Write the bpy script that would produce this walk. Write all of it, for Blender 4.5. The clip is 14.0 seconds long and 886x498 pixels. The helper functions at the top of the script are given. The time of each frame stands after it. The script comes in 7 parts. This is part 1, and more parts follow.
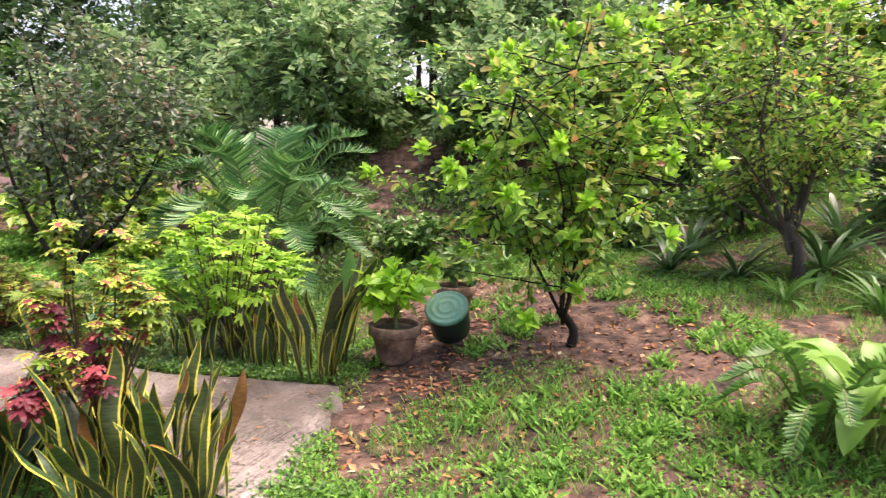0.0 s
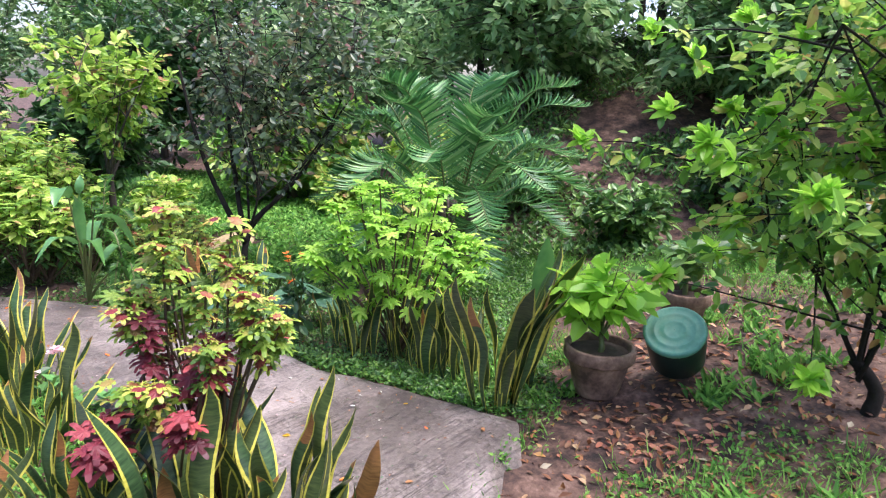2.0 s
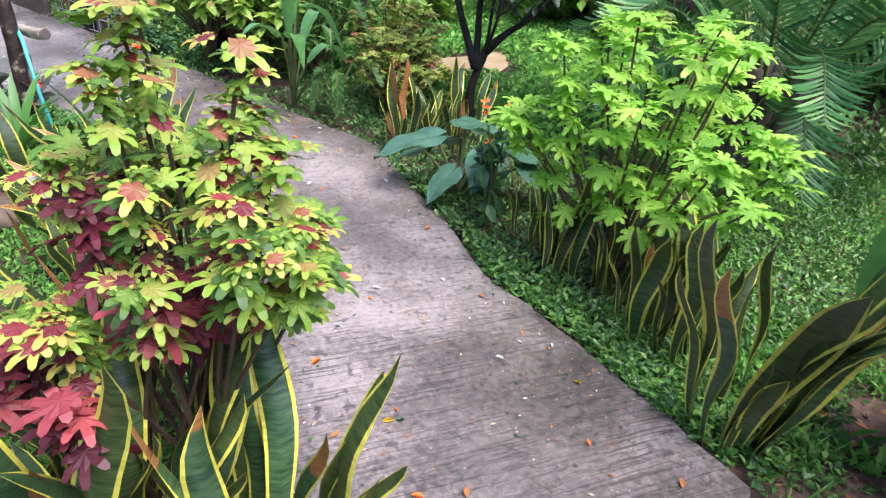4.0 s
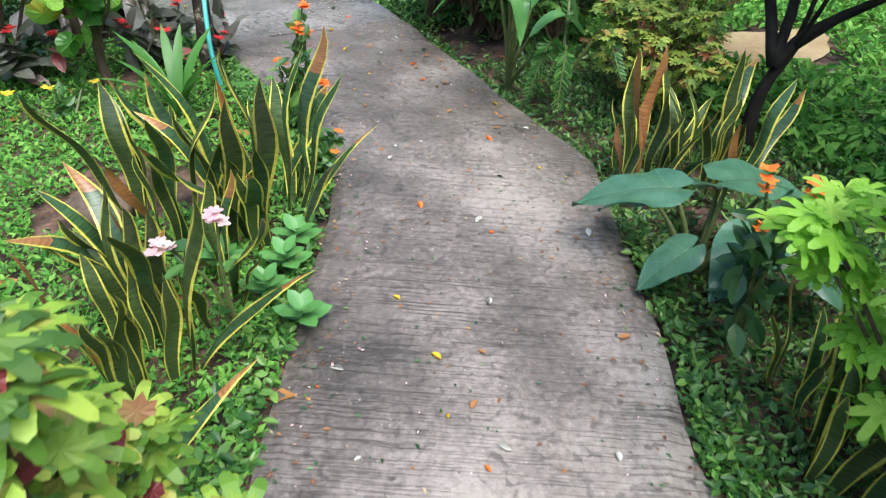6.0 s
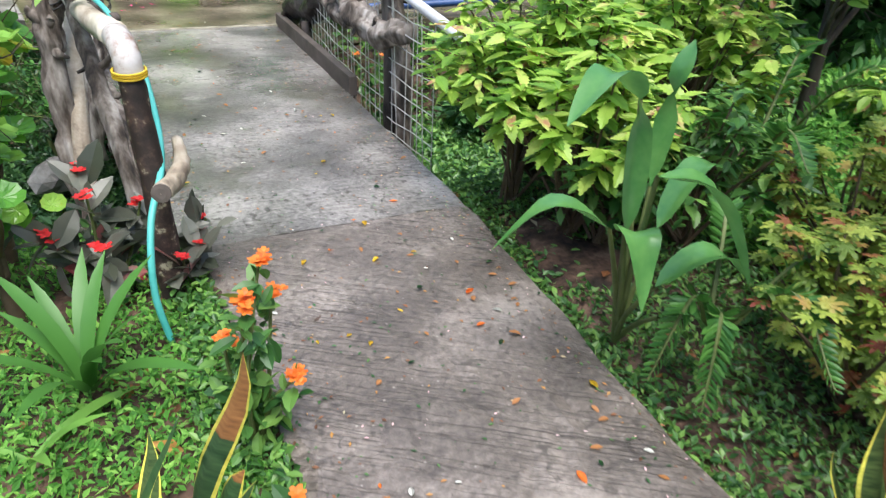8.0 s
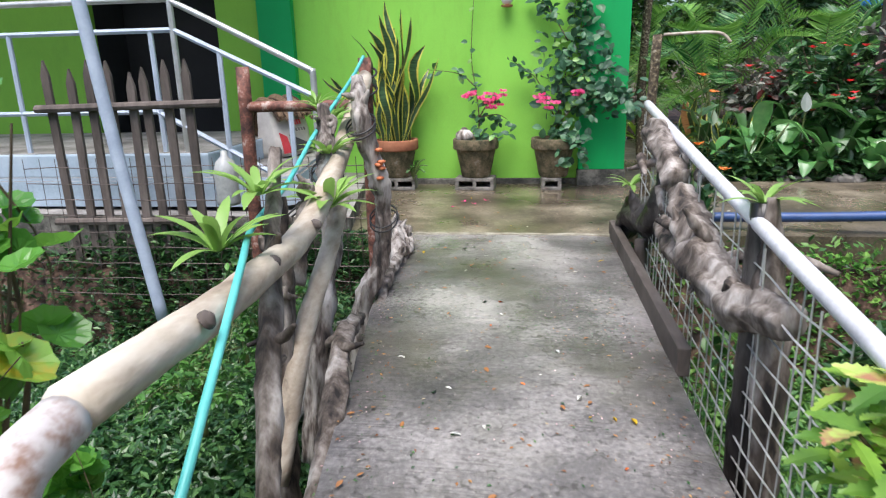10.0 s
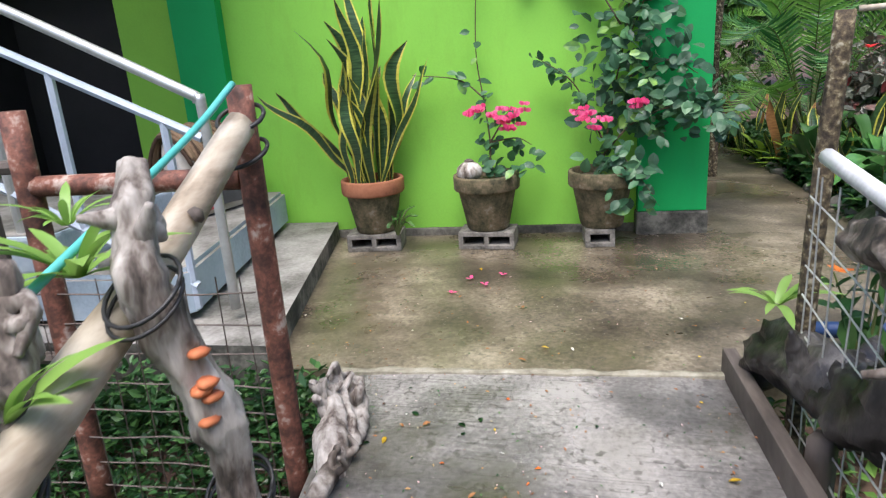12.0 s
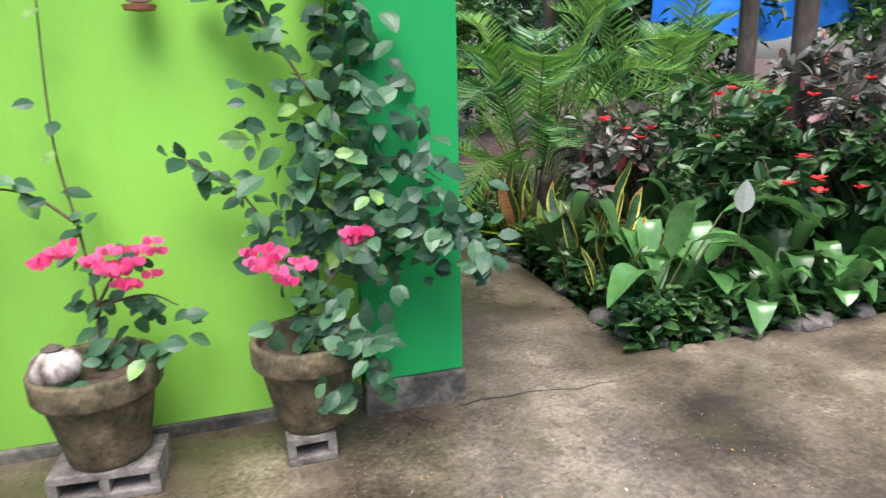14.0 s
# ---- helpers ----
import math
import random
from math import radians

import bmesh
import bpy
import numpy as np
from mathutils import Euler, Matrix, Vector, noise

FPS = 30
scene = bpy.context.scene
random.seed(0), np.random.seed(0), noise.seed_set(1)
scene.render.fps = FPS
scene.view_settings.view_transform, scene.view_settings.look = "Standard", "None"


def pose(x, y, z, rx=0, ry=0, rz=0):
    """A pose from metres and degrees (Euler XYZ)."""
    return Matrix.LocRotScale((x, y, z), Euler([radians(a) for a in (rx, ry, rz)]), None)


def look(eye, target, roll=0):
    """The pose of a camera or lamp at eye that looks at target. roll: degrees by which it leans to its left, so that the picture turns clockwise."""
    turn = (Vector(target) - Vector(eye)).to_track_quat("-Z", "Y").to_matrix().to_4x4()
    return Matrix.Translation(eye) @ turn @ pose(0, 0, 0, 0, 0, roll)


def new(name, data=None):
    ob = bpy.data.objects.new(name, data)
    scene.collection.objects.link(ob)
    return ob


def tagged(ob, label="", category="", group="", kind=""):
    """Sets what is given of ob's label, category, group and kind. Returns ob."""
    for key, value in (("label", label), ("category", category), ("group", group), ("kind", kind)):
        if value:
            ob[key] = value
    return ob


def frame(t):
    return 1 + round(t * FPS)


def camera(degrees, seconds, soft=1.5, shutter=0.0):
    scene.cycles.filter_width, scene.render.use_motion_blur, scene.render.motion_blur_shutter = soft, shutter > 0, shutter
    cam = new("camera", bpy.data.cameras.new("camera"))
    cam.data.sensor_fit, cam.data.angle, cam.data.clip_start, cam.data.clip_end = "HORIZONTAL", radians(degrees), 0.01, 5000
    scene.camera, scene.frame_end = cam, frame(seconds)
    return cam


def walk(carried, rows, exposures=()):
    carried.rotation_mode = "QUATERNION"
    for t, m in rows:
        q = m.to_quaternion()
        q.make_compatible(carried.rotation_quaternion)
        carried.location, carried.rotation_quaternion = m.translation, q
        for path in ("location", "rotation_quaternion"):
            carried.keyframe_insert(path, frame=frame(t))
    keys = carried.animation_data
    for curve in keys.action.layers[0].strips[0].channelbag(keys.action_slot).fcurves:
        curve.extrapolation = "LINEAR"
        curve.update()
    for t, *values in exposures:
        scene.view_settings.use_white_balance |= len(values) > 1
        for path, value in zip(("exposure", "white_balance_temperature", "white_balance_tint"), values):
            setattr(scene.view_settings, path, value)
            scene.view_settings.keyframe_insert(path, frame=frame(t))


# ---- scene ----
SKY, SUN = 0.145, 2.6
cam = camera(68.6, 14.0, soft=1.2, shutter=0.15)

PATH = [
    (0, (-0.373, 2.628, 1.215), (1.559, 2.205, 0.921), 1.0),
    (0.5, (-0.185, 2.633, 1.207), (1.783, 2.517, 0.87), 2.0),
    (1, (0.024, 2.593, 1.215), (1.987, 2.631, 0.832), 1.4),
    (1.5, (0.251, 2.589, 1.23), (2.198, 2.705, 0.788), 2.0),
    (2, (0.545, 2.574, 1.263), (2.482, 2.743, 0.795), 2.1),
    (2.5, (0.859, 2.538, 1.276), (2.758, 2.855, 0.734), 2.6),
    (3, (1.141, 2.523, 1.278), (2.914, 3.076, 0.536), 3.8),
    (3.2, (1.252, 2.531, 1.247), (2.972, 3.157, 0.442), 4.8),
    (5.3, (2.174, 2.817, 1.079), (3.235, 3.995, -0.139), 5.8),
    (5.5, (2.266, 2.869, 1.068), (3.255, 4.102, -0.158), 5.0),
    (6, (2.403, 3.055, 1.069), (3.316, 4.342, -0.159), 5.0),
    (6.5, (2.559, 3.283, 1.075), (3.472, 4.602, -0.12), 5.1),
    (7, (2.762, 3.494, 1.037), (3.638, 4.894, -0.092), 5.3),
    (7.5, (2.905, 3.727, 1.014), (3.769, 5.173, -0.064), 4.2),
    (8, (3.035, 3.95, 0.996), (3.776, 5.523, 0.009), 2.4),
    (8.5, (3.162, 4.194, 0.989), (3.653, 5.936, 0.139), 2.3),
    (9, (3.241, 4.507, 0.953), (3.546, 6.352, 0.245), 2.4),
    (9.2, (3.306, 4.608, 0.962), (3.48, 6.495, 0.323), 1.2),
    (11.3, (3.554, 6.378, 1.041), (3.073, 8.255, 0.542), -1.7),
    (11.5, (3.499, 6.568, 1.046), (3.057, 8.447, 0.522), -2.5),
    (12, (3.432, 6.994, 1.112), (3.101, 8.88, 0.537), -4.0),
    (12.5, (3.48, 7.416, 1.207), (3.117, 9.303, 0.653), -4.0),
    (13, (3.429, 7.864, 1.226), (3.128, 9.772, 0.706), -3.3),
    (13.5, (3.506, 8.237, 1.183), (3.579, 10.178, 0.706), -2.9),
    (14, (3.615, 8.626, 1.299), (4.14, 10.478, 0.756), -1.5),
]
walk(cam, [(t, look(eye, target, roll)) for t, eye, target, roll in PATH], [(0, 1.6, 7500, 31), (0.5, 1.53, 6300, 20), (2, 1.48, 6150, 26), (3, 1.42, 5900, 28), (6, 1.05, 6000, 8), (9, 1.0, 6200, 11), (11.3, 0.8, 6050, 15), (12, 0.9, 6200, 14), (12.5, 0.95, 6400, 10), (13.5, 1.1, 7000, 14), (14, 1.15, 6250, 18)])

# ---- world and light ----
world = bpy.data.worlds.new("sky")
scene.world = world
world.use_nodes = True
wn = world.node_tree
sky = wn.nodes.new("ShaderNodeTexSky")
sky.sky_type = "NISHITA"
sky.sun_disc = False
sky.sun_elevation, sky.sun_rotation = radians(69), radians(186)
sky.air_density, sky.dust_density = 1.0, 3.0
wn.links.new(sky.outputs[0], wn.nodes["Background"].inputs[0])
wn.nodes["Background"].inputs[1].default_value = SKY
sun = new("sun", bpy.data.lights.new("sun", "SUN"))
sun.data.energy, sun.data.angle, sun.data.color = SUN, radians(45), (1.0, 0.955, 0.88)
sun.matrix_world = look((0, 0, 0), Vector((0.04, 0.36, -0.93)))


# ---- materials ----
def nodes_of(name):
    m = bpy.data.materials.new(name)
    m.use_nodes = True
    nt = m.node_tree
    return m, nt, nt.nodes["Principled BSDF"], nt.nodes["Material Output"]


def ramp_of(nt, stops):
    r = nt.nodes.new("ShaderNodeValToRGB")
    r.color_ramp.elements[0].position, r.color_ramp.elements[0].color = stops[0][0], (*stops[0][1], 1)
    r.color_ramp.elements[1].position, r.color_ramp.elements[1].color = stops[-1][0], (*stops[-1][1], 1)
    for p, c in stops[1:-1]:
        e = r.color_ramp.elements.new(p)
        e.color = (*c, 1)
    return r


def noise_of(nt, scale, detail=5, rough=0.6, stretch=None, coords="Object"):
    tc = nt.nodes.new("ShaderNodeTexCoord")
    n = nt.nodes.new("ShaderNodeTexNoise")
    n.inputs["Scale"].default_value, n.inputs["Detail"].default_value, n.inputs["Roughness"].default_value = scale, detail, rough
    out = tc.outputs[coords]
    if stretch:
        mp = nt.nodes.new("ShaderNodeMapping")
        mp.inputs["Scale"].default_value = stretch
        nt.links.new(out, mp.inputs[0])
        out = mp.outputs[0]
    nt.links.new(out, n.inputs["Vector"])
    return n


def bump_of(nt, bsdf, height, strength, dist=0.01):
    b = nt.nodes.new("ShaderNodeBump")
    b.inputs["Strength"].default_value, b.inputs["Distance"].default_value = strength, dist
    nt.links.new(height, b.inputs["Height"])
    nt.links.new(b.outputs[0], bsdf.inputs["Normal"])


def surf(name, stops, scale=6, rough=0.8, bump=0.3, fine=60, stretch=None, metal=0.0, rough_var=0.0, spec=0.5):
    """Two scales of noise: broad stains through the colour ramp, fine grain in the bump."""
    m, nt, b, _ = nodes_of(name)
    big, small = noise_of(nt, scale, stretch=stretch), noise_of(nt, fine, 3, stretch=stretch)
    mix = nt.nodes.new("ShaderNodeMath")
    mix.operation = "MULTIPLY_ADD"
    nt.links.new(small.outputs[0], mix.inputs[0])
    mix.inputs[1].default_value = 0.35
    off = nt.nodes.new("ShaderNodeMath")
    off.operation = "SUBTRACT"
    nt.links.new(big.outputs[0], off.inputs[0])
    off.inputs[1].default_value = 0.17
    nt.links.new(off.outputs[0], mix.inputs[2])
    r = ramp_of(nt, stops)
    nt.links.new(mix.outputs[0], r.inputs[0])
    nt.links.new(r.outputs[0], b.inputs["Base Color"])
    b.inputs["Roughness"].default_value, b.inputs["Metallic"].default_value = rough, metal
    b.inputs["Specular IOR Level"].default_value = spec
    if rough_var:
        mr = nt.nodes.new("ShaderNodeMapRange")
        mr.inputs[1].default_value, mr.inputs[2].default_value = 0.35, 0.65
        mr.inputs[3].default_value, mr.inputs[4].default_value = rough - rough_var, rough + rough_var
        nt.links.new(big.outputs[0], mr.inputs[0])
        nt.links.new(mr.outputs[0], b.inputs["Roughness"])
    bump_of(nt, b, mix.outputs[0], bump)
    return m


def leafmat(name, stops, rough=0.42, trans=0.3, vein=0.25, spec=0.5):
    """Leaf: each leaf (mesh island) takes its own tone; light shines through a little."""
    m, nt, b, out = nodes_of(name)
    geo = nt.nodes.new("ShaderNodeNewGeometry")
    n = noise_of(nt, 18, 3)
    add = nt.nodes.new("ShaderNodeMath")
    add.operation = "MULTIPLY_ADD"
    nt.links.new(n.outputs[0], add.inputs[0])
    add.inputs[1].default_value = vein
    nt.links.new(geo.outputs["Random Per Island"], add.inputs[2])
    sc = nt.nodes.new("ShaderNodeMath")
    sc.operation = "SUBTRACT"
    nt.links.new(add.outputs[0], sc.inputs[0])
    sc.inputs[1].default_value = vein * 0.5
    r = ramp_of(nt, stops)
    nt.links.new(sc.outputs[0], r.inputs[0])
    nt.links.new(r.outputs[0], b.inputs["Base Color"])
    b.inputs["Roughness"].default_value = rough
    b.inputs["Specular IOR Level"].default_value = spec
    t = nt.nodes.new("ShaderNodeBsdfTranslucent")
    nt.links.new(r.outputs[0], t.inputs[0])
    mx = nt.nodes.new("ShaderNodeMixShader")
    mx.inputs[0].default_value = trans
    nt.links.new(b.outputs[0], mx.inputs[1])
    nt.links.new(t.outputs[0], mx.inputs[2])
    nt.links.new(mx.outputs[0], out.inputs[0])
    return m


def wall_paint(name, colour, dirt):
    m = surf(name, [(0.2, [c * 0.86 for c in colour]), (0.5, colour), (0.8, [min(1, c * 1.08) for c in colour])], 1.3, 0.75, 0.12, 90)
    nt = m.node_tree
    b = nt.nodes["Principled BSDF"]
    stain = noise_of(nt, 2.2, 6, 0.7, (2.5, 2.5, 0.7))
    mr = nt.nodes.new("ShaderNodeMapRange")
    mr.inputs[1].default_value, mr.inputs[2].default_value, mr.inputs[4].default_value = 0.52, 0.78, 0.45
    nt.links.new(stain.outputs[0], mr.inputs[0])
    mx = nt.nodes.new("ShaderNodeMix")
    mx.data_type = "RGBA"
    nt.links.new(mr.outputs[0], mx.inputs["Factor"])
    nt.links.new(b.inputs["Base Color"].links[0].from_socket, mx.inputs[6])
    mx.inputs[7].default_value = (*dirt, 1)
    nt.links.new(mx.outputs[2], b.inputs["Base Color"])
    return m


def concrete(name, stops, groove, gloss, turn=0.0, moss=0.0):
    """Wet cast concrete with broom lines across the path."""
    m = surf(name, stops, 1.6, 0.5, 0.0, 55)
    nt = m.node_tree
    b = nt.nodes["Principled BSDF"]
    tc = nt.nodes.new("ShaderNodeTexCoord")
    mp = nt.nodes.new("ShaderNodeMapping")
    mp.inputs["Scale"].default_value = (1.3, 62, 1)
    rot = nt.nodes.new("ShaderNodeVectorRotate")
    rot.rotation_type = "Z_AXIS"
    rot.inputs["Angle"].default_value = turn
    nt.links.new(tc.outputs["Object"], rot.inputs["Vector"])
    nt.links.new(rot.outputs[0], mp.inputs[0])
    lines = nt.nodes.new("ShaderNodeTexNoise")
    lines.inputs["Scale"].default_value, lines.inputs["Detail"].default_value = 2.6, 4
    nt.links.new(mp.outputs[0], lines.inputs["Vector"])
    cut = nt.nodes.new("ShaderNodeMapRange")
    cut.inputs[1].default_value, cut.inputs[2].default_value = 0.40, 0.45
    nt.links.new(lines.outputs[0], cut.inputs[0])
    grit = noise_of(nt, 130, 2)
    sm = nt.nodes.new("ShaderNodeMath")
    sm.operation = "MULTIPLY_ADD"
    nt.links.new(grit.outputs[0], sm.inputs[0])
    sm.inputs[1].default_value = 0.5
    nt.links.new(cut.outputs[0], sm.inputs[2])
    bump_of(nt, b, sm.outputs[0], groove, 0.008)
    dark = nt.nodes.new("ShaderNodeMix")
    dark.data_type = "RGBA"
    inv = nt.nodes.new("ShaderNodeMapRange")
    inv.inputs[3].default_value, inv.inputs[4].default_value = 0.75 * min(1, groove * 2), 0.0
    nt.links.new(cut.outputs[0], inv.inputs[0])
    worn = noise_of(nt, 2.4, 4, 0.6)
    keep = nt.nodes.new("ShaderNodeMapRange")
    keep.inputs[1].default_value, keep.inputs[2].default_value = 0.40, 0.62
    keep.inputs[3].default_value = 0.12
    nt.links.new(worn.outputs[0], keep.inputs[0])
    some = nt.nodes.new("ShaderNodeMath")
    some.operation = "MULTIPLY"
    nt.links.new(inv.outputs[0], some.inputs[0])
    nt.links.new(keep.outputs[0], some.inputs[1])
    nt.links.new(some.outputs[0], dark.inputs["Factor"])
    nt.links.new(b.inputs["Base Color"].links[0].from_socket, dark.inputs[6])
    dark.inputs[7].default_value = (0.045, 0.038, 0.034, 1)
    last = dark.outputs[2]
    vo = nt.nodes.new("ShaderNodeTexVoronoi")
    vo.inputs["Scale"].default_value = 42
    nt.links.new(tc.outputs["Object"], vo.inputs["Vector"])
    for lo_, hi_, tone, amount in ((0.10, 0.16, (0.40, 0.37, 0.33), 0.55), (0.62, 0.70, (0.05, 0.043, 0.038), 0.6)):
        sp = nt.nodes.new("ShaderNodeMapRange")
        sp.inputs[1].default_value, sp.inputs[2].default_value = lo_, hi_
        sp.inputs[3].default_value, sp.inputs[4].default_value = (amount, 0.0) if lo_ < 0.5 else (0.0, amount)
        nt.links.new(vo.outputs["Distance"], sp.inputs[0])
        few = noise_of(nt, 23, 2)
        pick = nt.nodes.new("ShaderNodeMapRange")
        pick.inputs[1].default_value, pick.inputs[2].default_value = 0.5, 0.6
        nt.links.new(few.outputs[0], pick.inputs[0])
        both = nt.nodes.new("ShaderNodeMath")
        both.operation = "MULTIPLY"
        nt.links.new(sp.outputs[0], both.inputs[0])
        nt.links.new(pick.outputs[0], both.inputs[1])
        mx = nt.nodes.new("ShaderNodeMix")
        mx.data_type = "RGBA"
        nt.links.new(both.outputs[0], mx.inputs["Factor"])
        nt.links.new(last, mx.inputs[6])
        mx.inputs[7].default_value = (*tone, 1)
        last = mx.outputs[2]
    if moss:
        mn = noise_of(nt, 1.7, 6, 0.65)
        mm = nt.nodes.new("ShaderNodeMapRange")
        mm.inputs[1].default_value, mm.inputs[2].default_value, mm.inputs[4].default_value = 0.5, 0.72, moss
        nt.links.new(mn.outputs[0], mm.inputs[0])
        mx = nt.nodes.new("ShaderNodeMix")
        mx.data_type = "RGBA"
        nt.links.new(mm.outputs[0], mx.inputs["Factor"])
        nt.links.new(last, mx.inputs[6])
        mx.inputs[7].default_value = (0.075, 0.072, 0.03, 1)
        last = mx.outputs[2]
    nt.links.new(last, b.inputs["Base Color"])
    wet = noise_of(nt, 1.1, 5)
    mr = nt.nodes.new("ShaderNodeMapRange")
    mr.inputs[1].default_value, mr.inputs[2].default_value = 0.38, 0.62
    mr.inputs[3].default_value, mr.inputs[4].default_value = gloss, gloss + 0.38
    nt.links.new(wet.outputs[0], mr.inputs[0])
    nt.links.new(mr.outputs[0], b.inputs["Roughness"])
    return m


M_PATH = concrete("path_concrete", [(0.34, (0.050, 0.042, 0.037)), (0.5, (0.140, 0.119, 0.104)), (0.67, (0.31, 0.27, 0.24))], 0.6, 0.14, 0.6)
M_BRIDGE = concrete("bridge_concrete", [(0.33, (0.06, 0.055, 0.052)), (0.5, (0.155, 0.145, 0.137)), (0.66, (0.34, 0.318, 0.30))], 0.32, 0.14, 0.08, 0.45)
M_TERRACE = concrete("terrace_concrete", [(0.32, (0.032, 0.026, 0.018)), (0.45, (0.09, 0.073, 0.05)), (0.57, (0.17, 0.142, 0.10)), (0.74, (0.38, 0.325, 0.24))], 0.05, 0.16, 0.3, 0.7)
M_STEP = surf("step_concrete", [(0.32, (0.10, 0.094, 0.082)), (0.5, (0.235, 0.222, 0.205)), (0.7, (0.38, 0.365, 0.34))], 3.5, 0.75, 0.25, 50)
M_LIP = surf("worn_lip", [(0.25, (0.10, 0.09, 0.065)), (0.5, (0.26, 0.24, 0.18)), (0.8, (0.42, 0.40, 0.33))], 9, 0.85, 0.5, 60)
M_RISER = surf("riser_blue_paint", [(0.25, (0.24, 0.30, 0.36)), (0.5, (0.36, 0.45, 0.53)), (0.8, (0.48, 0.56, 0.62))], 3, 0.7, 0.2, 60)
M_LIME = wall_paint("lime_paint", (0.27, 0.64, 0.075), (0.20, 0.42, 0.05))
M_OLIVE = wall_paint("lime_paint_old", (0.24, 0.52, 0.05), (0.16, 0.33, 0.04))
M_GREEN = wall_paint("green_paint", (0.0, 0.36, 0.085), (0.005, 0.27, 0.07))
M_FOOT = surf("wall_footing", [(0.34, (0.025, 0.026, 0.022)), (0.5, (0.085, 0.083, 0.07)), (0.68, (0.22, 0.21, 0.18))], 6, 0.9, 0.5, 40)
# near-black colour standing in for shade inside the doorway
M_ROOMSHADE = surf("room_shade", [(0.3, (0.012, 0.012, 0.013)), (0.7, (0.02, 0.02, 0.022))], 3, 0.9, 0.1)
M_SOIL = surf("soil", [(0.25, (0.03, 0.02, 0.014)), (0.5, (0.075, 0.052, 0.036)), (0.8, (0.14, 0.10, 0.07))], 3, 0.95, 0.8, 35)
M_TERRA = surf("terracotta", [(0.2, (0.14, 0.06, 0.035)), (0.45, (0.32, 0.12, 0.06)), (0.8, (0.45, 0.19, 0.10))], 7, 0.85, 0.25, 60)
M_POTMOSS = surf("mossy_pot", [(0.33, (0.04, 0.038, 0.02)), (0.48, (0.11, 0.095, 0.05)), (0.6, (0.19, 0.145, 0.085)), (0.7, (0.28, 0.24, 0.18))], 11, 0.9, 0.3, 60)
M_POTBROWN = surf("brown_pot", [(0.32, (0.08, 0.05, 0.035)), (0.5, (0.20, 0.125, 0.085)), (0.68, (0.34, 0.23, 0.165))], 9, 0.85, 0.3, 60)
M_BLOCK = surf("hollow_block", [(0.34, (0.06, 0.058, 0.048)), (0.5, (0.17, 0.158, 0.138)), (0.66, (0.28, 0.26, 0.23))], 13, 0.95, 0.6, 80)
M_RUST = surf("rusty_pipe", [(0.3, (0.03, 0.014, 0.011)), (0.45, (0.10, 0.04, 0.028)), (0.58, (0.22, 0.085, 0.055)), (0.70, (0.42, 0.33, 0.28))], 13, 0.7, 0.35, 70)
M_DRIFT = surf("driftwood", [(0.34, (0.02, 0.016, 0.014)), (0.43, (0.12, 0.095, 0.08)), (0.52, (0.30, 0.27, 0.24)), (0.68, (0.52, 0.48, 0.44))], 11, 0.85, 1.0, 46, (1, 1, 0.22))
M_DRIFTDARK = surf("dark_driftwood", [(0.32, (0.008, 0.007, 0.007)), (0.5, (0.035, 0.031, 0.029)), (0.7, (0.13, 0.12, 0.11))], 9, 0.36, 1.0, 40, (1, 1, 0.3))
M_DRIFTBROWN = surf("brown_driftwood", [(0.34, (0.015, 0.012, 0.01)), (0.45, (0.085, 0.066, 0.052)), (0.56, (0.21, 0.18, 0.155)), (0.7, (0.42, 0.385, 0.35))], 11, 0.85, 1.0, 30, (1, 1, 0.3))
M_LOG = surf("peeled_log", [(0.3, (0.13, 0.095, 0.065)), (0.44, (0.33, 0.27, 0.20)), (0.58, (0.48, 0.42, 0.335)), (0.72, (0.60, 0.55, 0.46))], 8, 0.7, 0.5, 30, (1, 0.3, 1))
M_WOOD = surf("weathered_wood", [(0.25, (0.035, 0.028, 0.024)), (0.5, (0.10, 0.08, 0.068)), (0.8, (0.19, 0.16, 0.14))], 6, 0.8, 0.6, 40, (1, 0.25, 0.25))
M_DARKPOST = surf("dark_post", [(0.3, (0.008, 0.006, 0.005)), (0.5, (0.028, 0.017, 0.014)), (0.58, (0.07, 0.042, 0.032)), (0.62, (0.34, 0.30, 0.21))], 12, 0.7, 0.5, 35)
M_BARK = surf("bark", [(0.25, (0.022, 0.018, 0.014)), (0.5, (0.065, 0.052, 0.042)), (0.8, (0.15, 0.13, 0.105))], 8, 0.9, 0.8, 40, (1, 1, 0.3))
M_DARKBARK = surf("dark_bark", [(0.25, (0.007, 0.006, 0.005)), (0.5, (0.016, 0.014, 0.011)), (0.85, (0.042, 0.038, 0.032))], 8, 0.9, 0.8, 40, spec=0.25)
M_LICHEN = surf("lichen_post", [(0.36, (0.03, 0.022, 0.015)), (0.52, (0.10, 0.075, 0.045)), (0.6, (0.20, 0.16, 0.09)), (0.68, (0.42, 0.38, 0.28))], 48, 0.9, 0.6, 45)
M_STEM = surf("green_stem", [(0.3, (0.06, 0.09, 0.025)), (0.7, (0.14, 0.17, 0.05))], 10, 0.6, 0.2)
M_REDSTEM = surf("brown_stem", [(0.3, (0.05, 0.03, 0.02)), (0.7, (0.12, 0.085, 0.045))], 10, 0.7, 0.3)
M_PIPE = surf("galvanised_pipe", [(0.3, (0.42, 0.43, 0.42)), (0.7, (0.62, 0.63, 0.62))], 8, 0.42, 0.05, 50, None, 0.6)
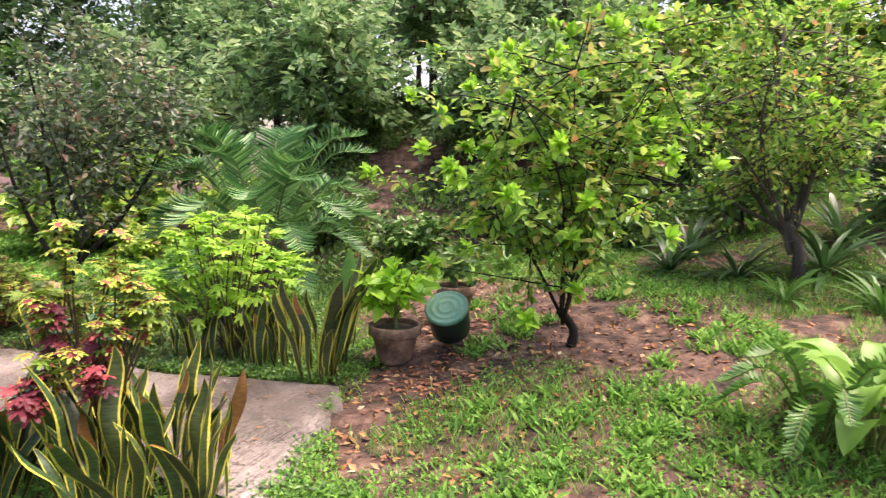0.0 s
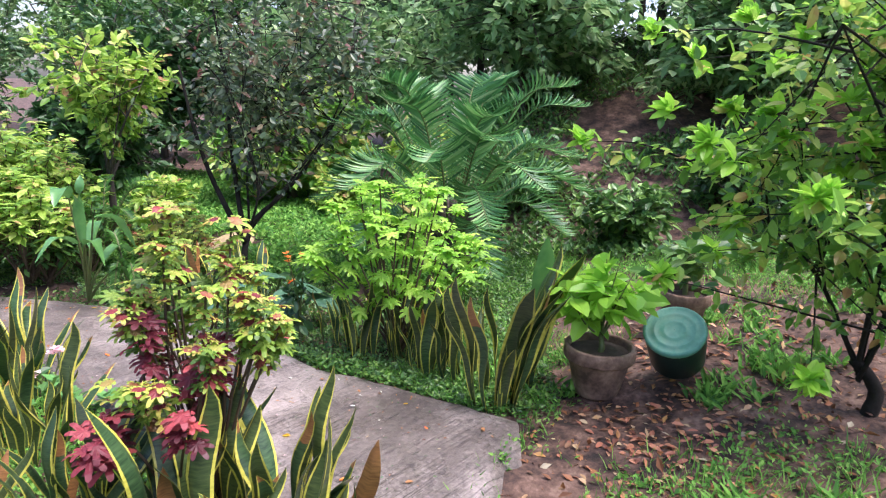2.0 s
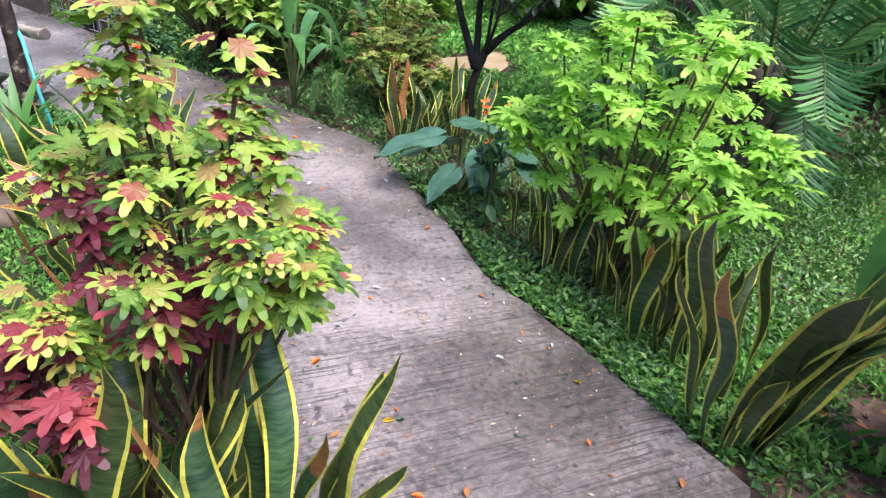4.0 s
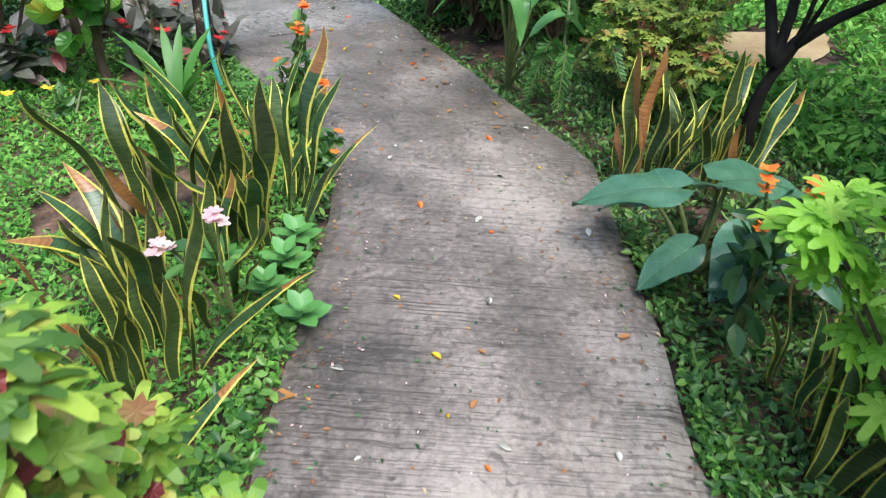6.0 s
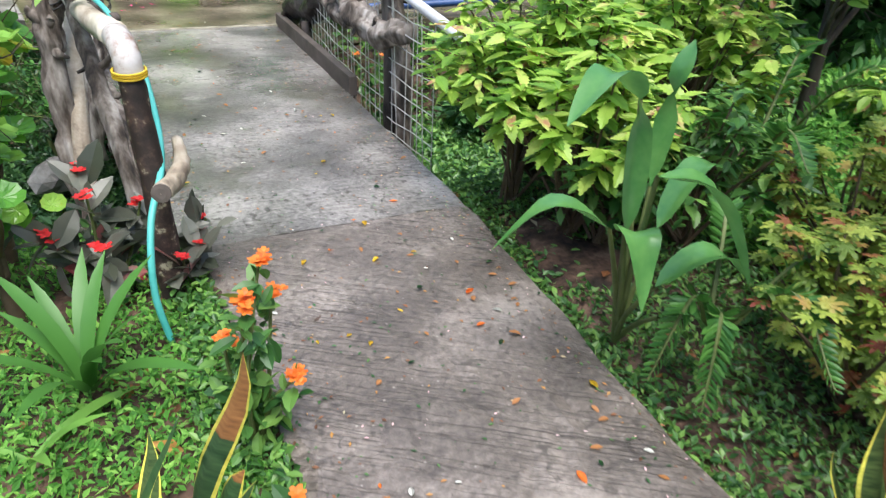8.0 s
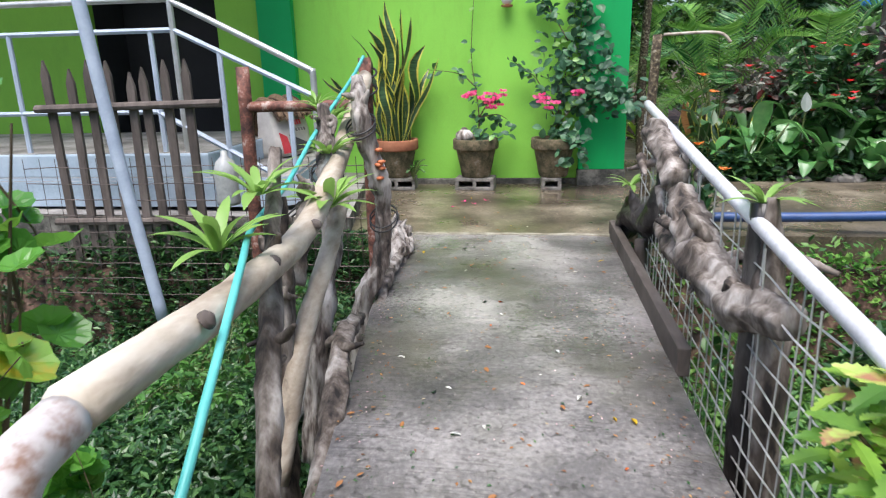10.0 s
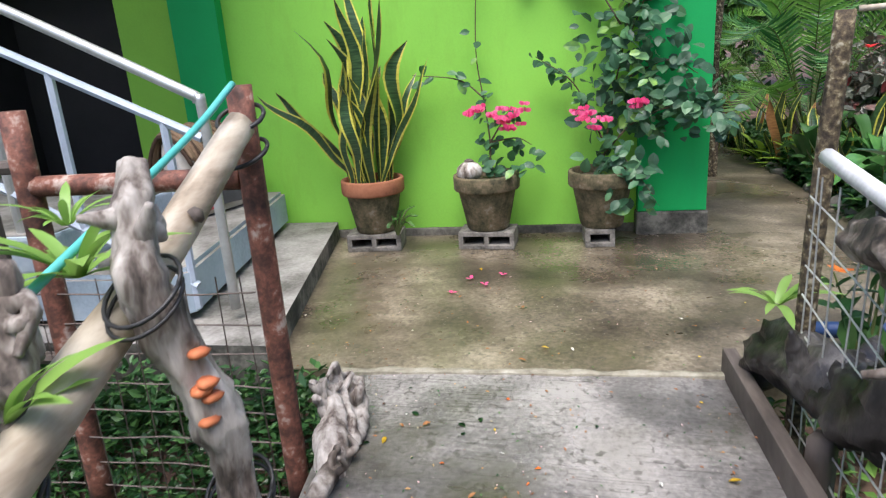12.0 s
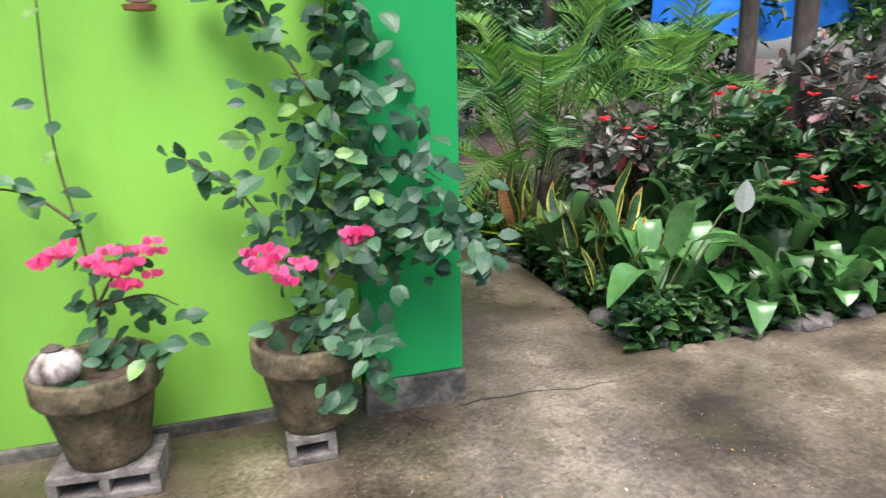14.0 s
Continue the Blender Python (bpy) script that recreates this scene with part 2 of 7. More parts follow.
M_BLUERAIL = surf("pale_blue_rail", [(0.3, (0.34, 0.40, 0.50)), (0.7, (0.46, 0.53, 0.62))], 8, 0.5, 0.08)
M_WHITEPIPE = surf("white_pipe", [(0.25, (0.40, 0.40, 0.42)), (0.6, (0.66, 0.66, 0.68)), (0.8, (0.74, 0.74, 0.75))], 6, 0.45, 0.08)
M_ELBOW = surf("stained_elbow", [(0.3, (0.22, 0.13, 0.09)), (0.45, (0.46, 0.42, 0.40)), (0.7, (0.55, 0.54, 0.54))], 14, 0.5, 0.1)
M_WIRE = surf("fence_wire", [(0.3, (0.34, 0.34, 0.32)), (0.7, (0.58, 0.58, 0.55))], 20, 0.45, 0.05, 60, None, 0.3)
M_DARKWIRE = surf("rusted_wire", [(0.3, (0.05, 0.04, 0.035)), (0.7, (0.13, 0.10, 0.085))], 20, 0.6, 0.05, 60, None, 0.3)
M_HOSE = surf("turquoise_hose", [(0.3, (0.06, 0.36, 0.33)), (0.7, (0.12, 0.50, 0.46))], 5, 0.45, 0.05)
M_RUBBER = surf("black_strap", [(0.3, (0.012, 0.012, 0.013)), (0.7, (0.03, 0.03, 0.03))], 10, 0.5, 0.1)
M_DRUM = surf("green_drum", [(0.3, (0.008, 0.02, 0.016)), (0.7, (0.018, 0.045, 0.035))], 6, 0.4, 0.1)
M_LID = surf("drum_lid", [(0.25, (0.06, 0.20, 0.13)), (0.5, (0.11, 0.33, 0.23)), (0.66, (0.20, 0.38, 0.26)), (0.8, (0.30, 0.28, 0.16))], 4, 0.5, 0.15, 40)
M_BLUEPIPE = surf("blue_pipe", [(0.3, (0.02, 0.05, 0.15)), (0.7, (0.04, 0.09, 0.24))], 5, 0.45, 0.05)
M_TARP = surf("blue_tarp", [(0.3, (0.01, 0.13, 0.62)), (0.7, (0.03, 0.25, 0.85))], 3, 0.5, 0.3, 12)
M_BAG = surf("cement_bag", [(0.3, (0.42, 0.39, 0.35)), (0.6, (0.58, 0.55, 0.50)), (0.8, (0.66, 0.64, 0.60))], 5, 0.8, 0.4, 25)
M_BAGDARK = surf("bag_dark_print", [(0.3, (0.03, 0.03, 0.032)), (0.7, (0.07, 0.07, 0.075))], 5, 0.8, 0.3, 25)
M_RED = surf("red_print", [(0.3, (0.45, 0.03, 0.04)), (0.7, (0.6, 0.06, 0.07))], 5, 0.8, 0.1)
M_BROOM = surf("woven_straw", [(0.25, (0.12, 0.075, 0.045)), (0.5, (0.27, 0.175, 0.105)), (0.8, (0.40, 0.28, 0.18))], 12, 0.85, 0.4, 60)
M_MATDARK = surf("dark_mat_cord", [(0.25, (0.03, 0.018, 0.012)), (0.5, (0.075, 0.042, 0.026)), (0.8, (0.14, 0.085, 0.05))], 12, 0.9, 0.4, 60)
M_COCO = surf("coconut_husk", [(0.36, (0.08, 0.06, 0.045)), (0.5, (0.32, 0.28, 0.24)), (0.64, (0.62, 0.59, 0.55))], 16, 0.9, 0.6, 50, (1, 1, 0.3))
M_STONE = surf("stone", [(0.25, (0.05, 0.05, 0.045)), (0.5, (0.14, 0.13, 0.115)), (0.8, (0.26, 0.24, 0.21))], 6, 0.85, 0.6, 30)
M_BROWNSTONE = surf("brown_stone", [(0.3, (0.05, 0.035, 0.024)), (0.5, (0.13, 0.092, 0.064)), (0.75, (0.22, 0.165, 0.12))], 9, 0.8, 0.5, 40)
M_CLOUDY = surf("cloudy_plastic", [(0.3, (0.26, 0.27, 0.26)), (0.7, (0.44, 0.45, 0.43))], 9, 0.3, 0.1)
M_WHITE = surf("white_plastic", [(0.3, (0.62, 0.64, 0.66)), (0.7, (0.78, 0.79, 0.8))], 6, 0.35, 0.05)
M_BLUELABEL = surf("blue_label", [(0.3, (0.03, 0.05, 0.36)), (0.7, (0.05, 0.08, 0.48))], 6, 0.4, 0.05)
M_MUD = surf("muddy_water", [(0.3, (0.36, 0.25, 0.14)), (0.55, (0.50, 0.38, 0.24)), (0.8, (0.56, 0.45, 0.31))], 1.2, 0.08, 0.08, 20)

L_LIMELEAF = leafmat("lime_leaf", [(0.0, (0.10, 0.24, 0.035)), (0.35, (0.25, 0.45, 0.06)), (0.7, (0.42, 0.61, 0.10)), (0.93, (0.58, 0.70, 0.18)), (1.0, (0.50, 0.24, 0.14))], 0.42, 0.45, 0.5)
L_CITRUS = leafmat("citrus_leaf", [(0.0, (0.06, 0.18, 0.035)), (0.4, (0.17, 0.38, 0.06)), (0.75, (0.36, 0.58, 0.10)), (0.9, (0.46, 0.54, 0.14)), (1.0, (0.50, 0.26, 0.11))], 0.28, 0.5)
L_YOUNG = leafmat("young_leaf", [(0.0, (0.22, 0.52, 0.045)), (1.0, (0.45, 0.78, 0.09))], 0.35, 0.45)
# leaf colour lightened and greyed to paint distance haze
L_HAZE = leafmat("hazed_far_leaf", [(0.0, (0.09, 0.20, 0.075)), (0.55, (0.20, 0.38, 0.14)), (1.0, (0.42, 0.56, 0.26))], 0.45, 0.4)
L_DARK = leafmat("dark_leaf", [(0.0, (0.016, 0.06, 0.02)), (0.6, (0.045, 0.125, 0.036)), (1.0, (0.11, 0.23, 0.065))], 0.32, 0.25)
L_MID = leafmat("mid_leaf", [(0.0, (0.03, 0.10, 0.025)), (0.55, (0.085, 0.21, 0.045)), (1.0, (0.21, 0.38, 0.08))], 0.38, 0.3)
L_BURG = leafmat("burgundy_leaf", [(0.0, (0.04, 0.065, 0.04)), (0.5, (0.09, 0.155, 0.075)), (0.85, (0.2, 0.27, 0.125)), (1.0, (0.22, 0.09, 0.075))], 0.32, 0.35)
L_PALM = leafmat("palm_leaflet", [(0.0, (0.022, 0.10, 0.03)), (0.5, (0.07, 0.23, 0.06)), (0.85, (0.15, 0.35, 0.10)), (1.0, (0.26, 0.42, 0.17))], 0.36, 0.3, 0.25, 0.5)
L_PALMDRY = leafmat("palm_leaflet_yellow", [(0.0, (0.24, 0.22, 0.07)), (1.0, (0.48, 0.42, 0.16))], 0.5, 0.25)
L_COLRED = leafmat("coleus_red", [(0.0, (0.07, 0.014, 0.02)), (0.5, (0.20, 0.025, 0.04)), (1.0, (0.42, 0.08, 0.08))], 0.5, 0.3)
L_COLYEL = leafmat("coleus_yellow", [(0.0, (0.05, 0.12, 0.02)), (0.3, (0.13, 0.27, 0.03)), (0.6, (0.30, 0.47, 0.05)), (0.88, (0.46, 0.56, 0.09)), (1.0, (0.52, 0.40, 0.09))], 0.5, 0.35, 0.5)
L_COLYELRED = leafmat("coleus_centre", [(0.0, (0.10, 0.20, 0.03)), (0.45, (0.28, 0.42, 0.05)), (0.66, (0.34, 0.24, 0.07)), (0.8, (0.30, 0.05, 0.05)), (1.0, (0.15, 0.02, 0.03))], 0.5, 0.3)
L_COLLIME = leafmat("coleus_lime", [(0.0, (0.17, 0.40, 0.035)), (0.5, (0.31, 0.60, 0.06)), (1.0, (0.50, 0.75, 0.12))], 0.5, 0.45)
L_COLOLIVE = leafmat("coleus_olive", [(0.0, (0.11, 0.19, 0.035)), (0.45, (0.25, 0.36, 0.05)), (0.8, (0.44, 0.52, 0.09)), (0.92, (0.38, 0.22, 0.06)), (1.0, (0.26, 0.06, 0.04))], 0.5, 0.38)
L_GRASS = leafmat("ground_cover", [(0.0, (0.05, 0.17, 0.03)), (0.5, (0.13, 0.35, 0.055)), (1.0, (0.27, 0.52, 0.10))], 0.6, 0.4, 0.25, 0.25)
L_TARO = leafmat("taro_leaf", [(0.0, (0.014, 0.060, 0.032)), (0.5, (0.04, 0.115, 0.065)), (1.0, (0.10, 0.21, 0.13))], 0.30, 0.12, 0.9)
L_TAROVEIN = leafmat("taro_vein", [(0.0, (0.10, 0.20, 0.12)), (1.0, (0.17, 0.28, 0.17))], 0.4, 0.15)
L_BIG = leafmat("broad_leaf", [(0.0, (0.03, 0.13, 0.035)), (0.5, (0.07, 0.22, 0.06)), (1.0, (0.17, 0.37, 0.10))], 0.24, 0.25, 0.7, 0.8)
L_YOUNGBIG = leafmat("pale_broad_leaf", [(0.0, (0.10, 0.27, 0.04)), (1.0, (0.24, 0.46, 0.09))], 0.4, 0.35, 0.4)
L_FERN = leafmat("fern_leaf", [(0.0, (0.03, 0.12, 0.02)), (1.0, (0.11, 0.28, 0.05))], 0.45, 0.3)
L_PURPLE = leafmat("purple_leaf", [(0.0, (0.055, 0.065, 0.045)), (0.45, (0.14, 0.145, 0.115)), (0.75, (0.30, 0.31, 0.26)), (0.88, (0.24, 0.16, 0.14)), (1.0, (0.30, 0.045, 0.05))], 0.3, 0.25)
L_BOUG = leafmat("vine_leaf", [(0.0, (0.025, 0.085, 0.045)), (0.7, (0.07, 0.18, 0.085)), (0.93, (0.12, 0.26, 0.12)), (1.0, (0.26, 0.46, 0.10))], 0.42, 0.25)
L_DEAD = leafmat("fallen_leaf_tone", [(0.0, (0.10, 0.045, 0.022)), (0.5, (0.28, 0.11, 0.04)), (0.8, (0.42, 0.22, 0.06)), (1.0, (0.40, 0.36, 0.24))], 0.6, 0.1)
L_LITTER = leafmat("dark_litter_leaf", [(0.0, (0.04, 0.02, 0.012)), (0.5, (0.12, 0.055, 0.028)), (0.85, (0.22, 0.11, 0.05)), (1.0, (0.34, 0.22, 0.10))], 0.6, 0.1)
L_REDLEAF = leafmat("red_fallen_leaf", [(0.0, (0.16, 0.06, 0.035)), (0.5, (0.36, 0.13, 0.07)), (0.85, (0.52, 0.24, 0.12)), (1.0, (0.45, 0.36, 0.2))], 0.55, 0.1)
L_POLY = leafmat("round_leaf", [(0.0, (0.07, 0.23, 0.04)), (0.6, (0.16, 0.40, 0.06)), (0.93, (0.32, 0.56, 0.09)), (1.0, (0.65, 0.45, 0.05))], 0.25, 0.42)
L_GRASSY = leafmat("succulent_leaf", [(0.0, (0.06, 0.20, 0.05)), (1.0, (0.14, 0.34, 0.09))], 0.35, 0.15)
L_BROM = leafmat("bromeliad_leaf", [(0.0, (0.13, 0.28, 0.05)), (0.8, (0.28, 0.46, 0.10)), (1.0, (0.40, 0.40, 0.18))], 0.4, 0.3)
P_FUNGUS = surf("fungus_orange", [(0.3, (0.40, 0.10, 0.04)), (0.7, (0.60, 0.20, 0.08))], 12, 0.7, 0.2)
P_ORANGE = leafmat("orange_petal", [(0.0, (0.75, 0.13, 0.015)), (1.0, (0.90, 0.30, 0.05))], 0.5, 0.35)
P_RED = leafmat("red_petal", [(0.0, (0.55, 0.01, 0.015)), (1.0, (0.80, 0.05, 0.05))], 0.5, 0.3)
P_PINK = leafmat("pink_petal", [(0.0, (0.75, 0.04, 0.20)), (1.0, (0.90, 0.16, 0.36))], 0.5, 0.35)
P_PALE = leafmat("pale_pink_petal", [(0.0, (0.72, 0.42, 0.45)), (1.0, (0.85, 0.66, 0.64))], 0.5, 0.35)
P_WHITE = leafmat("white_petal", [(0.0, (0.66, 0.66, 0.58)), (1.0, (0.8, 0.8, 0.76))], 0.5, 0.3)
P_YELLOW = leafmat("yellow_petal", [(0.0, (0.65, 0.42, 0.02)), (1.0, (0.8, 0.6, 0.06))], 0.5, 0.3)


def snake_mat(name, dark, light):
    m, nt, b, out = nodes_of(name)
    n = noise_of(nt, 9, 4, 0.6, (1, 1, 9))
    r = ramp_of(nt, [(0.35, dark), (0.5, [(a + c) / 2 for a, c in zip(dark, light)]), (0.68, light)])
    nt.links.new(n.outputs[0], r.inputs[0])
    hs = nt.nodes.new("ShaderNodeHueSaturation")
    oi = nt.nodes.new("ShaderNodeObjectInfo")
    mr = nt.nodes.new("ShaderNodeMapRange")
    mr.inputs[3].default_value, mr.inputs[4].default_value = 0.7, 1.35
    nt.links.new(oi.outputs["Random"], mr.inputs[0])
    nt.links.new(mr.outputs[0], hs.inputs["Value"])
    nt.links.new(r.outputs[0], hs.inputs["Color"])
    nt.links.new(hs.outputs[0], b.inputs["Base Color"])
    b.inputs["Roughness"].default_value = 0.36
    return m


S_GREEN = snake_mat("snake_leaf_green", (0.010, 0.036, 0.014), (0.06, 0.12, 0.045))
S_EDGE = snake_mat("snake_leaf_edge", (0.42, 0.40, 0.05), (0.62, 0.58, 0.10))
S_BROWN = snake_mat("snake_leaf_dry", (0.17, 0.07, 0.025), (0.36, 0.17, 0.06))
S_OLIVE = snake_mat("snake_leaf_olive", (0.016, 0.036, 0.011), (0.075, 0.11, 0.034))

# ---- mesh helpers ----
rng = np.random.default_rng(7)


def unit(a):
    return a / np.maximum(np.linalg.norm(a, axis=-1, keepdims=True), 1e-9)


class Soup:
    """Gathers vertices and faces (with a material slot each) and makes one mesh of them."""

    def __init__(self):
        self.v, self.f, self.m, self.n = [], [], [], 0

    def add(self, verts, faces, slot=0):
        verts = np.asarray(verts, float)
        self.v.append(verts)
        slots = slot if isinstance(slot, (list, np.ndarray)) else [slot] * len(faces)
        self.f.extend([tuple(i + self.n for i in f) for f in faces])
        self.m.extend(slots)
        self.n += len(verts)
        return self

    def spread(self, template, place, along, up, size, slot=None):
        """Copies of a leaf template: base at place, tip towards along, face towards up."""
        tv, tf, tm = template
        place, x = np.asarray(place, float), unit(np.asarray(along, float))
        y = unit(np.cross(np.asarray(up, float), x))
        z = np.cross(x, y)
        size = np.broadcast_to(np.asarray(size, float), (len(place),))[:, None, None]
        tv = np.asarray(tv, float)
        world_v = place[:, None] + size * (tv[None, :, :1] * x[:, None] + tv[None, :, 1:2] * y[:, None] + tv[None, :, 2:] * z[:, None])
        k = len(tv)
        for i in range(len(place)):
            o = self.n + i * k
            self.f.extend([tuple(o + j for j in f) for f in tf])
        self.m.extend((list(tm) if slot is None else [slot] * len(tf)) * len(place))
        self.v.append(world_v.reshape(-1, 3))
        self.n += k * len(place)
        return self

    def mesh(self, name, mats, smooth=False):
        me = bpy.data.meshes.new(name)
        me.from_pydata(np.concatenate(self.v).tolist(), [], self.f)
        for m in mats if isinstance(mats, (list, tuple)) else [mats]:
            me.materials.append(m)
        if any(self.m):
            me.polygons.foreach_set("material_index", np.array(self.m, np.int32))
        if smooth:
            me.polygons.foreach_set("use_smooth", np.ones(len(self.f), bool))
        me.update()
        return me


def part(name, soup, mats, parent=None, label="", smooth=False):
    ob = new(name, soup.mesh(name, mats, smooth) if isinstance(soup, Soup) else soup)
    ob.parent = parent
    if label:
        ob["label"] = label
    return ob


def thing(name, label, category, at=(0, 0, 0), turn=0.0, group="", kind=""):
    ob = new(name)
    ob.matrix_basis = pose(*at, 0, 0, turn)
    ob.empty_display_size = 0.05
    return tagged(ob, label, category, group, kind)


def structure(name, soup, mats, label, category, smooth=False):
    ob = new(name, soup.mesh(name, mats, smooth))
    return tagged(ob, label, category, kind="structure")


def box(s, x0, y0, z0, x1, y1, z1, slot=0, bevel=0.0):
    bm = bmesh.new()
    bmesh.ops.create_cube(bm, size=1, matrix=Matrix.Translation(((x0 + x1) / 2, (y0 + y1) / 2, (z0 + z1) / 2)) @ Matrix.Diagonal((x1 - x0, y1 - y0, z1 - z0, 1)))
    if bevel:
        bmesh.ops.bevel(bm, geom=bm.edges[:], offset=bevel, segments=2, affect="EDGES", profile=0.6)
    return put_bm(s, bm, slot)


def put_bm(s, bm, slot=0):
    bm.verts.index_update()
    s.add([v.co[:] for v in bm.verts], [[v.index for v in f.verts] for f in bm.faces], slot)
    bm.free()
    return s


def tube(s, pts, radii, sides=8, slot=0, rough=0.0, cap=True):
    """A round bar along points, with a radius at each; rough makes it knotty."""
    pts = np.asarray(pts, float)
    radii = np.broadcast_to(np.asarray(radii, float), (len(pts),))
    d = unit(np.gradient(pts, axis=0))
    ref = np.array([0.0, 0, 1]) if abs(d[0][2]) < 0.85 else np.array([1.0, 0, 0])
    rings = []
    for p, t, r in zip(pts, d, radii):
        a = unit(np.cross(ref, t))
        b = np.cross(t, a)
        ref = b
        ang = np.linspace(0, 2 * np.pi, sides, endpoint=False)
        rr = r * (1 + (rough * rng.uniform(-1, 1, sides) if rough else 0))
        rings.append(p + np.outer(np.cos(ang) * rr, a) + np.outer(np.sin(ang) * rr, b))
    n = len(pts)
    faces = [(i * sides + j, i * sides + (j + 1) % sides, (i + 1) * sides + (j + 1) % sides, (i + 1) * sides + j) for i in range(n - 1) for j in range(sides)]
    if cap:
        faces += [tuple(range(sides))[::-1], tuple((n - 1) * sides + j for j in range(sides))]
    return s.add(np.concatenate(rings), faces, slot)


def gnarl(s, pts, radii, sides=16, slot=0, amount=0.35, seed=0.0):
    """A weathered root: a bar whose skin swells, pinches and splits along the grain."""
    pts = bend(pts, 12)
    k = len(pts)
    rr = np.interp(np.linspace(0, 1, k), np.linspace(0, 1, len(radii)), radii)
    d = unit(np.gradient(pts, axis=0))
    a = unit(np.cross(d, [0.31, 0.22, 0.92] if abs(d[0][2]) < 0.85 else [0.95, 0.3, 0.05]))
    c = np.cross(d, a)
    v = []
    for i in range(k):
        for j in range(sides):
            t = 2 * math.pi * j / sides
            o = a[i] * math.cos(t) + c[i] * math.sin(t)
            q = pts[i] + o * rr[i]
            w = noise.noise(Vector(q * 9) + Vector((seed, 0, 0))) * amount + noise.noise(Vector(q * 26) + Vector((0, seed, 0))) * amount * 0.6 + noise.noise(Vector(q * 62) + Vector((0, 0, seed))) * amount * 0.4
            w += 0.10 * math.sin(5 * t + 3 * noise.noise(Vector(pts[i] * 6)))
            v.append(pts[i] + o * rr[i] * (1 + w))
    f = [(i * sides + j, i * sides + (j + 1) % sides, (i + 1) * sides + (j + 1) % sides, (i + 1) * sides + j) for i in range(k - 1) for j in range(sides)]
    f += [tuple(range(sides))[::-1], tuple((k - 1) * sides + j for j in range(sides))]
    return s.add(v, f, slot)


def bend(points, n=10):
    """A smooth line through points (Catmull-Rom)."""
    p = np.asarray(points, float)
    if len(p) == 2:
        return np.linspace(p[0], p[1], n)
    q = np.vstack([2 * p[0] - p[1], p, 2 * p[-1] - p[-2]])
    out = []
    for i in range(1, len(q) - 2):
        for t in np.linspace(0, 1, n, endpoint=False):
            a, b, c, d = q[i - 1 : i + 3]
            out.append(0.5 * (2 * b + (c - a) * t + (2 * a - 5 * b + 4 * c - d) * t * t + (3 * b - a - 3 * c + d) * t**3))
    return np.array(out + [p[-1]])


def lathe(s, profile, at=(0, 0, 0), sides=24, slot=0, wobble=0.0):
    rings = []
    ang = np.linspace(0, 2 * np.pi, sides, endpoint=False)
    for r, z in profile:
        rr = r * (1 + wobble * np.sin(3 * ang + z * 20))
        rings.append(np.stack([at[0] + rr * np.cos(ang), at[1] + rr * np.sin(ang), np.full(sides, at[2] + z)], 1))
    n = len(profile)
    faces = [(i * sides + j, i * sides + (j + 1) % sides, (i + 1) * sides + (j + 1) % sides, (i + 1) * sides + j) for i in range(n - 1) for j in range(sides)]
    return s.add(np.concatenate(rings), faces, slot)


# ---- leaf shapes: tip along +x, face up, one unit long ----
def oval_leaf(width=0.42, cup=0.08, droop=0.12):
    xs, ws = [0.0, 0.22, 0.52, 0.82, 1.0], [0.0, 0.75, 1.0, 0.6, 0.0]
    v, f = [(0, 0, 0)], []
    for x, w in zip(xs[1:-1], ws[1:-1]):
        z = -droop * x * x
        v += [(x, -w * width / 2, z + cup * w), (x, 0, z), (x, w * width / 2, z + cup * w)]
    v.append((1, 0, -droop))
    f = [(0, 1, 2), (0, 2, 3), (1, 4, 5, 2), (2, 5, 6, 3), (4, 7, 8, 5), (5, 8, 9, 6), (7, 10, 8), (8, 10, 9)]
    return v, f, [0] * len(f)


def frilled_leaf(droop=0.22):
    """A coleus leaf of seven blunt, joined fingers; the middle takes slot 1, the rim slot 0."""
    angles = np.radians([-128, -84, -44, 0, 44, 84, 128])
    lengths = [0.34, 0.46, 0.60, 0.72, 0.60, 0.46, 0.34]
    cx, f, slots = 0.30, [], []

    def at(r, a, lift=0.0):
        x, y = cx + r * math.cos(a), r * math.sin(a)
        return (x, y, lift - droop * max(x, 0) ** 2 - 0.35 * y * y)

    bounds = [-2.55, *[(a + b) / 2 for a, b in zip(angles, angles[1:])], 2.55]
    v = [(cx, 0, 0.0)] + [at(0.25 if 0 < k < 7 else 0.2, b, -0.015) for k, b in enumerate(bounds)]
    for k, (a, ln) in enumerate(zip(angles, lengths)):
        o = len(v)
        wide = 0.105 / ln
        v += [at(ln * 0.72, a - wide * 1.3, 0.045), at(ln * 0.72, a + wide * 1.3, 0.045), at(ln * 0.93, a - wide * 0.75, 0.02), at(ln * 0.93, a + wide * 0.75, 0.02), at(ln, a, 0.0), at(ln * 0.58, a, 0.02)]
        f += [(0, 1 + k, o + 5), (0, o + 5, 2 + k), (1 + k, o, o + 5), (o + 5, o + 1, 2 + k), (o, o + 2, o + 3, o + 1), (o, o + 1, o + 5), (o + 2, o + 4, o + 3)]
        slots += [1, 1, 0, 0, 0, 0, 0]
    v.append((0, 0, 0.0))
    f.append((len(v) - 1, 1, 0))
    f.append((len(v) - 1, 0, 8))
    return v, f, slots + [1, 1]


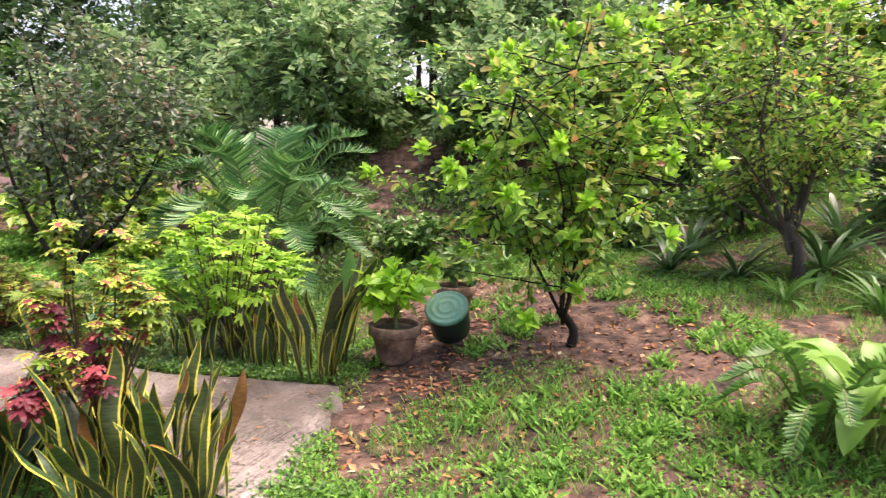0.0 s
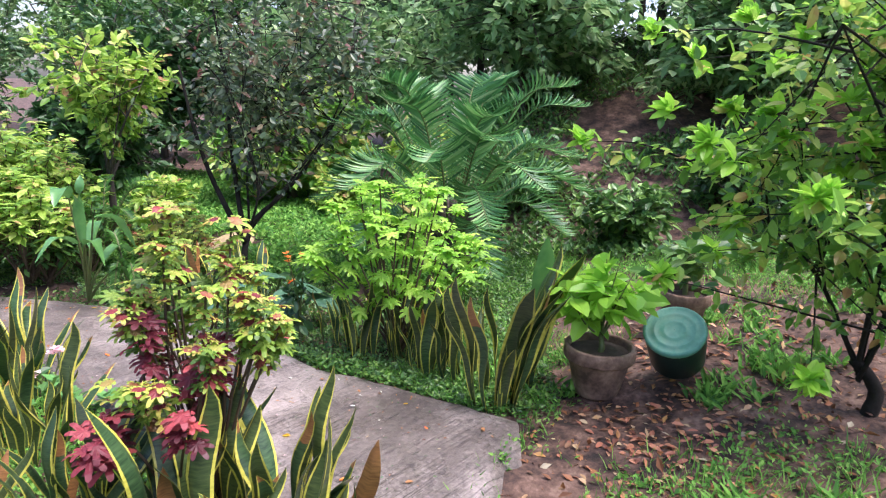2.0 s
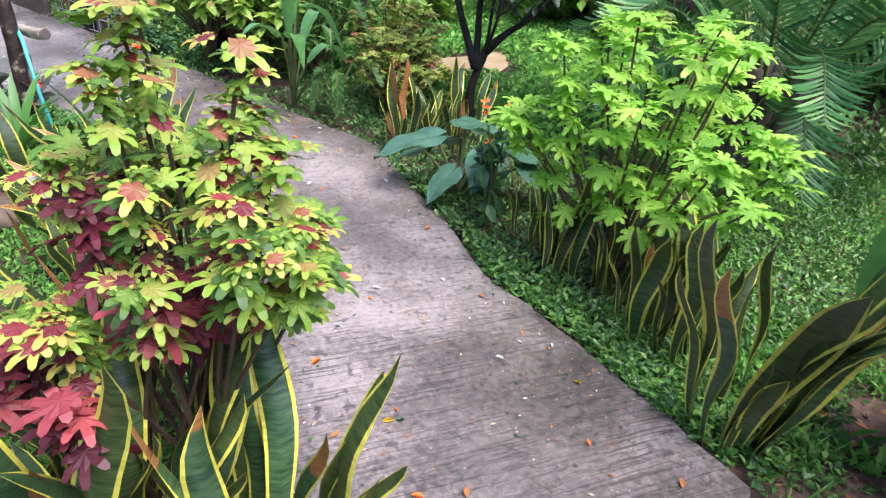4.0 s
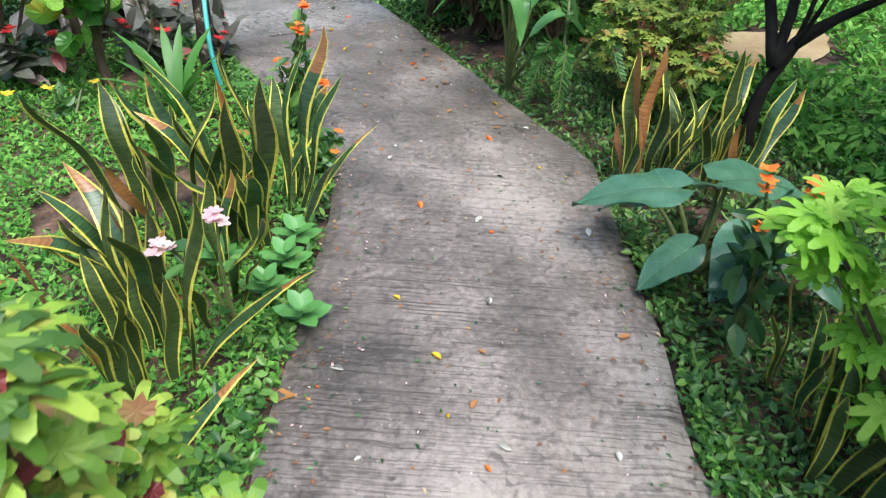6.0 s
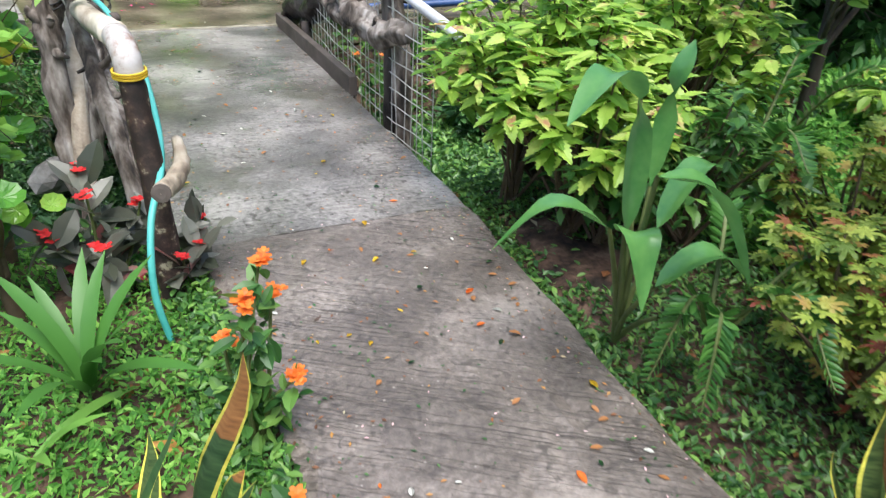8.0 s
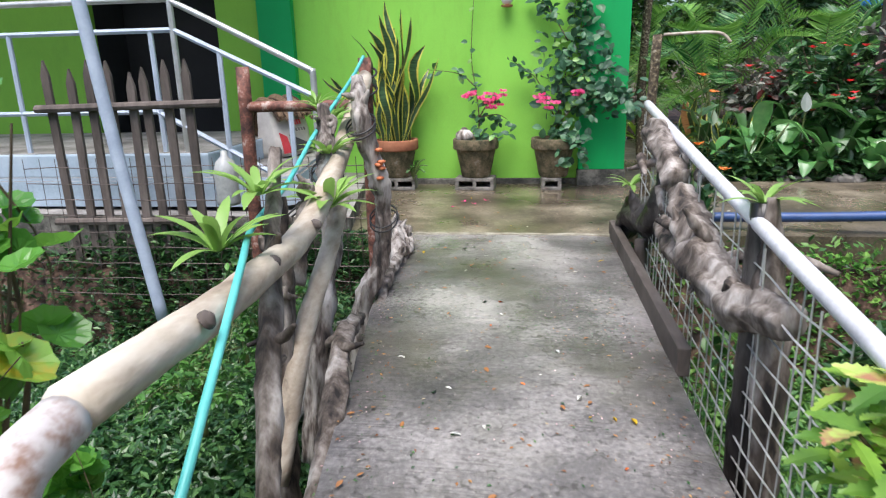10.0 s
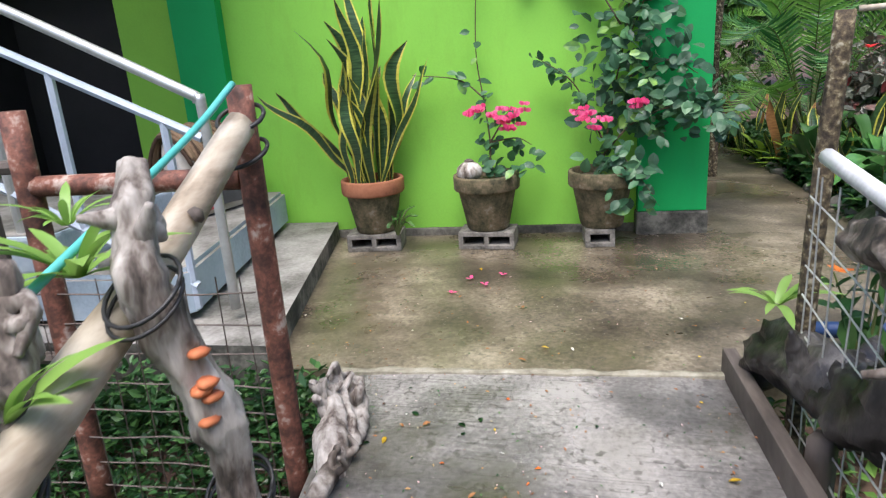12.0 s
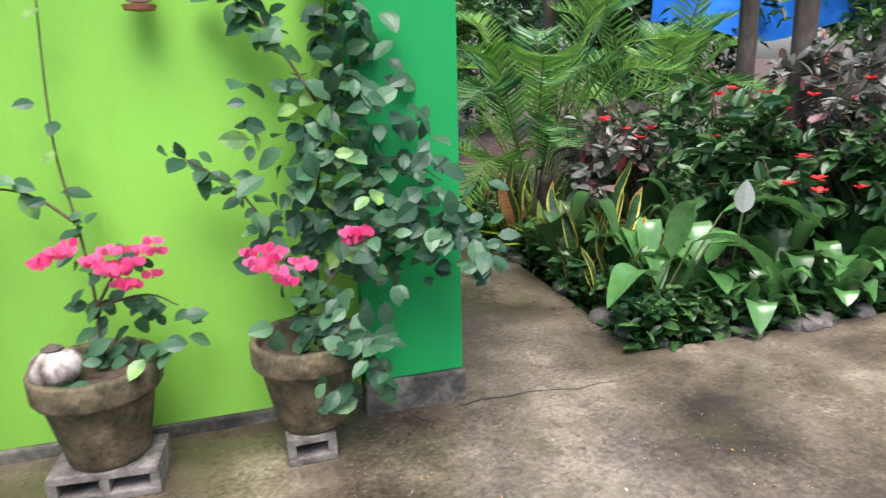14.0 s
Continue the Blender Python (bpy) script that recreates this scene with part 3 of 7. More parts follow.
def strap_leaf(width=0.08, arch=0.35, n=7):
    v, f = [], []
    for i in range(n):
        s = i / (n - 1)
        w = width * (0.55 + 0.9 * s) * (1 - s**3.5) / 2 + 0.001
        x, z = s * (1 - 0.25 * arch * s), arch * (0.0 - s * s) * 0.9
        v += [(x, -w, z + 0.25 * w), (x, 0, z), (x, w, z + 0.25 * w)]
    for i in range(n - 1):
        a = 3 * i
        f += [(a, a + 3, a + 4, a + 1), (a + 1, a + 4, a + 5, a + 2)]
    return v, f, [0] * len(f)


def disc_leaf(n=18, cup=0.16):
    a = np.linspace(0, 2 * np.pi, n, endpoint=False)
    v = [(0.42, 0, -0.04)]
    for r, z in ((0.26, 0.0), (0.5, cup)):
        for k, t in enumerate(a):
            rim = 1 + (0.05 if k % 2 else -0.03) * (r > 0.4)
            v.append((0.5 - r * rim * np.cos(t), 0.96 * r * rim * np.sin(t), z * (0.45 + 0.55 * abs(np.sin(1.5 * t))) + (0.018 if k % 2 else -0.012)))
    f = [(0, 1 + i, 1 + (i + 1) % n) for i in range(n)] + [(1 + i, 1 + n + i, 1 + n + (i + 1) % n, 1 + (i + 1) % n) for i in range(n)]
    return v, f, [0] * len(f)


def toothed_leaf(width=0.5, teeth=7, droop=0.22):
    n = teeth * 2
    v, f = [(0, 0, 0)], []
    for i in range(1, n):
        u = i / n
        w = width / 2 * math.sin(math.pi * u**0.8) ** 0.85 * (1.0 if i % 2 else 0.72)
        z = -droop * u * u
        v += [(u + (0.03 if i % 2 else 0), -w, z + 0.12 * w), (u, 0, z - 0.015), (u + (0.03 if i % 2 else 0), w, z + 0.12 * w)]
    v.append((1, 0, -droop))
    f = [(0, 1, 2), (0, 2, 3)]
    for i in range(n - 2):
        a = 1 + 3 * i
        f += [(a, a + 3, a + 4, a + 1), (a + 1, a + 4, a + 5, a + 2)]
    a = 1 + 3 * (n - 2)
    f += [(a, a + 3, a + 1), (a + 1, a + 3, a + 2)]
    return v, f, [0] * len(f)


T_TOOTH = toothed_leaf()
T_OVATE = oval_leaf(0.66, 0.06, 0.26)
T_OVAL_W = oval_leaf(0.62, 0.05, 0.12)
T_OVAL, T_NARROW, T_ROUND = oval_leaf(0.5), oval_leaf(0.24, 0.04, 0.2), disc_leaf()
T_QUAD = ([(0, 0, 0), (0.5, -0.24, 0.05), (1, 0, -0.06), (0.5, 0.24, 0.05)], [(0, 1, 2), (0, 2, 3)], [0, 0])
T_FRILL = frilled_leaf()
T_PETAL = ([(0, 0, 0), (0.5, -0.38, 0.12), (1, -0.2, 0.1), (1, 0.2, 0.1), (0.5, 0.38, 0.12)], [(0, 1, 2, 3, 4)], [0])


def rand_dirs(n, up=0.0):
    d = rng.normal(size=(n, 3))
    d[:, 2] += up
    return unit(d)


# ---- plants ----
def snake_leaf_mesh(length, width, lean, twist, dry, seed, wave=0.0, waist=0.42, rim=0.78):
    r = np.random.default_rng(seed)
    s, n = Soup(), 13
    cols = np.array([-1, -rim, 0, rim, 1.0])
    rows = []
    wav = r.uniform(0, 6)
    sway = r.uniform(0.02, 0.05)
    for i in range(n):
        t = i / (n - 1)
        w = width / 2 * (waist + (1.52 - waist) * t - 0.15 * t * t) * (1 - t**5) + 0.0015
        bend_x = lean * length * t**1.8
        z = length * t * (1 - 0.18 * lean * t)
        a = twist * t + 0.25 * np.sin(wav + 5 * t)
        c, sn = np.cos(a), np.sin(a)
        for k in cols:
            y0, x0 = k * w, 0.38 * w * abs(k) + (0.12 * w * np.sin(9 * t + wav) if abs(k) > 0.9 else 0)
            rows.append((bend_x + x0 * c - y0 * sn + wave * math.sin(7.5 * t + 2 * wav) * t, x0 * sn + y0 * c + (sway * length * math.sin(4.5 * t + wav) + wave * math.sin(8 * t + wav)) * t, z))
    faces, slots = [], []
    for i in range(n - 1):
        for j in range(4):
            a = i * 5 + j
            faces.append((a, a + 1, a + 6, a + 5))
            slots.append(1 if j in (0, 3) else (2 if dry and i >= n - 1 - dry else 0))
            if dry >= 8:
                slots[-1] = 2
    return s.add(rows, faces, slots).mesh("leaf", [S_GREEN if seed % 3 else S_OLIVE, S_EDGE, S_BROWN], True)


SNAKE = [snake_leaf_mesh(1.0, w, ln, tw, dry, i, 0.05) for i, (w, ln, tw, dry) in enumerate(
    [(0.15, 0.05, 0.3, 0), (0.14, 0.22, -0.5, 0), (0.16, 0.42, 0.6, 1), (0.13, 0.12, 1.1, 0), (0.15, 0.65, -0.3, 2), (0.14, 0.3, 0.9, 9), (0.17, 0.18, -1.0, 0), (0.12, 0.08, 0.2, 3)])]

TALL = [snake_leaf_mesh(1.0, w, ln, tw, 0, i * 3 + 1, 0.045, 0.24, 0.7) for i, (w, ln, tw) in enumerate(
    [(0.078, 0.03, 0.8), (0.082, 0.08, -0.9), (0.075, 0.12, 1.2), (0.072, 0.05, -1.3), (0.078, 0.10, 0.5), (0.07, 0.0, 1.5), (0.075, 0.16, -0.6), (0.07, 0.04, 0.2)])]


def snake_plant(x, y, n, height, spread=0.16, label="clump of snake plant leaves with yellow edges in soil", z=0.0, wide=1.0, kinds=None, low=0.5, tilt=22, dry=0.06):
    t = thing("snake_plant", label, "snake plant", (x, y, z), group="snake plants")
    for i in range(n):
        a, r = rng.uniform(0, 360), spread * math.sqrt(rng.uniform(0, 1))
        h = height * rng.uniform(low, 1.05)
        pick = int(rng.choice(8, p=[0.2, 0.2, 0.12, 0.17, 0.06, dry, 0.20 - dry, 0.05]))
        leaf = part("leaf", SNAKE[pick] if kinds is None else kinds[i % len(kinds)], None, t)
        out = math.degrees(math.atan2(math.sin(radians(a)), math.cos(radians(a))))
        leaf.matrix_basis = pose(r * math.cos(radians(a)), r * math.sin(radians(a)), -0.015, rng.uniform(-7, 7), rng.uniform(-2, tilt) * (r / spread), out + rng.uniform(-50, 50)) @ Matrix.Diagonal((h * wide, h * wide, h, 1))
    return t


def stems(s, base, tips, r0=0.008, r1=0.003, slot=0, sides=5, sag=0.0):
    for tip in tips:
        b = np.array(base) + rng.normal(0, 0.015, 3) * (1, 1, 0)
        mid = (b + tip) / 2 + rng.normal(0, 0.04, 3) * np.linalg.norm(tip - b) + (0, 0, sag)
        tube(s, bend([b, mid, tip], 4), np.linspace(r0, r1, 9), sides, slot, cap=False)


def coleus(name, label, x, y, height, spread, leaf, mats, n_stem=14, whorl=9, z=0.0, low=0.35, template=None, levels=(1.0, 0.85, 0.66), droop=0.0):
    """A bushy plant: upright stems, each with whorls of toothed leaves up to its tip."""
    t = thing(name, label, "plant", (x, y, z))
    st, fo = Soup(), Soup()
    a = rng.uniform(0, 2 * np.pi, n_stem)
    r = spread * np.sqrt(rng.uniform(0, 1, n_stem))
    tips = np.stack([r * np.cos(a), r * np.sin(a), height * (1 - 0.35 * (r / spread) ** 2) * rng.uniform(0.75, 1.05, n_stem)], 1)
    for tip in tips:
        st = Soup()
        stems(st, (0, 0, 0), [tip], 0.0065, 0.003)
        part("stem", st, M_REDSTEM, t)
    groups = []
    for tip in tips:
        for k, lev in enumerate((*levels, low)):
            m = max(3, int(whorl * (1.0 if k == 0 else 0.55)))
            ang = rng.uniform(0, 2 * np.pi) + np.arange(m) * 2.4
            d = np.stack([np.cos(ang), np.sin(ang), rng.uniform(-0.25, 0.45, m) - droop if k == 0 else rng.uniform(-0.5, 0.1, m) - droop], 1)
            p = tip * (lev, lev, lev) + rng.normal(0, 0.012, (m, 3))
            groups.append((p, d, leaf * rng.uniform(0.6, 1.15, m)))
    p, d, sz = (np.concatenate(g) for g in zip(*groups))
    up = np.tile([0, 0, 1.0], (len(p), 1)) + rng.normal(0, 0.25, (len(p), 3))
    fo.spread(template or T_FRILL, p, d, up, sz)
    part("foliage", fo, mats, t)
    return t


def shrub(name, label, x, y, z, trunk, crown, radii, n_leaf, leaf, template, mats, bark=M_BARK, limbs=7, twigs=9, category="tree", young=0, r0=0.03, up=0.25, per_twig=None, group="", fork=0.25, tight=1.0, thin=0.5, lift=0.0):
    """Trunk, limbs and twigs, with small leaves gathered round the twigs; the outline stays uneven."""
    t = thing(name, label, category, (x, y, z), group=group)
    wood, fo = Soup(), Soup()
    c, rad = np.array(crown, float), np.array(radii, float)
    tips = []
    top = np.array([c[0] * 0.3, c[1] * 0.3, trunk])
    tube(wood, bend([(0, 0, -0.06), (rng.normal(0, 0.02), rng.normal(0, 0.02), trunk * 0.5), top], 5), np.linspace(r0 * 1.25, r0 * 0.85, 11), 9, 0, 0.12)
    for i in range(limbs):
        d = rand_dirs(1, 0.3)[0]
        end = c + d * rad * rng.uniform(0.45, 0.95)
        start = top * rng.uniform(1 - fork, 1.0)
        mid = (start + end) / 2 + (rng.normal(0, 0.08, 3) + (0, 0, lift)) * np.linalg.norm(end - start) - lift * 0.8 * (end - start) * (1, 1, 0)
        line = bend([start, mid, end], 6)
        tube(wood, line, np.linspace(r0 * thin, r0 * 0.12, len(line)), 6, 0, 0.1, False)
        for k in range(twigs):
            s = line[int(rng.integers(4, len(line)))]
            e = c + unit(rng.normal(size=3)) * rad * rng.uniform(0.35, 1.05) ** 0.6
            e = s + (e - s) * min(1.0, tight * 0.75 * float(rad.max()) / max(np.linalg.norm(e - s), 1e-3))
            tube(wood, bend([s, (s + e) / 2 + rng.normal(0, 0.03, 3), e], 3), np.linspace(r0 * 0.2, r0 * 0.06, 7), 4, 0, 0, False)
            tips.append((s, e))
    s0, e0 = (np.array(g) for g in zip(*tips))
    pick = rng.integers(0, len(tips), n_leaf)
    tt = rng.uniform(0.15, 1.05, n_leaf)[:, None]
    p = s0[pick] * (1 - tt) + e0[pick] * tt + rng.normal(0, 0.028 * float(rad.max()), (n_leaf, 3))
    d = unit(rng.normal(size=(n_leaf, 3)) * (1, 1, 0.55) + 0.6 * unit(p - c) + (0, 0, -0.1))
    n = rng.normal(0, 0.55, (n_leaf, 3)) + (0, 0, 1.0)
    fo.spread(template, p, d, n, leaf * rng.uniform(0.55, 1.25, n_leaf))
    part("trunk", wood, bark, t, smooth=True)
    part("foliage", fo, mats, t)
    if young:
        yo = Soup()
        pick = rng.integers(0, len(tips), young)
        for i in pick:
            m = 7
            dd = unit(rng.normal(size=(m, 3)) + (0, 0, 0.9) + 0.7 * unit(e0[i] - c))
            yo.spread(template, np.repeat(e0[i][None], m, 0), dd, rng.normal(0, 0.5, (m, 3)) + (0, 0, 1), leaf * rng.uniform(0.8, 1.4, m))
        part("young_leaves", yo, L_YOUNG, t, "bright yellow-green young leaves")
    return t


def frond(s, base, tip, drop, leaflet, n=30, slot=0, width=0.05, hang=0.25):
    """A feather frond: arching midrib with two rows of narrow leaflets."""
    base, tip = np.array(base, float), np.array(tip, float)
    mid = (base + tip) / 2 + (0, 0, drop)
    line = bend([base, mid, tip], 12)
    tube(s, line, np.linspace(0.008, 0.002, len(line)), 5, 1, 0, False)
    idx = np.linspace(len(line) * 0.18, len(line) - 1.01, n)
    i0 = idx.astype(int)
    fr = (idx - i0)[:, None]
    p = line[i0] * (1 - fr) + line[np.minimum(i0 + 1, len(line) - 1)] * fr
    tang = unit(np.gradient(line, axis=0))[i0]
    side = unit(np.cross(tang, [0, 0, 1.0]))
    env = np.sin(np.pi * np.clip((np.arange(n) + 2) / (n + 3), 0, 1)) ** 0.6
    tpl = strap_leaf(width, 0.35 if leaflet < 0.15 else 0.32, 5)
    for sg in (-1, 1):
        d = sg * side + 0.75 * tang + (0, 0, 0.12) + rng.normal(0, 0.07 if leaflet < 0.15 else 0.06, (n, 3)) - np.array([0, 0, hang])
        s.spread(tpl, p, d, np.cross(d, tang) * -sg + (0, 0, 0.5), leaflet * env * rng.uniform(0.85, 1.1, n), slot)
    return s


def palm(name, label, x, y, z, n, length, height, seed_up=0.9, leaflet=0.22, trunks=5, dry=1):
    t = thing(name, label, "palm", (x, y, z))
    wood = Soup()
    for i in range(trunks):
        a = i * 2.4
        tube(wood, bend([(0.1 * np.cos(a), 0.1 * np.sin(a), -0.05), (0.12 * np.cos(a), 0.12 * np.sin(a), height * 0.5), (0.16 * np.cos(a), 0.16 * np.sin(a), height)], 4), [0.05, 0.055, 0.05, 0.046, 0.042, 0.038, 0.034, 0.03, 0.026], 8, 0, 0.06)
    part("trunk", wood, M_BARK, t, smooth=True)
    for i in range(n):
        a = i * 2.4 + rng.uniform(-0.3, 0.3)
        u = (i + 0.5) / n
        el = 1.45 - 1.35 * u**1.1 + rng.uniform(-0.12, 0.12)
        ln = length * rng.uniform(0.8, 1.12) * (1.0 - 0.3 * u) * (0.7 if dry and i == n - 4 else 1.0)
        d = np.array([np.cos(a) * np.cos(el), np.sin(a) * np.cos(el), np.sin(el)])
        b = np.array([0.10 * np.cos(a), 0.10 * np.sin(a), height * (1.0 - 0.6 * u)])
        e = b + d * ln - (0, 0, 0.16 * ln) + np.array([np.cos(a), np.sin(a), 0]) * 0.26 * ln * np.sin(el)
        fr = frond(Soup(), b, e, (0.24 + 0.1 * np.cos(el)) * ln, leaflet * rng.uniform(0.85, 1.1), 36, 0, 0.085, rng.uniform(0.0, 0.3))
        part("frond", fr, [L_PALMDRY if dry and i == n - 4 else L_PALM if dry else L_YOUNGBIG if i % 3 else L_PALM, M_STEM], t)
    return t


def flower_head(s, p, r, petals=6, slot=0, up=(0, 0, 1)):
    a = np.arange(petals) * 2 * np.pi / petals + rng.uniform(0, 3)
    d = np.stack([np.cos(a), np.sin(a), rng.uniform(0.0, 0.5, petals)], 1)
    s.spread(T_PETAL, np.repeat(np.array(p)[None], petals, 0), d, np.tile(up, (petals, 1)), r * rng.uniform(0.85, 1.1, petals), slot)


def strap_plant(name, label, x, y, z, n, length, mat, width=0.09, up=(0.5, 1.3), category="plant"):
    t = thing(name, label, category, (x, y, z))
    tpl = strap_leaf(width, 0.5)
    for i in range(n):
        a, el = i * 2.4 + rng.uniform(-0.4, 0.4), rng.uniform(*up)
        s = Soup()
        d = np.array([[np.cos(a) * np.cos(el), np.sin(a) * np.cos(el), np.sin(el)]])
        s.spread(tpl, [[0.01 * np.cos(a), 0.01 * np.sin(a), 0]], d, [[-d[0, 0] * d[0, 2], -d[0, 1] * d[0, 2], 1 - d[0, 2] ** 2 + 0.05]], length * rng.uniform(0.7, 1.1))
        part("leaf", s, mat, t, smooth=True)
    return t


def flower_spray(name, label, x, y, z, tips, n_leaf, leaf, leaf_mat, petal_mat, r=0.03, heads=3, template=T_OVAL, category="flower"):
    t = thing(name, label, category, (x, y, z))
    st, fo, fl = Soup(), Soup(), Soup()
    tips = np.array(tips, float)
    for tip in tips:
        st = Soup()
        stems(st, (0, 0, 0), [tip], 0.006, 0.003)
        part("stem", st, M_STEM, t)
    m = n_leaf
    pick = rng.integers(0, len(tips), m)
    tt = rng.uniform(0.15, 0.95, m)[:, None]
    p = tips[pick] * tt + rng.normal(0, 0.012, (m, 3))
    d = rand_dirs(m, 0.15)
    fo.spread(template, p, d, rng.normal(0, 0.4, (m, 3)) + (0, 0, 1), leaf * rng.uniform(0.6, 1.2, m))
    for tip in tips:
        fl = Soup()
        for k in range(heads):
            flower_head(fl, tip + rng.normal(0, r * 0.6, 3) * (1, 1, 0.6), r)
        part("flower", fl, petal_mat, t)
    part("foliage", fo, leaf_mat, t)
    return t

# ---- ground, path, bridge, terrace ----
LEFT_Y, LEFT_X = [2.40, 2.86, 3.5, 3.87, 4.43, 4.8, 5.6, 5.8, 7.3, 8.3, 9.12], [1.85, 2.0, 2.36, 2.6, 2.98, 3.18, 3.1, 3.06, 2.88, 2.76, 2.66]
RIGHT_Y, RIGHT_X = [2.40, 2.8, 3.03, 3.36, 3.6, 3.95, 4.35, 4.95, 5.7, 6.5, 7.26, 9.12], [2.92, 3.07, 3.18, 3.27, 3.45, 3.66, 3.9, 3.93, 3.99, 4.0, 4.0, 4.02]


def step01(a, b, x):
    t = np.clip((x - a) / (b - a), 0, 1)
    return t * t * (3 - 2 * t)


def ground_z(x, y):
    x, y = np.asarray(x, float), np.asarray(y, float)
    z = -0.03 + 0.015 * np.sin(2.1 * x + 1.3 * y) * np.cos(1.7 * y - x)
    z = z + 0.16 * np.clip(2.3 - y, 0, 2.0) * step01(1.0, 2.6, x) + 0.04 * step01(2.9, 3.3, x) * step01(3.0, 2.4, y)
    z = z + 0.42 * np.clip(x - 5.9, 0, 4.5) * step01(4.2, 2.2, y)
    z = z + 0.3 * np.clip(-0.5 - y, 0, 4) * step01(2.5, 4.5, x)
    gap = step01(6.0, 6.4, y) * step01(9.0, 8.75, y) * step01(6.6, 5.6, x)
    z = z - 0.85 * gap
    past = x - np.interp(y, RIGHT_Y, RIGHT_X)
    z = z - 0.05 * step01(-0.02, 0.02, past) * step01(0.16, 0.09, past) * step01(3.9, 4.3, y) * step01(5.9, 5.6, y)
    return z - 0.16 * step01(8.75, 9.0, y) * np.maximum(step01(15.5, 15.0, y) * step01(5.7, 5.3, x), step01(11.5, 11.1, y) * step01(9.6, 9.1, x))


def on_path(x, y):
    u = (x - np.interp(y, LEFT_Y, LEFT_X)) / (np.interp(y, RIGHT_Y, RIGHT_X) - np.interp(y, LEFT_Y, LEFT_X))
    return (y > 2.88 - 0.46 * u) & (y < 9.2) & (x > np.interp(y, LEFT_Y, LEFT_X) - 0.01) & (x < np.interp(y, RIGHT_Y, RIGHT_X) + 0.01)


gx = np.concatenate([[-600, -200, -80, -35, -18, -12], np.arange(-8, 13, 0.11), [14, 18, 26, 45, 90, 220, 600]])
gy = np.concatenate([[-600, -200, -80, -35, -18, -12], np.arange(-7, 17, 0.11), [18, 22, 30, 50, 90, 220, 600]])
XX, YY = np.meshgrid(gx, gy, indexing="ij")
ZZ = ground_z(np.clip(XX, -12, 14), np.clip(YY, -12, 18))
near = (np.abs(XX) < 13) & (np.abs(YY) < 17)
ZZ = ZZ + near * rng.normal(0, 0.006, ZZ.shape)
ni, nj = XX.shape
gf = [(i * nj + j, (i + 1) * nj + j, (i + 1) * nj + j + 1, i * nj + j + 1) for i in range(ni - 1) for j in range(nj - 1)]
M_GROUND = surf("ground_soil", [(0.34, (0.014, 0.009, 0.006)), (0.46, (0.055, 0.031, 0.021)), (0.57, (0.112, 0.065, 0.044)), (0.70, (0.20, 0.13, 0.092))], 9, 0.9, 1.0, 55)
structure("ground", Soup().add(np.stack([XX, YY, ZZ], -1).reshape(-1, 3), gf), M_GROUND, "brown garden soil with moss and litter", "ground", True)


def slab(y0, y1, top, thick, rows, cols=9, ragged=0.005, worn=0.0):
    s = Soup()
    ys = np.linspace(y0, y1, rows)
    v, f = [], []
    for i, y in enumerate(ys):
        xl, xr = np.interp(y, LEFT_Y, LEFT_X) + rng.normal(0, ragged), np.interp(y, RIGHT_Y, RIGHT_X) + rng.normal(0, ragged)
        v.append((xl, y, top - thick))
        for x in np.linspace(xl, xr, cols):
            slip = worn * max(0.0, 1 - (y - y0) / 0.9) * (1 - (x - xl) / (xr - xl) + 0.22 * noise.noise(Vector((x * 7, 0, 3))))
            v.append((x, y + slip, top + rng.normal(0, 0.0015) - (0.008 if x in (xl, xr) else 0)))
        v.append((xr, y, top - thick))
    k = cols + 2
    for i in range(rows - 1):
        for j in range(k - 1):
            a = i * k + j
            f.append((a, a + 1, a + k + 1, a + k))
    f += [tuple(range(k))[::-1], tuple((rows - 1) * k + j for j in range(k))]
    return s.add(v, f)


structure("path", slab(2.42, 5.8, 0.0, 0.16, 36, 25, worn=0.46), M_PATH, "wet grooved concrete garden path", "path")
structure("bridge_deck", slab(5.804, 9.12, 0.0, 0.2, 30, ragged=0.003), M_BRIDGE, "wet brown concrete footbridge deck with broom lines", "bridge")
s = Soup()
lx = np.linspace(2.62, 4.04, 60)
lip = []
for x in lx:
    y0, w, h = 9.075 + 0.010 * noise.noise(Vector((x * 5, 0, 1))), 0.05 + 0.02 * noise.noise(Vector((x * 9, 2, 0))), 0.010 + 0.006 * noise.noise(Vector((x * 14, 5, 0)))
    lip += [(x, y0, -0.03), (x, y0 + 0.008, h * 0.7), (x, y0 + w * 0.5, h), (x, y0 + w, h * 0.3), (x, y0 + w + 0.01, -0.03)]
s.add(lip, [(5 * i + j, 5 * i + j + 1, 5 * i + j + 6, 5 * i + j + 5) for i in range(59) for j in range(4)])
structure("bridge_lip", s, M_LIP, "pale worn concrete lip at the bridge end", "kerb")
s = Soup()
box(s, 1.6, 9.125, -0.17, 5.25, 15.2, -0.006, 0)
box(s, 5.25, 9.125, -0.17, 9.0, 11.05, -0.006, 0)
structure("terrace", s, M_TERRACE, "mossy stained concrete terrace floor", "floor")

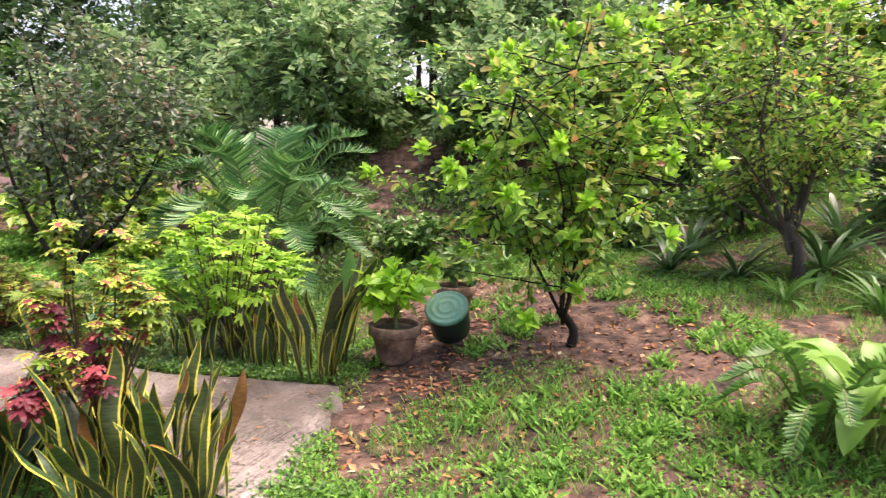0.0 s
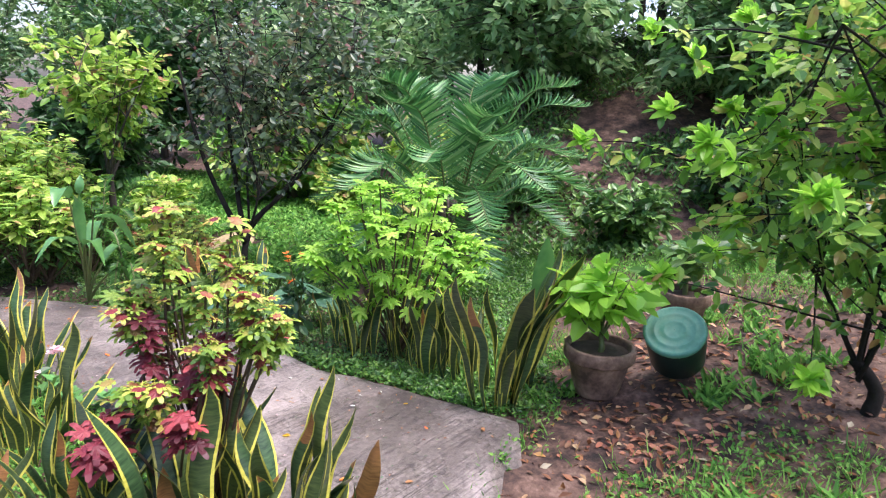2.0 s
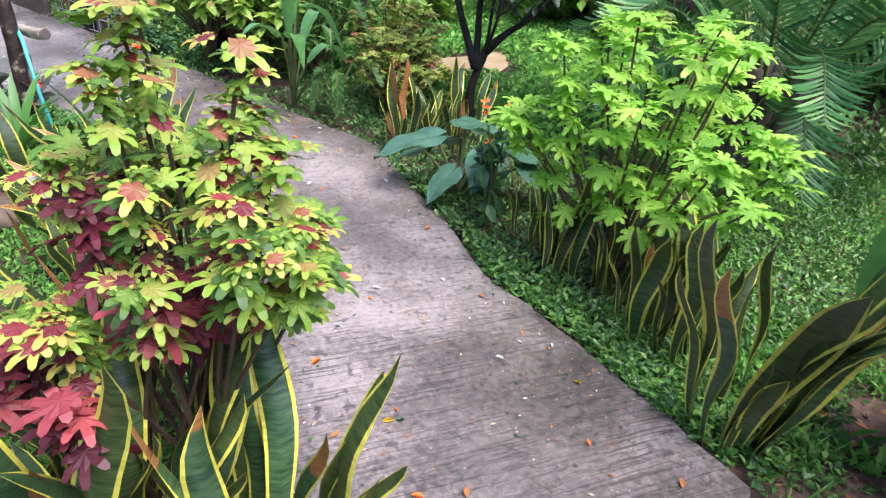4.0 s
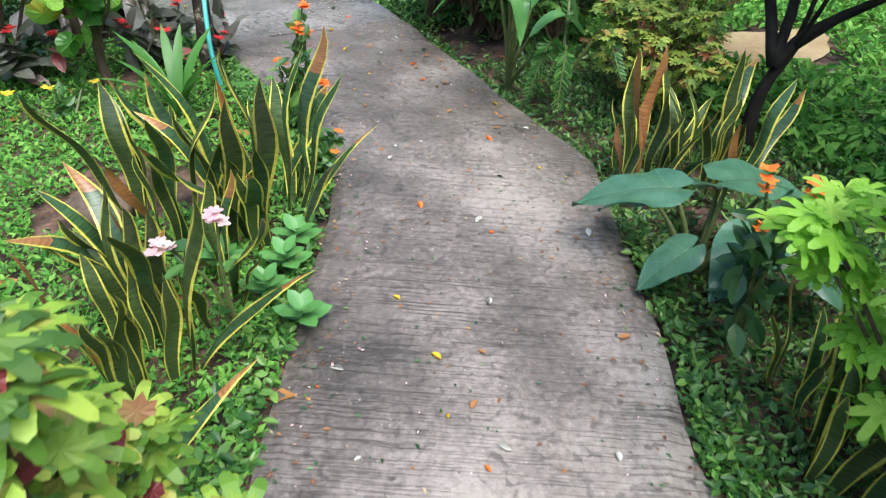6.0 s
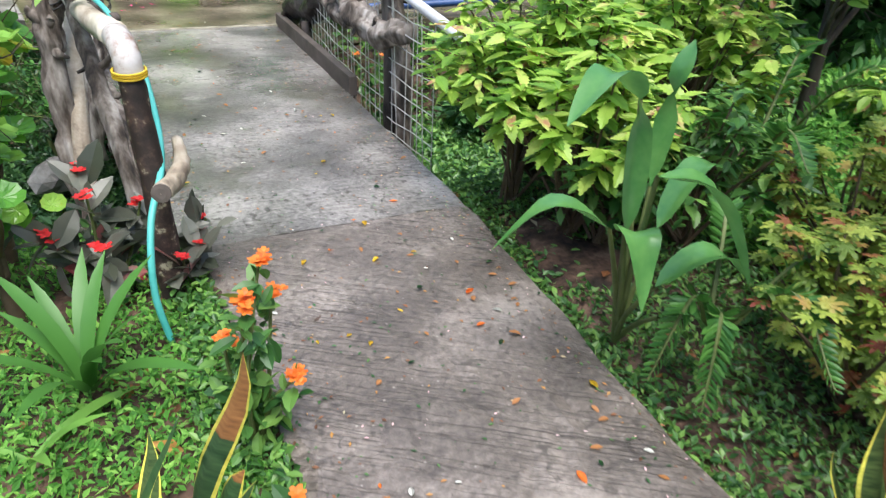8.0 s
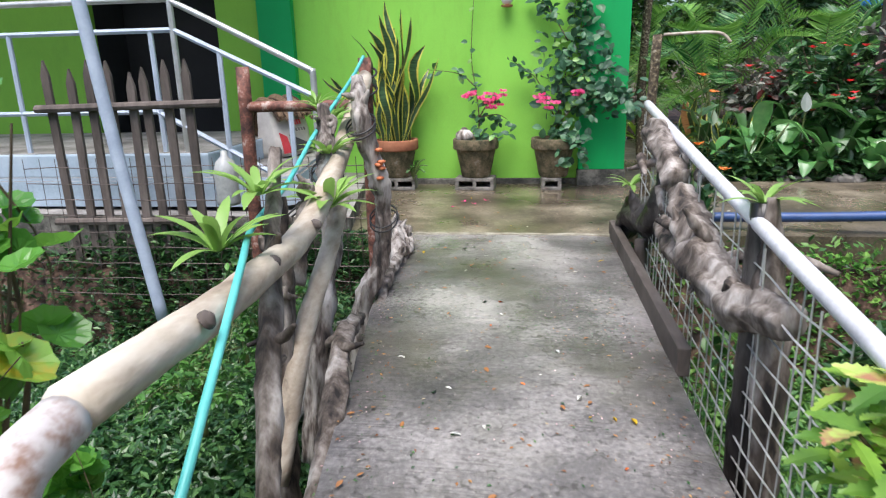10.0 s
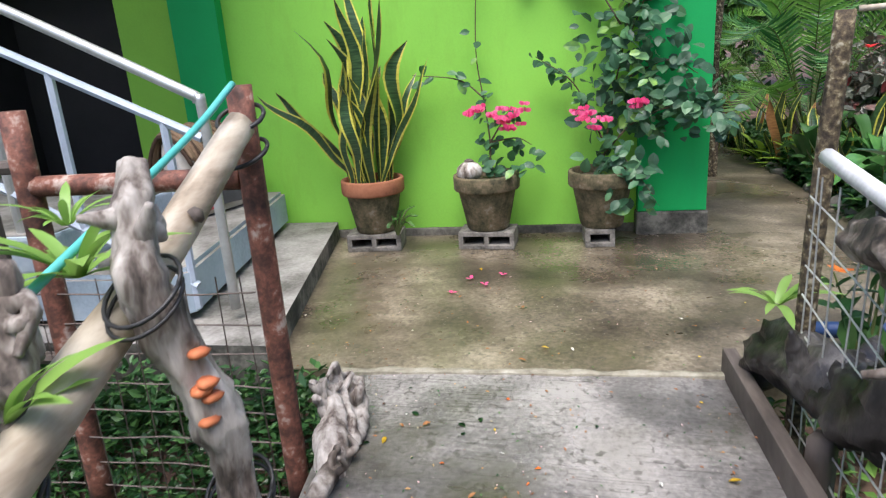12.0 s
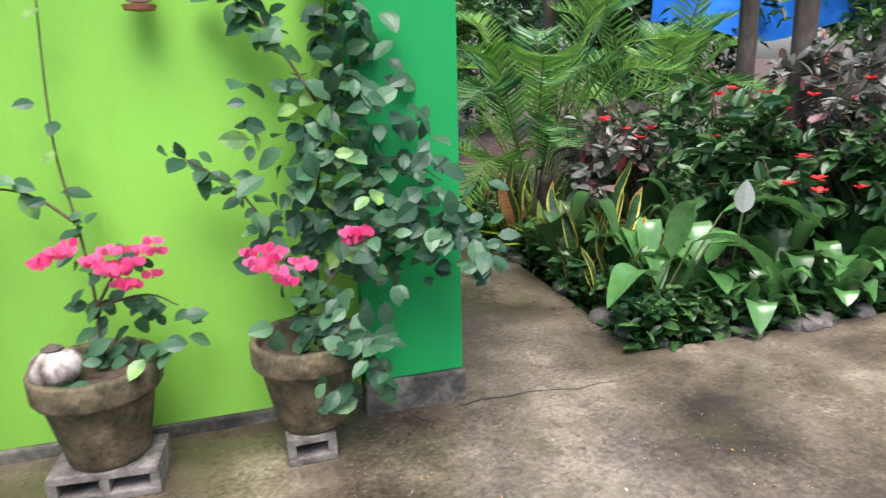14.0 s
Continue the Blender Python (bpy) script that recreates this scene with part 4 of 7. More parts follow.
# ---- house ----
s = Soup()
box(s, 1.46, 10.98, 0.045, 3.94, 11.13, 2.9)
structure("wall_front", s, M_LIME, "bright lime green painted house wall", "wall")
s = Soup()
box(s, 0.74, 10.98, 0.34, 1.15, 11.13, 2.9)
box(s, -3.2, 10.98, 0.34, -0.53, 11.13, 2.9)
box(s, -0.53, 10.98, 2.3, 0.74, 11.13, 2.9)
structure("wall_porch", s, M_OLIVE, "lime green painted porch wall", "wall")
s = Soup()
box(s, 3.94, 10.9, 0.13, 4.33, 11.2, 2.9, 0, 0.006)
structure("column_corner", s, M_GREEN, "dark green painted corner column", "column")
s = Soup()
box(s, 1.15, 10.9, 0.0, 1.46, 11.2, 2.9, 0, 0.006)
structure("column_porch", s, M_GREEN, "dark green painted column beside the porch", "column")
s = Soup()
box(s, 1.3, 10.965, -0.05, 3.95, 11.12, 0.043, 0, 0.01)
box(s, 3.93, 10.885, -0.05, 4.34, 11.2, 0.128, 0, 0.012)
structure("wall_footing", s, M_FOOT, "rough dark concrete footing under the wall", "wall")
s = Soup()
box(s, 4.18, 11.204, -0.02, 4.33, 15.0, 2.9)
structure("wall_side", s, M_GREEN, "green painted side wall of the house", "wall")
s = Soup()
box(s, -3.2, 14.9, 0.0, 4.18, 15.05, 2.9)
box(s, -3.35, 10.98, 0.0, -3.2, 15.05, 2.9)
structure("wall_back", s, M_OLIVE, "plain back walls of the house", "wall")
s = Soup()
box(s, -3.6, 10.5, 2.9, 4.75, 15.4, 3.0)
# unseen slab over the porch, added to keep direct sun off it
box(s, -3.6, 9.2, 2.62, 1.75, 10.5, 2.7)
structure("roof", s, M_STEP, "plain flat house roof with an unseen slab added to shade the porch", "roof")
# near-black panels behind the opening paint the unlit room's shade
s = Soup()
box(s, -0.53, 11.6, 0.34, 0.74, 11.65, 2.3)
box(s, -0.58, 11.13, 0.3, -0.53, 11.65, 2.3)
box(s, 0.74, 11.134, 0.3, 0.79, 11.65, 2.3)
structure("door_1", s, M_ROOMSHADE, "dark open doorway into the house", "door")

# porch platform and step, with a slanting outer edge
s = Soup()
v = [(-3.2, 9.1), (2.37, 9.1), (2.05, 10.964), (-3.2, 10.964)]
s.add([(x, y, -0.16) for x, y in v] + [(x, y, 0.15 - 0.05 * (x > 0)) for x, y in v], [(4, 5, 6, 7), (0, 1, 5, 4), (1, 2, 6, 5), (2, 3, 7, 6), (3, 0, 4, 7)], [0, 1, 1, 0, 0])
structure("porch_step", s, [M_STEP, M_FOOT], "worn pale concrete porch step", "step")
s = Soup()
bm = bmesh.new()
q = [(-3.2, 9.25), (1.86, 9.25), (1.95, 9.35), (1.74, 10.89), (1.14, 10.89), (1.14, 11.2), (-3.2, 11.2)]
lo, hi = [bm.verts.new((x, y, 0.14)) for x, y in q], [bm.verts.new((x, y, 0.335)) for x, y in q]
bm.faces.new(hi)
for i in range(len(q)):
    bm.faces.new((lo[i], lo[(i + 1) % len(q)], hi[(i + 1) % len(q)], hi[i]))
bmesh.ops.recalc_face_normals(bm, faces=bm.faces[:])
bmesh.ops.bevel(bm, geom=[e for e in bm.edges if all(v in hi for v in e.verts)], offset=0.02, segments=2, affect="EDGES")
bm.verts.index_update()
bm.normal_update()
s.add([v.co[:] for v in bm.verts], [[v.index for v in f.verts] for f in bm.faces], [1 if f.normal.z > 0.6 else 0 for f in bm.faces])
bm.free()
structure("porch_platform", s, [M_RISER, M_STEP], "raised porch platform with pale blue painted riser", "step")

s = Soup()
box(s, -3.2, 9.30, 0.33, 1.37, 10.885, 0.496, 0, 0.015)
box(s, -3.2, 9.312, 0.49, 1.358, 10.873, 0.501, 1)
structure("porch_floor", s, [M_RISER, M_STEP], "upper porch floor with pale blue painted riser", "step")

# ---- terrace things ----
def hollow_block(x, y, holes, turn=0.0):
    t = thing("hollow_block", "rough grey concrete hollow block lying on its side" if holes > 1 else "broken concrete hollow block with one hole", "block", (x, y, -0.006), turn, "blocks under the pots")
    s = Soup()
    w, d, h = 0.165 * holes, 0.2, 0.105
    web = 0.028
    box(s, -w / 2, -d / 2, 0, w / 2, d / 2, web, 0, 0.005)
    box(s, -w / 2, -d / 2, h - web, w / 2, d / 2, h, 0, 0.005)
    cell = (w - web) / holes
    for i in range(holes + 1):
        x0 = -w / 2 + i * cell
        box(s, x0, -d / 2 + 0.002, web - 0.003, x0 + web, d / 2 - 0.002, h - web + 0.003)
    box(s, -w / 2 + 0.01, d / 2 - 0.03, web - 0.003, w / 2 - 0.01, d / 2 - 0.004, h - web + 0.003)
    part("body", s, M_BLOCK, t)
    return t


def pot(name, label, x, y, z, r, h, mat, rim_mat=None, group="", tilt=None):
    t = thing(name, label, "pot", (x, y, z), group=group)
    s = Soup()
    lathe(s, [(r * 0.02, 0.004), (r * 0.60, 0.0), (r * 0.64, 0.012), (r * 0.86, h * 0.70), (r * 0.88, h * 0.72)], slot=0)
    part("body", s, mat, t, smooth=True)
    s = Soup()
    lathe(s, [(r * 0.87, h * 0.715), (r * 0.97, h * 0.73), (r * 1.0, h * 0.76), (r * 1.0, h * 0.97), (r * 0.98, h), (r * 0.90, h), (r * 0.87, h * 0.97), (r * 0.84, h * 0.8)])
    part("rim", s, rim_mat or mat, t, smooth=True)
    s = Soup()
    lathe(s, [(r * 0.86, h * 0.86), (r * 0.5, h * 0.90), (0.001, h * 0.91)], wobble=0.04)
    part("soil", s, M_SOIL, t)
    return t


for x, holes, turn in ((2.37, 2, 3), (3.06, 2, -4), (3.70, 1, 2)):
    hollow_block(x, 10.73, holes, turn)
pot("flower_pot", "terracotta pot with orange rim holding a snake plant", 2.37, 10.75, 0.1, 0.19, 0.325, M_POTMOSS, M_TERRA, "pots by the wall")
pot("flower_pot", "mossy grey-brown clay pot with a coconut husk", 3.06, 10.75, 0.1, 0.195, 0.325, M_POTMOSS, None, "pots by the wall")
pot("flower_pot", "mossy clay pot under a climbing shrub", 3.72, 10.75, 0.1, 0.19, 0.325, M_POTMOSS, None, "pots by the wall")
t = snake_plant(2.38, 10.75, 17, 1.02, 0.15, "tall snake plant with wavy yellow-edged leaves in a terracotta pot", 0.4, 1.75, TALL, 0.55, 9)
for kind, h, tilt, turn in ((4, 0.80, 44, 165), (2, 0.80, 42, 190), (1, 0.78, 24, -4), (6, 0.7, 20, 20), (3, 1.12, 2, 60), (5, 1.16, -2, 200), (0, 1.06, 5, 250)):
    leaf = part("leaf", TALL[kind], None, t)
    leaf.matrix_basis = pose(0.05 * math.cos(radians(turn)), 0.03 * math.sin(radians(turn)), -0.01, 0, tilt, turn) @ Matrix.Rotation(radians(70 if tilt > 15 else 0), 4, "Z") @ Matrix.Diagonal((h, h * 1.15, h, 1))
t = thing("fern", "small green fern growing from the pot foot", "fern", (2.53, 10.62, 0.1))
for k in range(6):
    a = -2.4 + k * 0.6
    part("frond", frond(Soup(), (0, 0, 0), (0.09 * math.cos(a) + 0.03, 0.07 * math.sin(a), 0.06 + 0.05 * (k % 3)), 0.05, 0.03, 14, 0, 0.32, 0.05), [L_FERN, M_STEM], t)

# coconut husk
t = thing("coconut", "old whitish coconut husk resting in the pot", "coconut", (2.97, 10.68, 0.45))
s = Soup()
bm = bmesh.new()
bmesh.ops.create_icosphere(bm, subdivisions=3, radius=0.075)
for v in bm.verts:
    v.co *= 1 + 0.08 * noise.noise(v.co * 30)
    v.co.z *= 0.82
put_bm(s, bm)
part("husk", s, M_COCO, t, smooth=True)
s = Soup()
lathe(s, [(0.02, 0.055), (0.03, 0.064), (0.012, 0.075), (0.001, 0.072)], sides=10)
part("stalk", s, M_WOOD, t)

# climbing plants on the wall
def climber(name, label, x, y, z, lines, n_leaf, leaf, flowers, lumps=()):
    t = thing(name, label, "climber", (x, y, z))
    st, fo, fl = Soup(), Soup(), Soup()
    pts = []
    for line in lines:
        c = bend(np.array(line, float), 8)
        tube(st, c, np.linspace(0.006, 0.002, len(c)), 5, 0, 0, False)
        pts.append(c)
    allp = np.concatenate(pts)
    p = allp[rng.integers(0, len(allp), n_leaf)] + rng.normal(0, 0.02, (n_leaf, 3)) * (1, 0.8, 1)
    for cx, cy, cz, rx, ry, rz, m in lumps:
        p = np.concatenate([p, np.array([cx, cy, cz]) + np.clip(rng.normal(0, 0.5, (m, 3)), -0.85, 0.85) * (rx, ry, rz)])
    p[:, 1] = np.minimum(p[:, 1], 0.16)
    m = len(p)
    d = unit(rng.normal(size=(m, 3)) * (1, 0.7, 0.5) + (0, -0.25, -0.25))
    fo.spread(T_OVATE, p, d, rng.normal(0, 0.35, (m, 3)) + (0, -0.75, 0.8), leaf * rng.uniform(0.6, 1.2, m))
    for f in flowers:
        fl = Soup()
        for k in range(6):
            flower_head(fl, np.array(f) + rng.normal(0, 0.028, 3), 0.036, 5, 0, (0, -1, 0.3))
        part("flower", fl, P_PINK, t, "bright pink papery flowers")
    part("stem", st, M_REDSTEM, t)
    part("foliage", fo, L_BOUG, t)
    return t


climber("flowering_vine", "slender vine with pink flowers climbing the lime wall", 3.06, 10.75, 0.4,
        [[(0.02, 0, 0), (0.03, 0.02, 0.2), (0.0, 0.1, 0.42), (-0.04, 0.15, 0.7), (-0.02, 0.16, 1.1), (0.02, 0.16, 1.5)],
         [(0.03, 0.02, 0.2), (0.12, 0, 0.33), (0.2, -0.04, 0.36)], [(0.0, 0.1, 0.45), (-0.15, 0.12, 0.56), (-0.42, 0.12, 0.60)],
         [(0.03, 0.02, 0.2), (0.18, 0.02, 0.22), (0.27, 0, 0.18)]],
        60, 0.075, [(-0.06, -0.05, 0.39), (0.14, -0.06, 0.30), (0.19, -0.05, 0.38), (0.10, -0.06, 0.35)], [(0.1, 0, 0.05, 0.22, 0.15, 0.08, 26)])
climber("flowering_shrub", "bushy dark green climbing shrub with pink flowers in a clay pot", 3.72, 10.75, 0.4,
        [[(0, 0, 0), (0.06, 0.05, 0.4), (0.14, 0.1, 0.8), (0.16, 0.14, 1.1), (0.22, 0.15, 1.38)], [(0, 0, 0.1), (0.2, -0.02, 0.3), (0.48, -0.05, 0.36), (0.62, -0.08, 0.22)],
         [(0, 0, 0.2), (-0.15, 0.05, 0.5), (-0.36, 0.1, 0.66)], [(0.05, 0, 0.6), (0.22, 0.1, 0.9), (0.26, 0.13, 1.3)], [(0.1, 0.05, 0.8), (-0.05, 0.12, 1.05), (-0.16, 0.13, 1.14)],
         [(0, 0, 0), (0.1, -0.1, 0.1), (0.26, -0.16, -0.10)], [(0.1, 0.05, 0.5), (0.35, 0.02, 0.6), (0.5, 0, 0.52)]],
        250, 0.088, [(-0.12, -0.17, 0.37), (-0.06, -0.17, 0.32), (0.18, -0.14, 0.40)],
        [(0.17, 0.0, 0.56, 0.34, 0.18, 0.36, 190), (0.18, 0.06, 0.95, 0.2, 0.12, 0.26, 45), (0.46, -0.05, 0.34, 0.26, 0.14, 0.18, 80), (0.10, -0.10, 0.02, 0.24, 0.13, 0.24, 60)])

# ---- rails, fence and driftwood round the bridge ----
def bar(name, label, category, pts, r, mat, sides=10, rough=0.0, group="", n=8):
    t = thing(name, label, category, tuple(pts[0]), group=group)
    s = Soup()
    line = bend(np.array(pts, float) - np.array(pts[0], float), n)
    rr = np.interp(np.linspace(0, 1, len(line)), np.linspace(0, 1, len(np.atleast_1d(r))), np.atleast_1d(r))
    tube(s, line, rr, sides, 0, rough)
    part("bar", s, mat, t, smooth=True)
    return t


bar("rail_post", "rusty red-brown steel pipe post at the bridge end", "post", [(2.65, 8.6, -0.25), (2.65, 8.6, 1.07)], 0.034, M_RUST)
bar("rail_post", "rust-flaked steel pipe post with a bare end", "post", [(1.96, 8.6, -0.3), (1.98, 8.6, 1.04)], 0.036, M_RUST)
bar("rail_bar", "horizontal rusty steel pipe between two posts", "rail", [(1.99, 8.6, 0.83), (2.62, 8.6, 0.83)], 0.03, M_RUST)
bar("log_rail", "peeled pale log used as the bridge handrail", "rail", [(2.66, 8.55, 0.97), (2.72, 7.9, 0.73), (2.81, 7.1, 0.545), (2.90, 6.4, 0.57), (2.98, 5.76, 0.642)], [0.040, 0.040, 0.040, 0.037, 0.034], M_LOG, 14, 0.06)
LOG = bend([(0, 0, 0), (0.06, -0.65, -0.24), (0.15, -1.45, -0.425), (0.24, -2.15, -0.40), (0.32, -2.79, -0.328)], 8)
for k, side in ((5, 1), (11, -0.4), (17, 1), (22, 0.6), (28, 1)):
    c = LOG[k] + (0.038 * side, 0, 0.02)
    part("knot", gnarl(Soup(), [c, c + (0.008 * side, 0.002, 0.006), c + (0.014 * side, 0.003, 0.011)], [0.018, 0.016, 0.006], 10, 0, 0.2, k), M_WOOD, bpy.data.objects["log_rail"], smooth=True)
t = bar("bridge_post", "dark bark-covered post beside the bridge", "post", [(3.0, 5.58, -0.1), (3.005, 5.60, 0.3), (3.0, 5.62, 0.58)], [0.034, 0.031, 0.030], M_DARKPOST, 12, 0.09)
s = Soup()
tube(s, np.array(bend([(0.0, 0.04, 0.68), (0.0, 0.045, 0.71), (-0.005, 0.075, 0.735), (-0.015, 0.16, 0.740)], 6)), 0.0325, 14)
elbow = part("pipe_elbow", s, M_ELBOW, t, "pale rust-stained pipe elbow", True)
s = Soup()
for k in range(3):
    a = np.linspace(0, 2 * np.pi, 20)
    tube(s, np.stack([0.037 * np.cos(a), 0.04 + 0.037 * np.sin(a), np.full(20, 0.676 + 0.006 * k) + 0.004 * np.sin(a)], 1), 0.003, 5, 0, 0, False)
part("tie", s, P_YELLOW, elbow, "yellow plastic tie")
bar("branch", "peeled curved branch with a sawn end tied to the post", "branch", [(3.02, 5.36, 0.385), (3.055, 5.50, 0.355), (3.08, 5.66, 0.335), (3.08, 5.80, 0.345)], [0.021, 0.023, 0.021, 0.014], M_LOG, 12, 0.1)
part("sawn_end", lathe(Soup(), [(0.001, 0.004), (0.012, 0.004), (0.0215, 0.002), (0.0215, -0.004)], sides=12), M_WOOD, bpy.data.objects["branch"], "dark sawn end").matrix_basis = pose(0, -0.001, 0, 82, 0, -16)
bar("garden_hose", "turquoise garden hose draped along the log rail", "hose", [(2.655, 8.56, 1.075), (2.655, 8.3, 0.97), (2.66, 7.7, 0.78), (2.71, 7.2, 0.655), (2.80, 6.7, 0.63), (2.93, 6.33, 0.635), (3.015, 6.0, 0.545), (3.038, 5.8, 0.43), (3.03, 5.6, 0.355), (2.985, 5.46, 0.27), (2.965, 5.38, 0.13), (2.98, 5.36, -0.01)], 0.0085, M_HOSE, 8)
bar("log_brace", "pale peeled log brace leaning under the handrail", "rail", [(2.72, 6.85, -0.25), (2.745, 7.1, 0.12), (2.77, 7.4, 0.37), (2.775, 7.6, 0.54)], [0.04, 0.036, 0.034, 0.032], M_LOG, 12, 0.08)
for c, nrm in (((2.655, 8.575, 0.99), 0.0), ((2.655, 8.57, 0.90), 0.3)):
    a = np.linspace(0, 2 * np.pi, 24)
    bar("strap", "black rubber strap lashed round the post and log", "strap", np.stack([c[0] + 0.06 * np.cos(a), c[1] + 0.055 * np.sin(a), c[2] + 0.03 * np.sin(a + nrm)], 1).tolist(), 0.006, M_RUBBER, 6, 0, "straps on the rail", 1)
WOODS = [([(2.70, 7.88, -0.45), (2.75, 7.88, -0.05), (2.84, 7.91, 0.17), (2.865, 7.92, 0.40), (2.845, 7.90, 0.60), (2.80, 7.86, 0.81), (2.775, 7.94, 0.98)], [0.055, 0.05, 0.045, 0.04, 0.046, 0.05, 0.022]),
         ([(2.80, 8.1, -0.5), (2.80, 8.4, -0.1), (2.80, 8.72, 0.04), (2.78, 8.85, 0.10)], [0.05, 0.055, 0.06, 0.03]),
         ([(2.66, 7.35, -0.5), (2.70, 7.45, 0.05), (2.73, 7.58, 0.36), (2.74, 7.56, 0.58), (2.70, 7.68, 0.72), (2.68, 7.74, 0.88)], [0.055, 0.05, 0.045, 0.05, 0.042, 0.022]),
         ([(2.72, 6.9, -0.7), (2.68, 7.05, 0.0), (2.70, 7.1, 0.40), (2.70, 7.14, 0.62)], [0.06, 0.055, 0.05, 0.03]),
         ([(2.96, 6.2, -0.6), (2.92, 6.35, 0.0), (2.86, 6.6, 0.4), (2.80, 6.9, 0.80)], [0.04, 0.036, 0.034, 0.02]),
         ([(2.90, 6.35, -0.45), (2.92, 6.8, -0.05), (2.86, 7.2, 0.10), (2.82, 7.6, 0.03)], [0.045, 0.045, 0.04, 0.03]),
         ([(2.84, 8.3, -0.35), (2.80, 8.5, -0.02), (2.77, 8.66, 0.10), (2.72, 8.72, 0.17)], [0.05, 0.055, 0.045, 0.012]),
         ([(2.83, 8.62, 0.0), (2.80, 8.66, 0.08), (2.76, 8.75, 0.13), (2.74, 8.80, 0.19)], [0.04, 0.045, 0.03, 0.006]),
         ([(2.84, 7.8, -0.06), (2.83, 8.05, 0.03), (2.82, 8.35, 0.04), (2.82, 8.6, 0.03)], [0.03, 0.032, 0.03, 0.022]),
         ([(2.70, 7.20, 0.30), (2.73, 7.26, 0.45), (2.74, 7.30, 0.56), (2.72, 7.33, 0.64)], [0.045, 0.04, 0.04, 0.02])]
for n, (pts, r) in enumerate(WOODS):
    pale = n in (0, 1, 2, 6, 7)
    t = thing("driftwood", "weathered pale grey driftwood limb tied to the bridge rail" if pale else "weathered brown-grey driftwood root tied to the bridge rail", "driftwood", pts[0], group="driftwood along the bridge")
    q = np.array(pts) - np.array(pts[0])
    part("limb", gnarl(Soup(), q, np.array(r) * 0.86, 28, 0, 0.42, n * 3.1), M_DRIFT if pale else M_DRIFTBROWN, t, smooth=True)
    for k in range(4):
        s = Soup()
        base = q[-2] + (q[-1] - q[-2]) * rng.uniform(-0.3, 0.7)
        dd = rand_dirs(1, 0.5)[0] * rng.uniform(0.05, 0.10)
        gnarl(s, [base, base + dd * 0.5 + rng.normal(0, 0.02, 3), base + dd], [r[-2] * 0.5, r[-2] * 0.38, 0.006], 10, 0, 0.4, n + k * 7.7)
        part("snag", s, M_DRIFT if pale else M_DRIFTBROWN, t, smooth=True)
for x, y, z, tilt in ((2.80, 7.86, 0.77, 0.2), (2.72, 7.60, 0.60, -0.4), (2.72, 7.28, 0.50, 0.3), (2.865, 7.92, 0.36, 0.1)):
    for k in range(2):
        a = np.linspace(0, 2 * np.pi, 22)
        bar("lashing_wire", "black wire lashed round the driftwood and log", "wire", np.stack([x + 0.062 * np.cos(a), y + 0.055 * np.sin(a), z + 0.02 * k + 0.04 * np.sin(a + tilt)], 1).tolist(), 0.004, M_RUBBER, 5, 0, "lashings on the rail", 1)
for k in range(5):
    t = thing("bracket_fungus", "small orange bracket fungus on driftwood", "fungus", (2.868 + 0.010 * (k % 2), 7.868 - 0.006 * (k % 3), 0.68 - (0.0, 0.05, 0.062, 0.078, 0.12)[k]))
    part("cap", lathe(Soup(), [(0.001, 0.008), (0.012, 0.007), (0.019, 0.001), (0.015, -0.006), (0.001, -0.008)], sides=10, wobble=0.15), P_FUNGUS, t, smooth=True)


def wire_mesh(name, label, p0, p1, z0, z1, cell, r, mat, sag=0.0, top0=None, top1=None):
    t = thing(name, label, "fence", (p0[0], p0[1], 0))
    ln = math.hypot(p1[0] - p0[0], p1[1] - p0[1])
    d = np.array([p1[0] - p0[0], p1[1] - p0[1], 0]) / ln
    for k in range(int((z1 - z0) / cell) + 1):
        s = Soup()
        a = np.linspace(0, ln, 12)
        q = d[None] * a[:, None]
        q[:, 2] = z0 + k * cell + (0 if top0 is None else (z0 + k * cell) / z1 * np.interp(a, [0, ln], [top0 - z1, top1 - z1])) - sag * np.sin(np.pi * a / ln) + rng.normal(0, 0.004, 12)
        q[:, :2] += rng.normal(0, 0.004, (12, 2))
        tube(s, q, r, 4, 0, 0, False)
        part("wire", s, mat, t)
    for k in range(int(ln / cell) + 1):
        s = Soup()
        a = min(k * cell, ln)
        h = z1 if top0 is None else np.interp(a, [0, ln], [top0, top1])
        tube(s, [d * a + (0, 0, z0), d * a + (rng.normal(0, 0.01), 0, h)], r * 0.8, 4, 0, 0, False)
        part("wire", s, mat, t)
    return t


wire_mesh("wire_fence", "rusted wire mesh panel below the pipe rail", (0.6, 8.58), (2.62, 8.58), -0.25, 0.56, 0.095, 0.0028, M_DARKWIRE)
wire_mesh("wire_fence", "pale sagging wire mesh along the footbridge", (4.09, 6.35), (4.12, 8.82), -0.25, 0.66, 0.085, 0.0032, M_WIRE, 0.06, 0.52, 0.76)
bar("fence_rail", "white plastic pipe as fence rail beside the bridge", "rail", [(4.12, 8.75, 0.80), (4.11, 7.4, 0.64), (4.1, 6.1, 0.50)], 0.022, M_WHITEPIPE)
bar("fence_post", "lichen-covered wooden fence post at the terrace", "post", [(4.15, 8.86, -0.3), (4.15, 8.86, 0.5), (4.17, 8.86, 1.15)], [0.029, 0.027, 0.025], M_LICHEN, 12, 0.03)
bar("fence_bar", "thin pale bamboo bar on the lichen post", "rail", [(4.2, 8.86, 1.15), (4.45, 8.8, 1.15), (4.52, 8.78, 1.1)], 0.008, M_LOG)
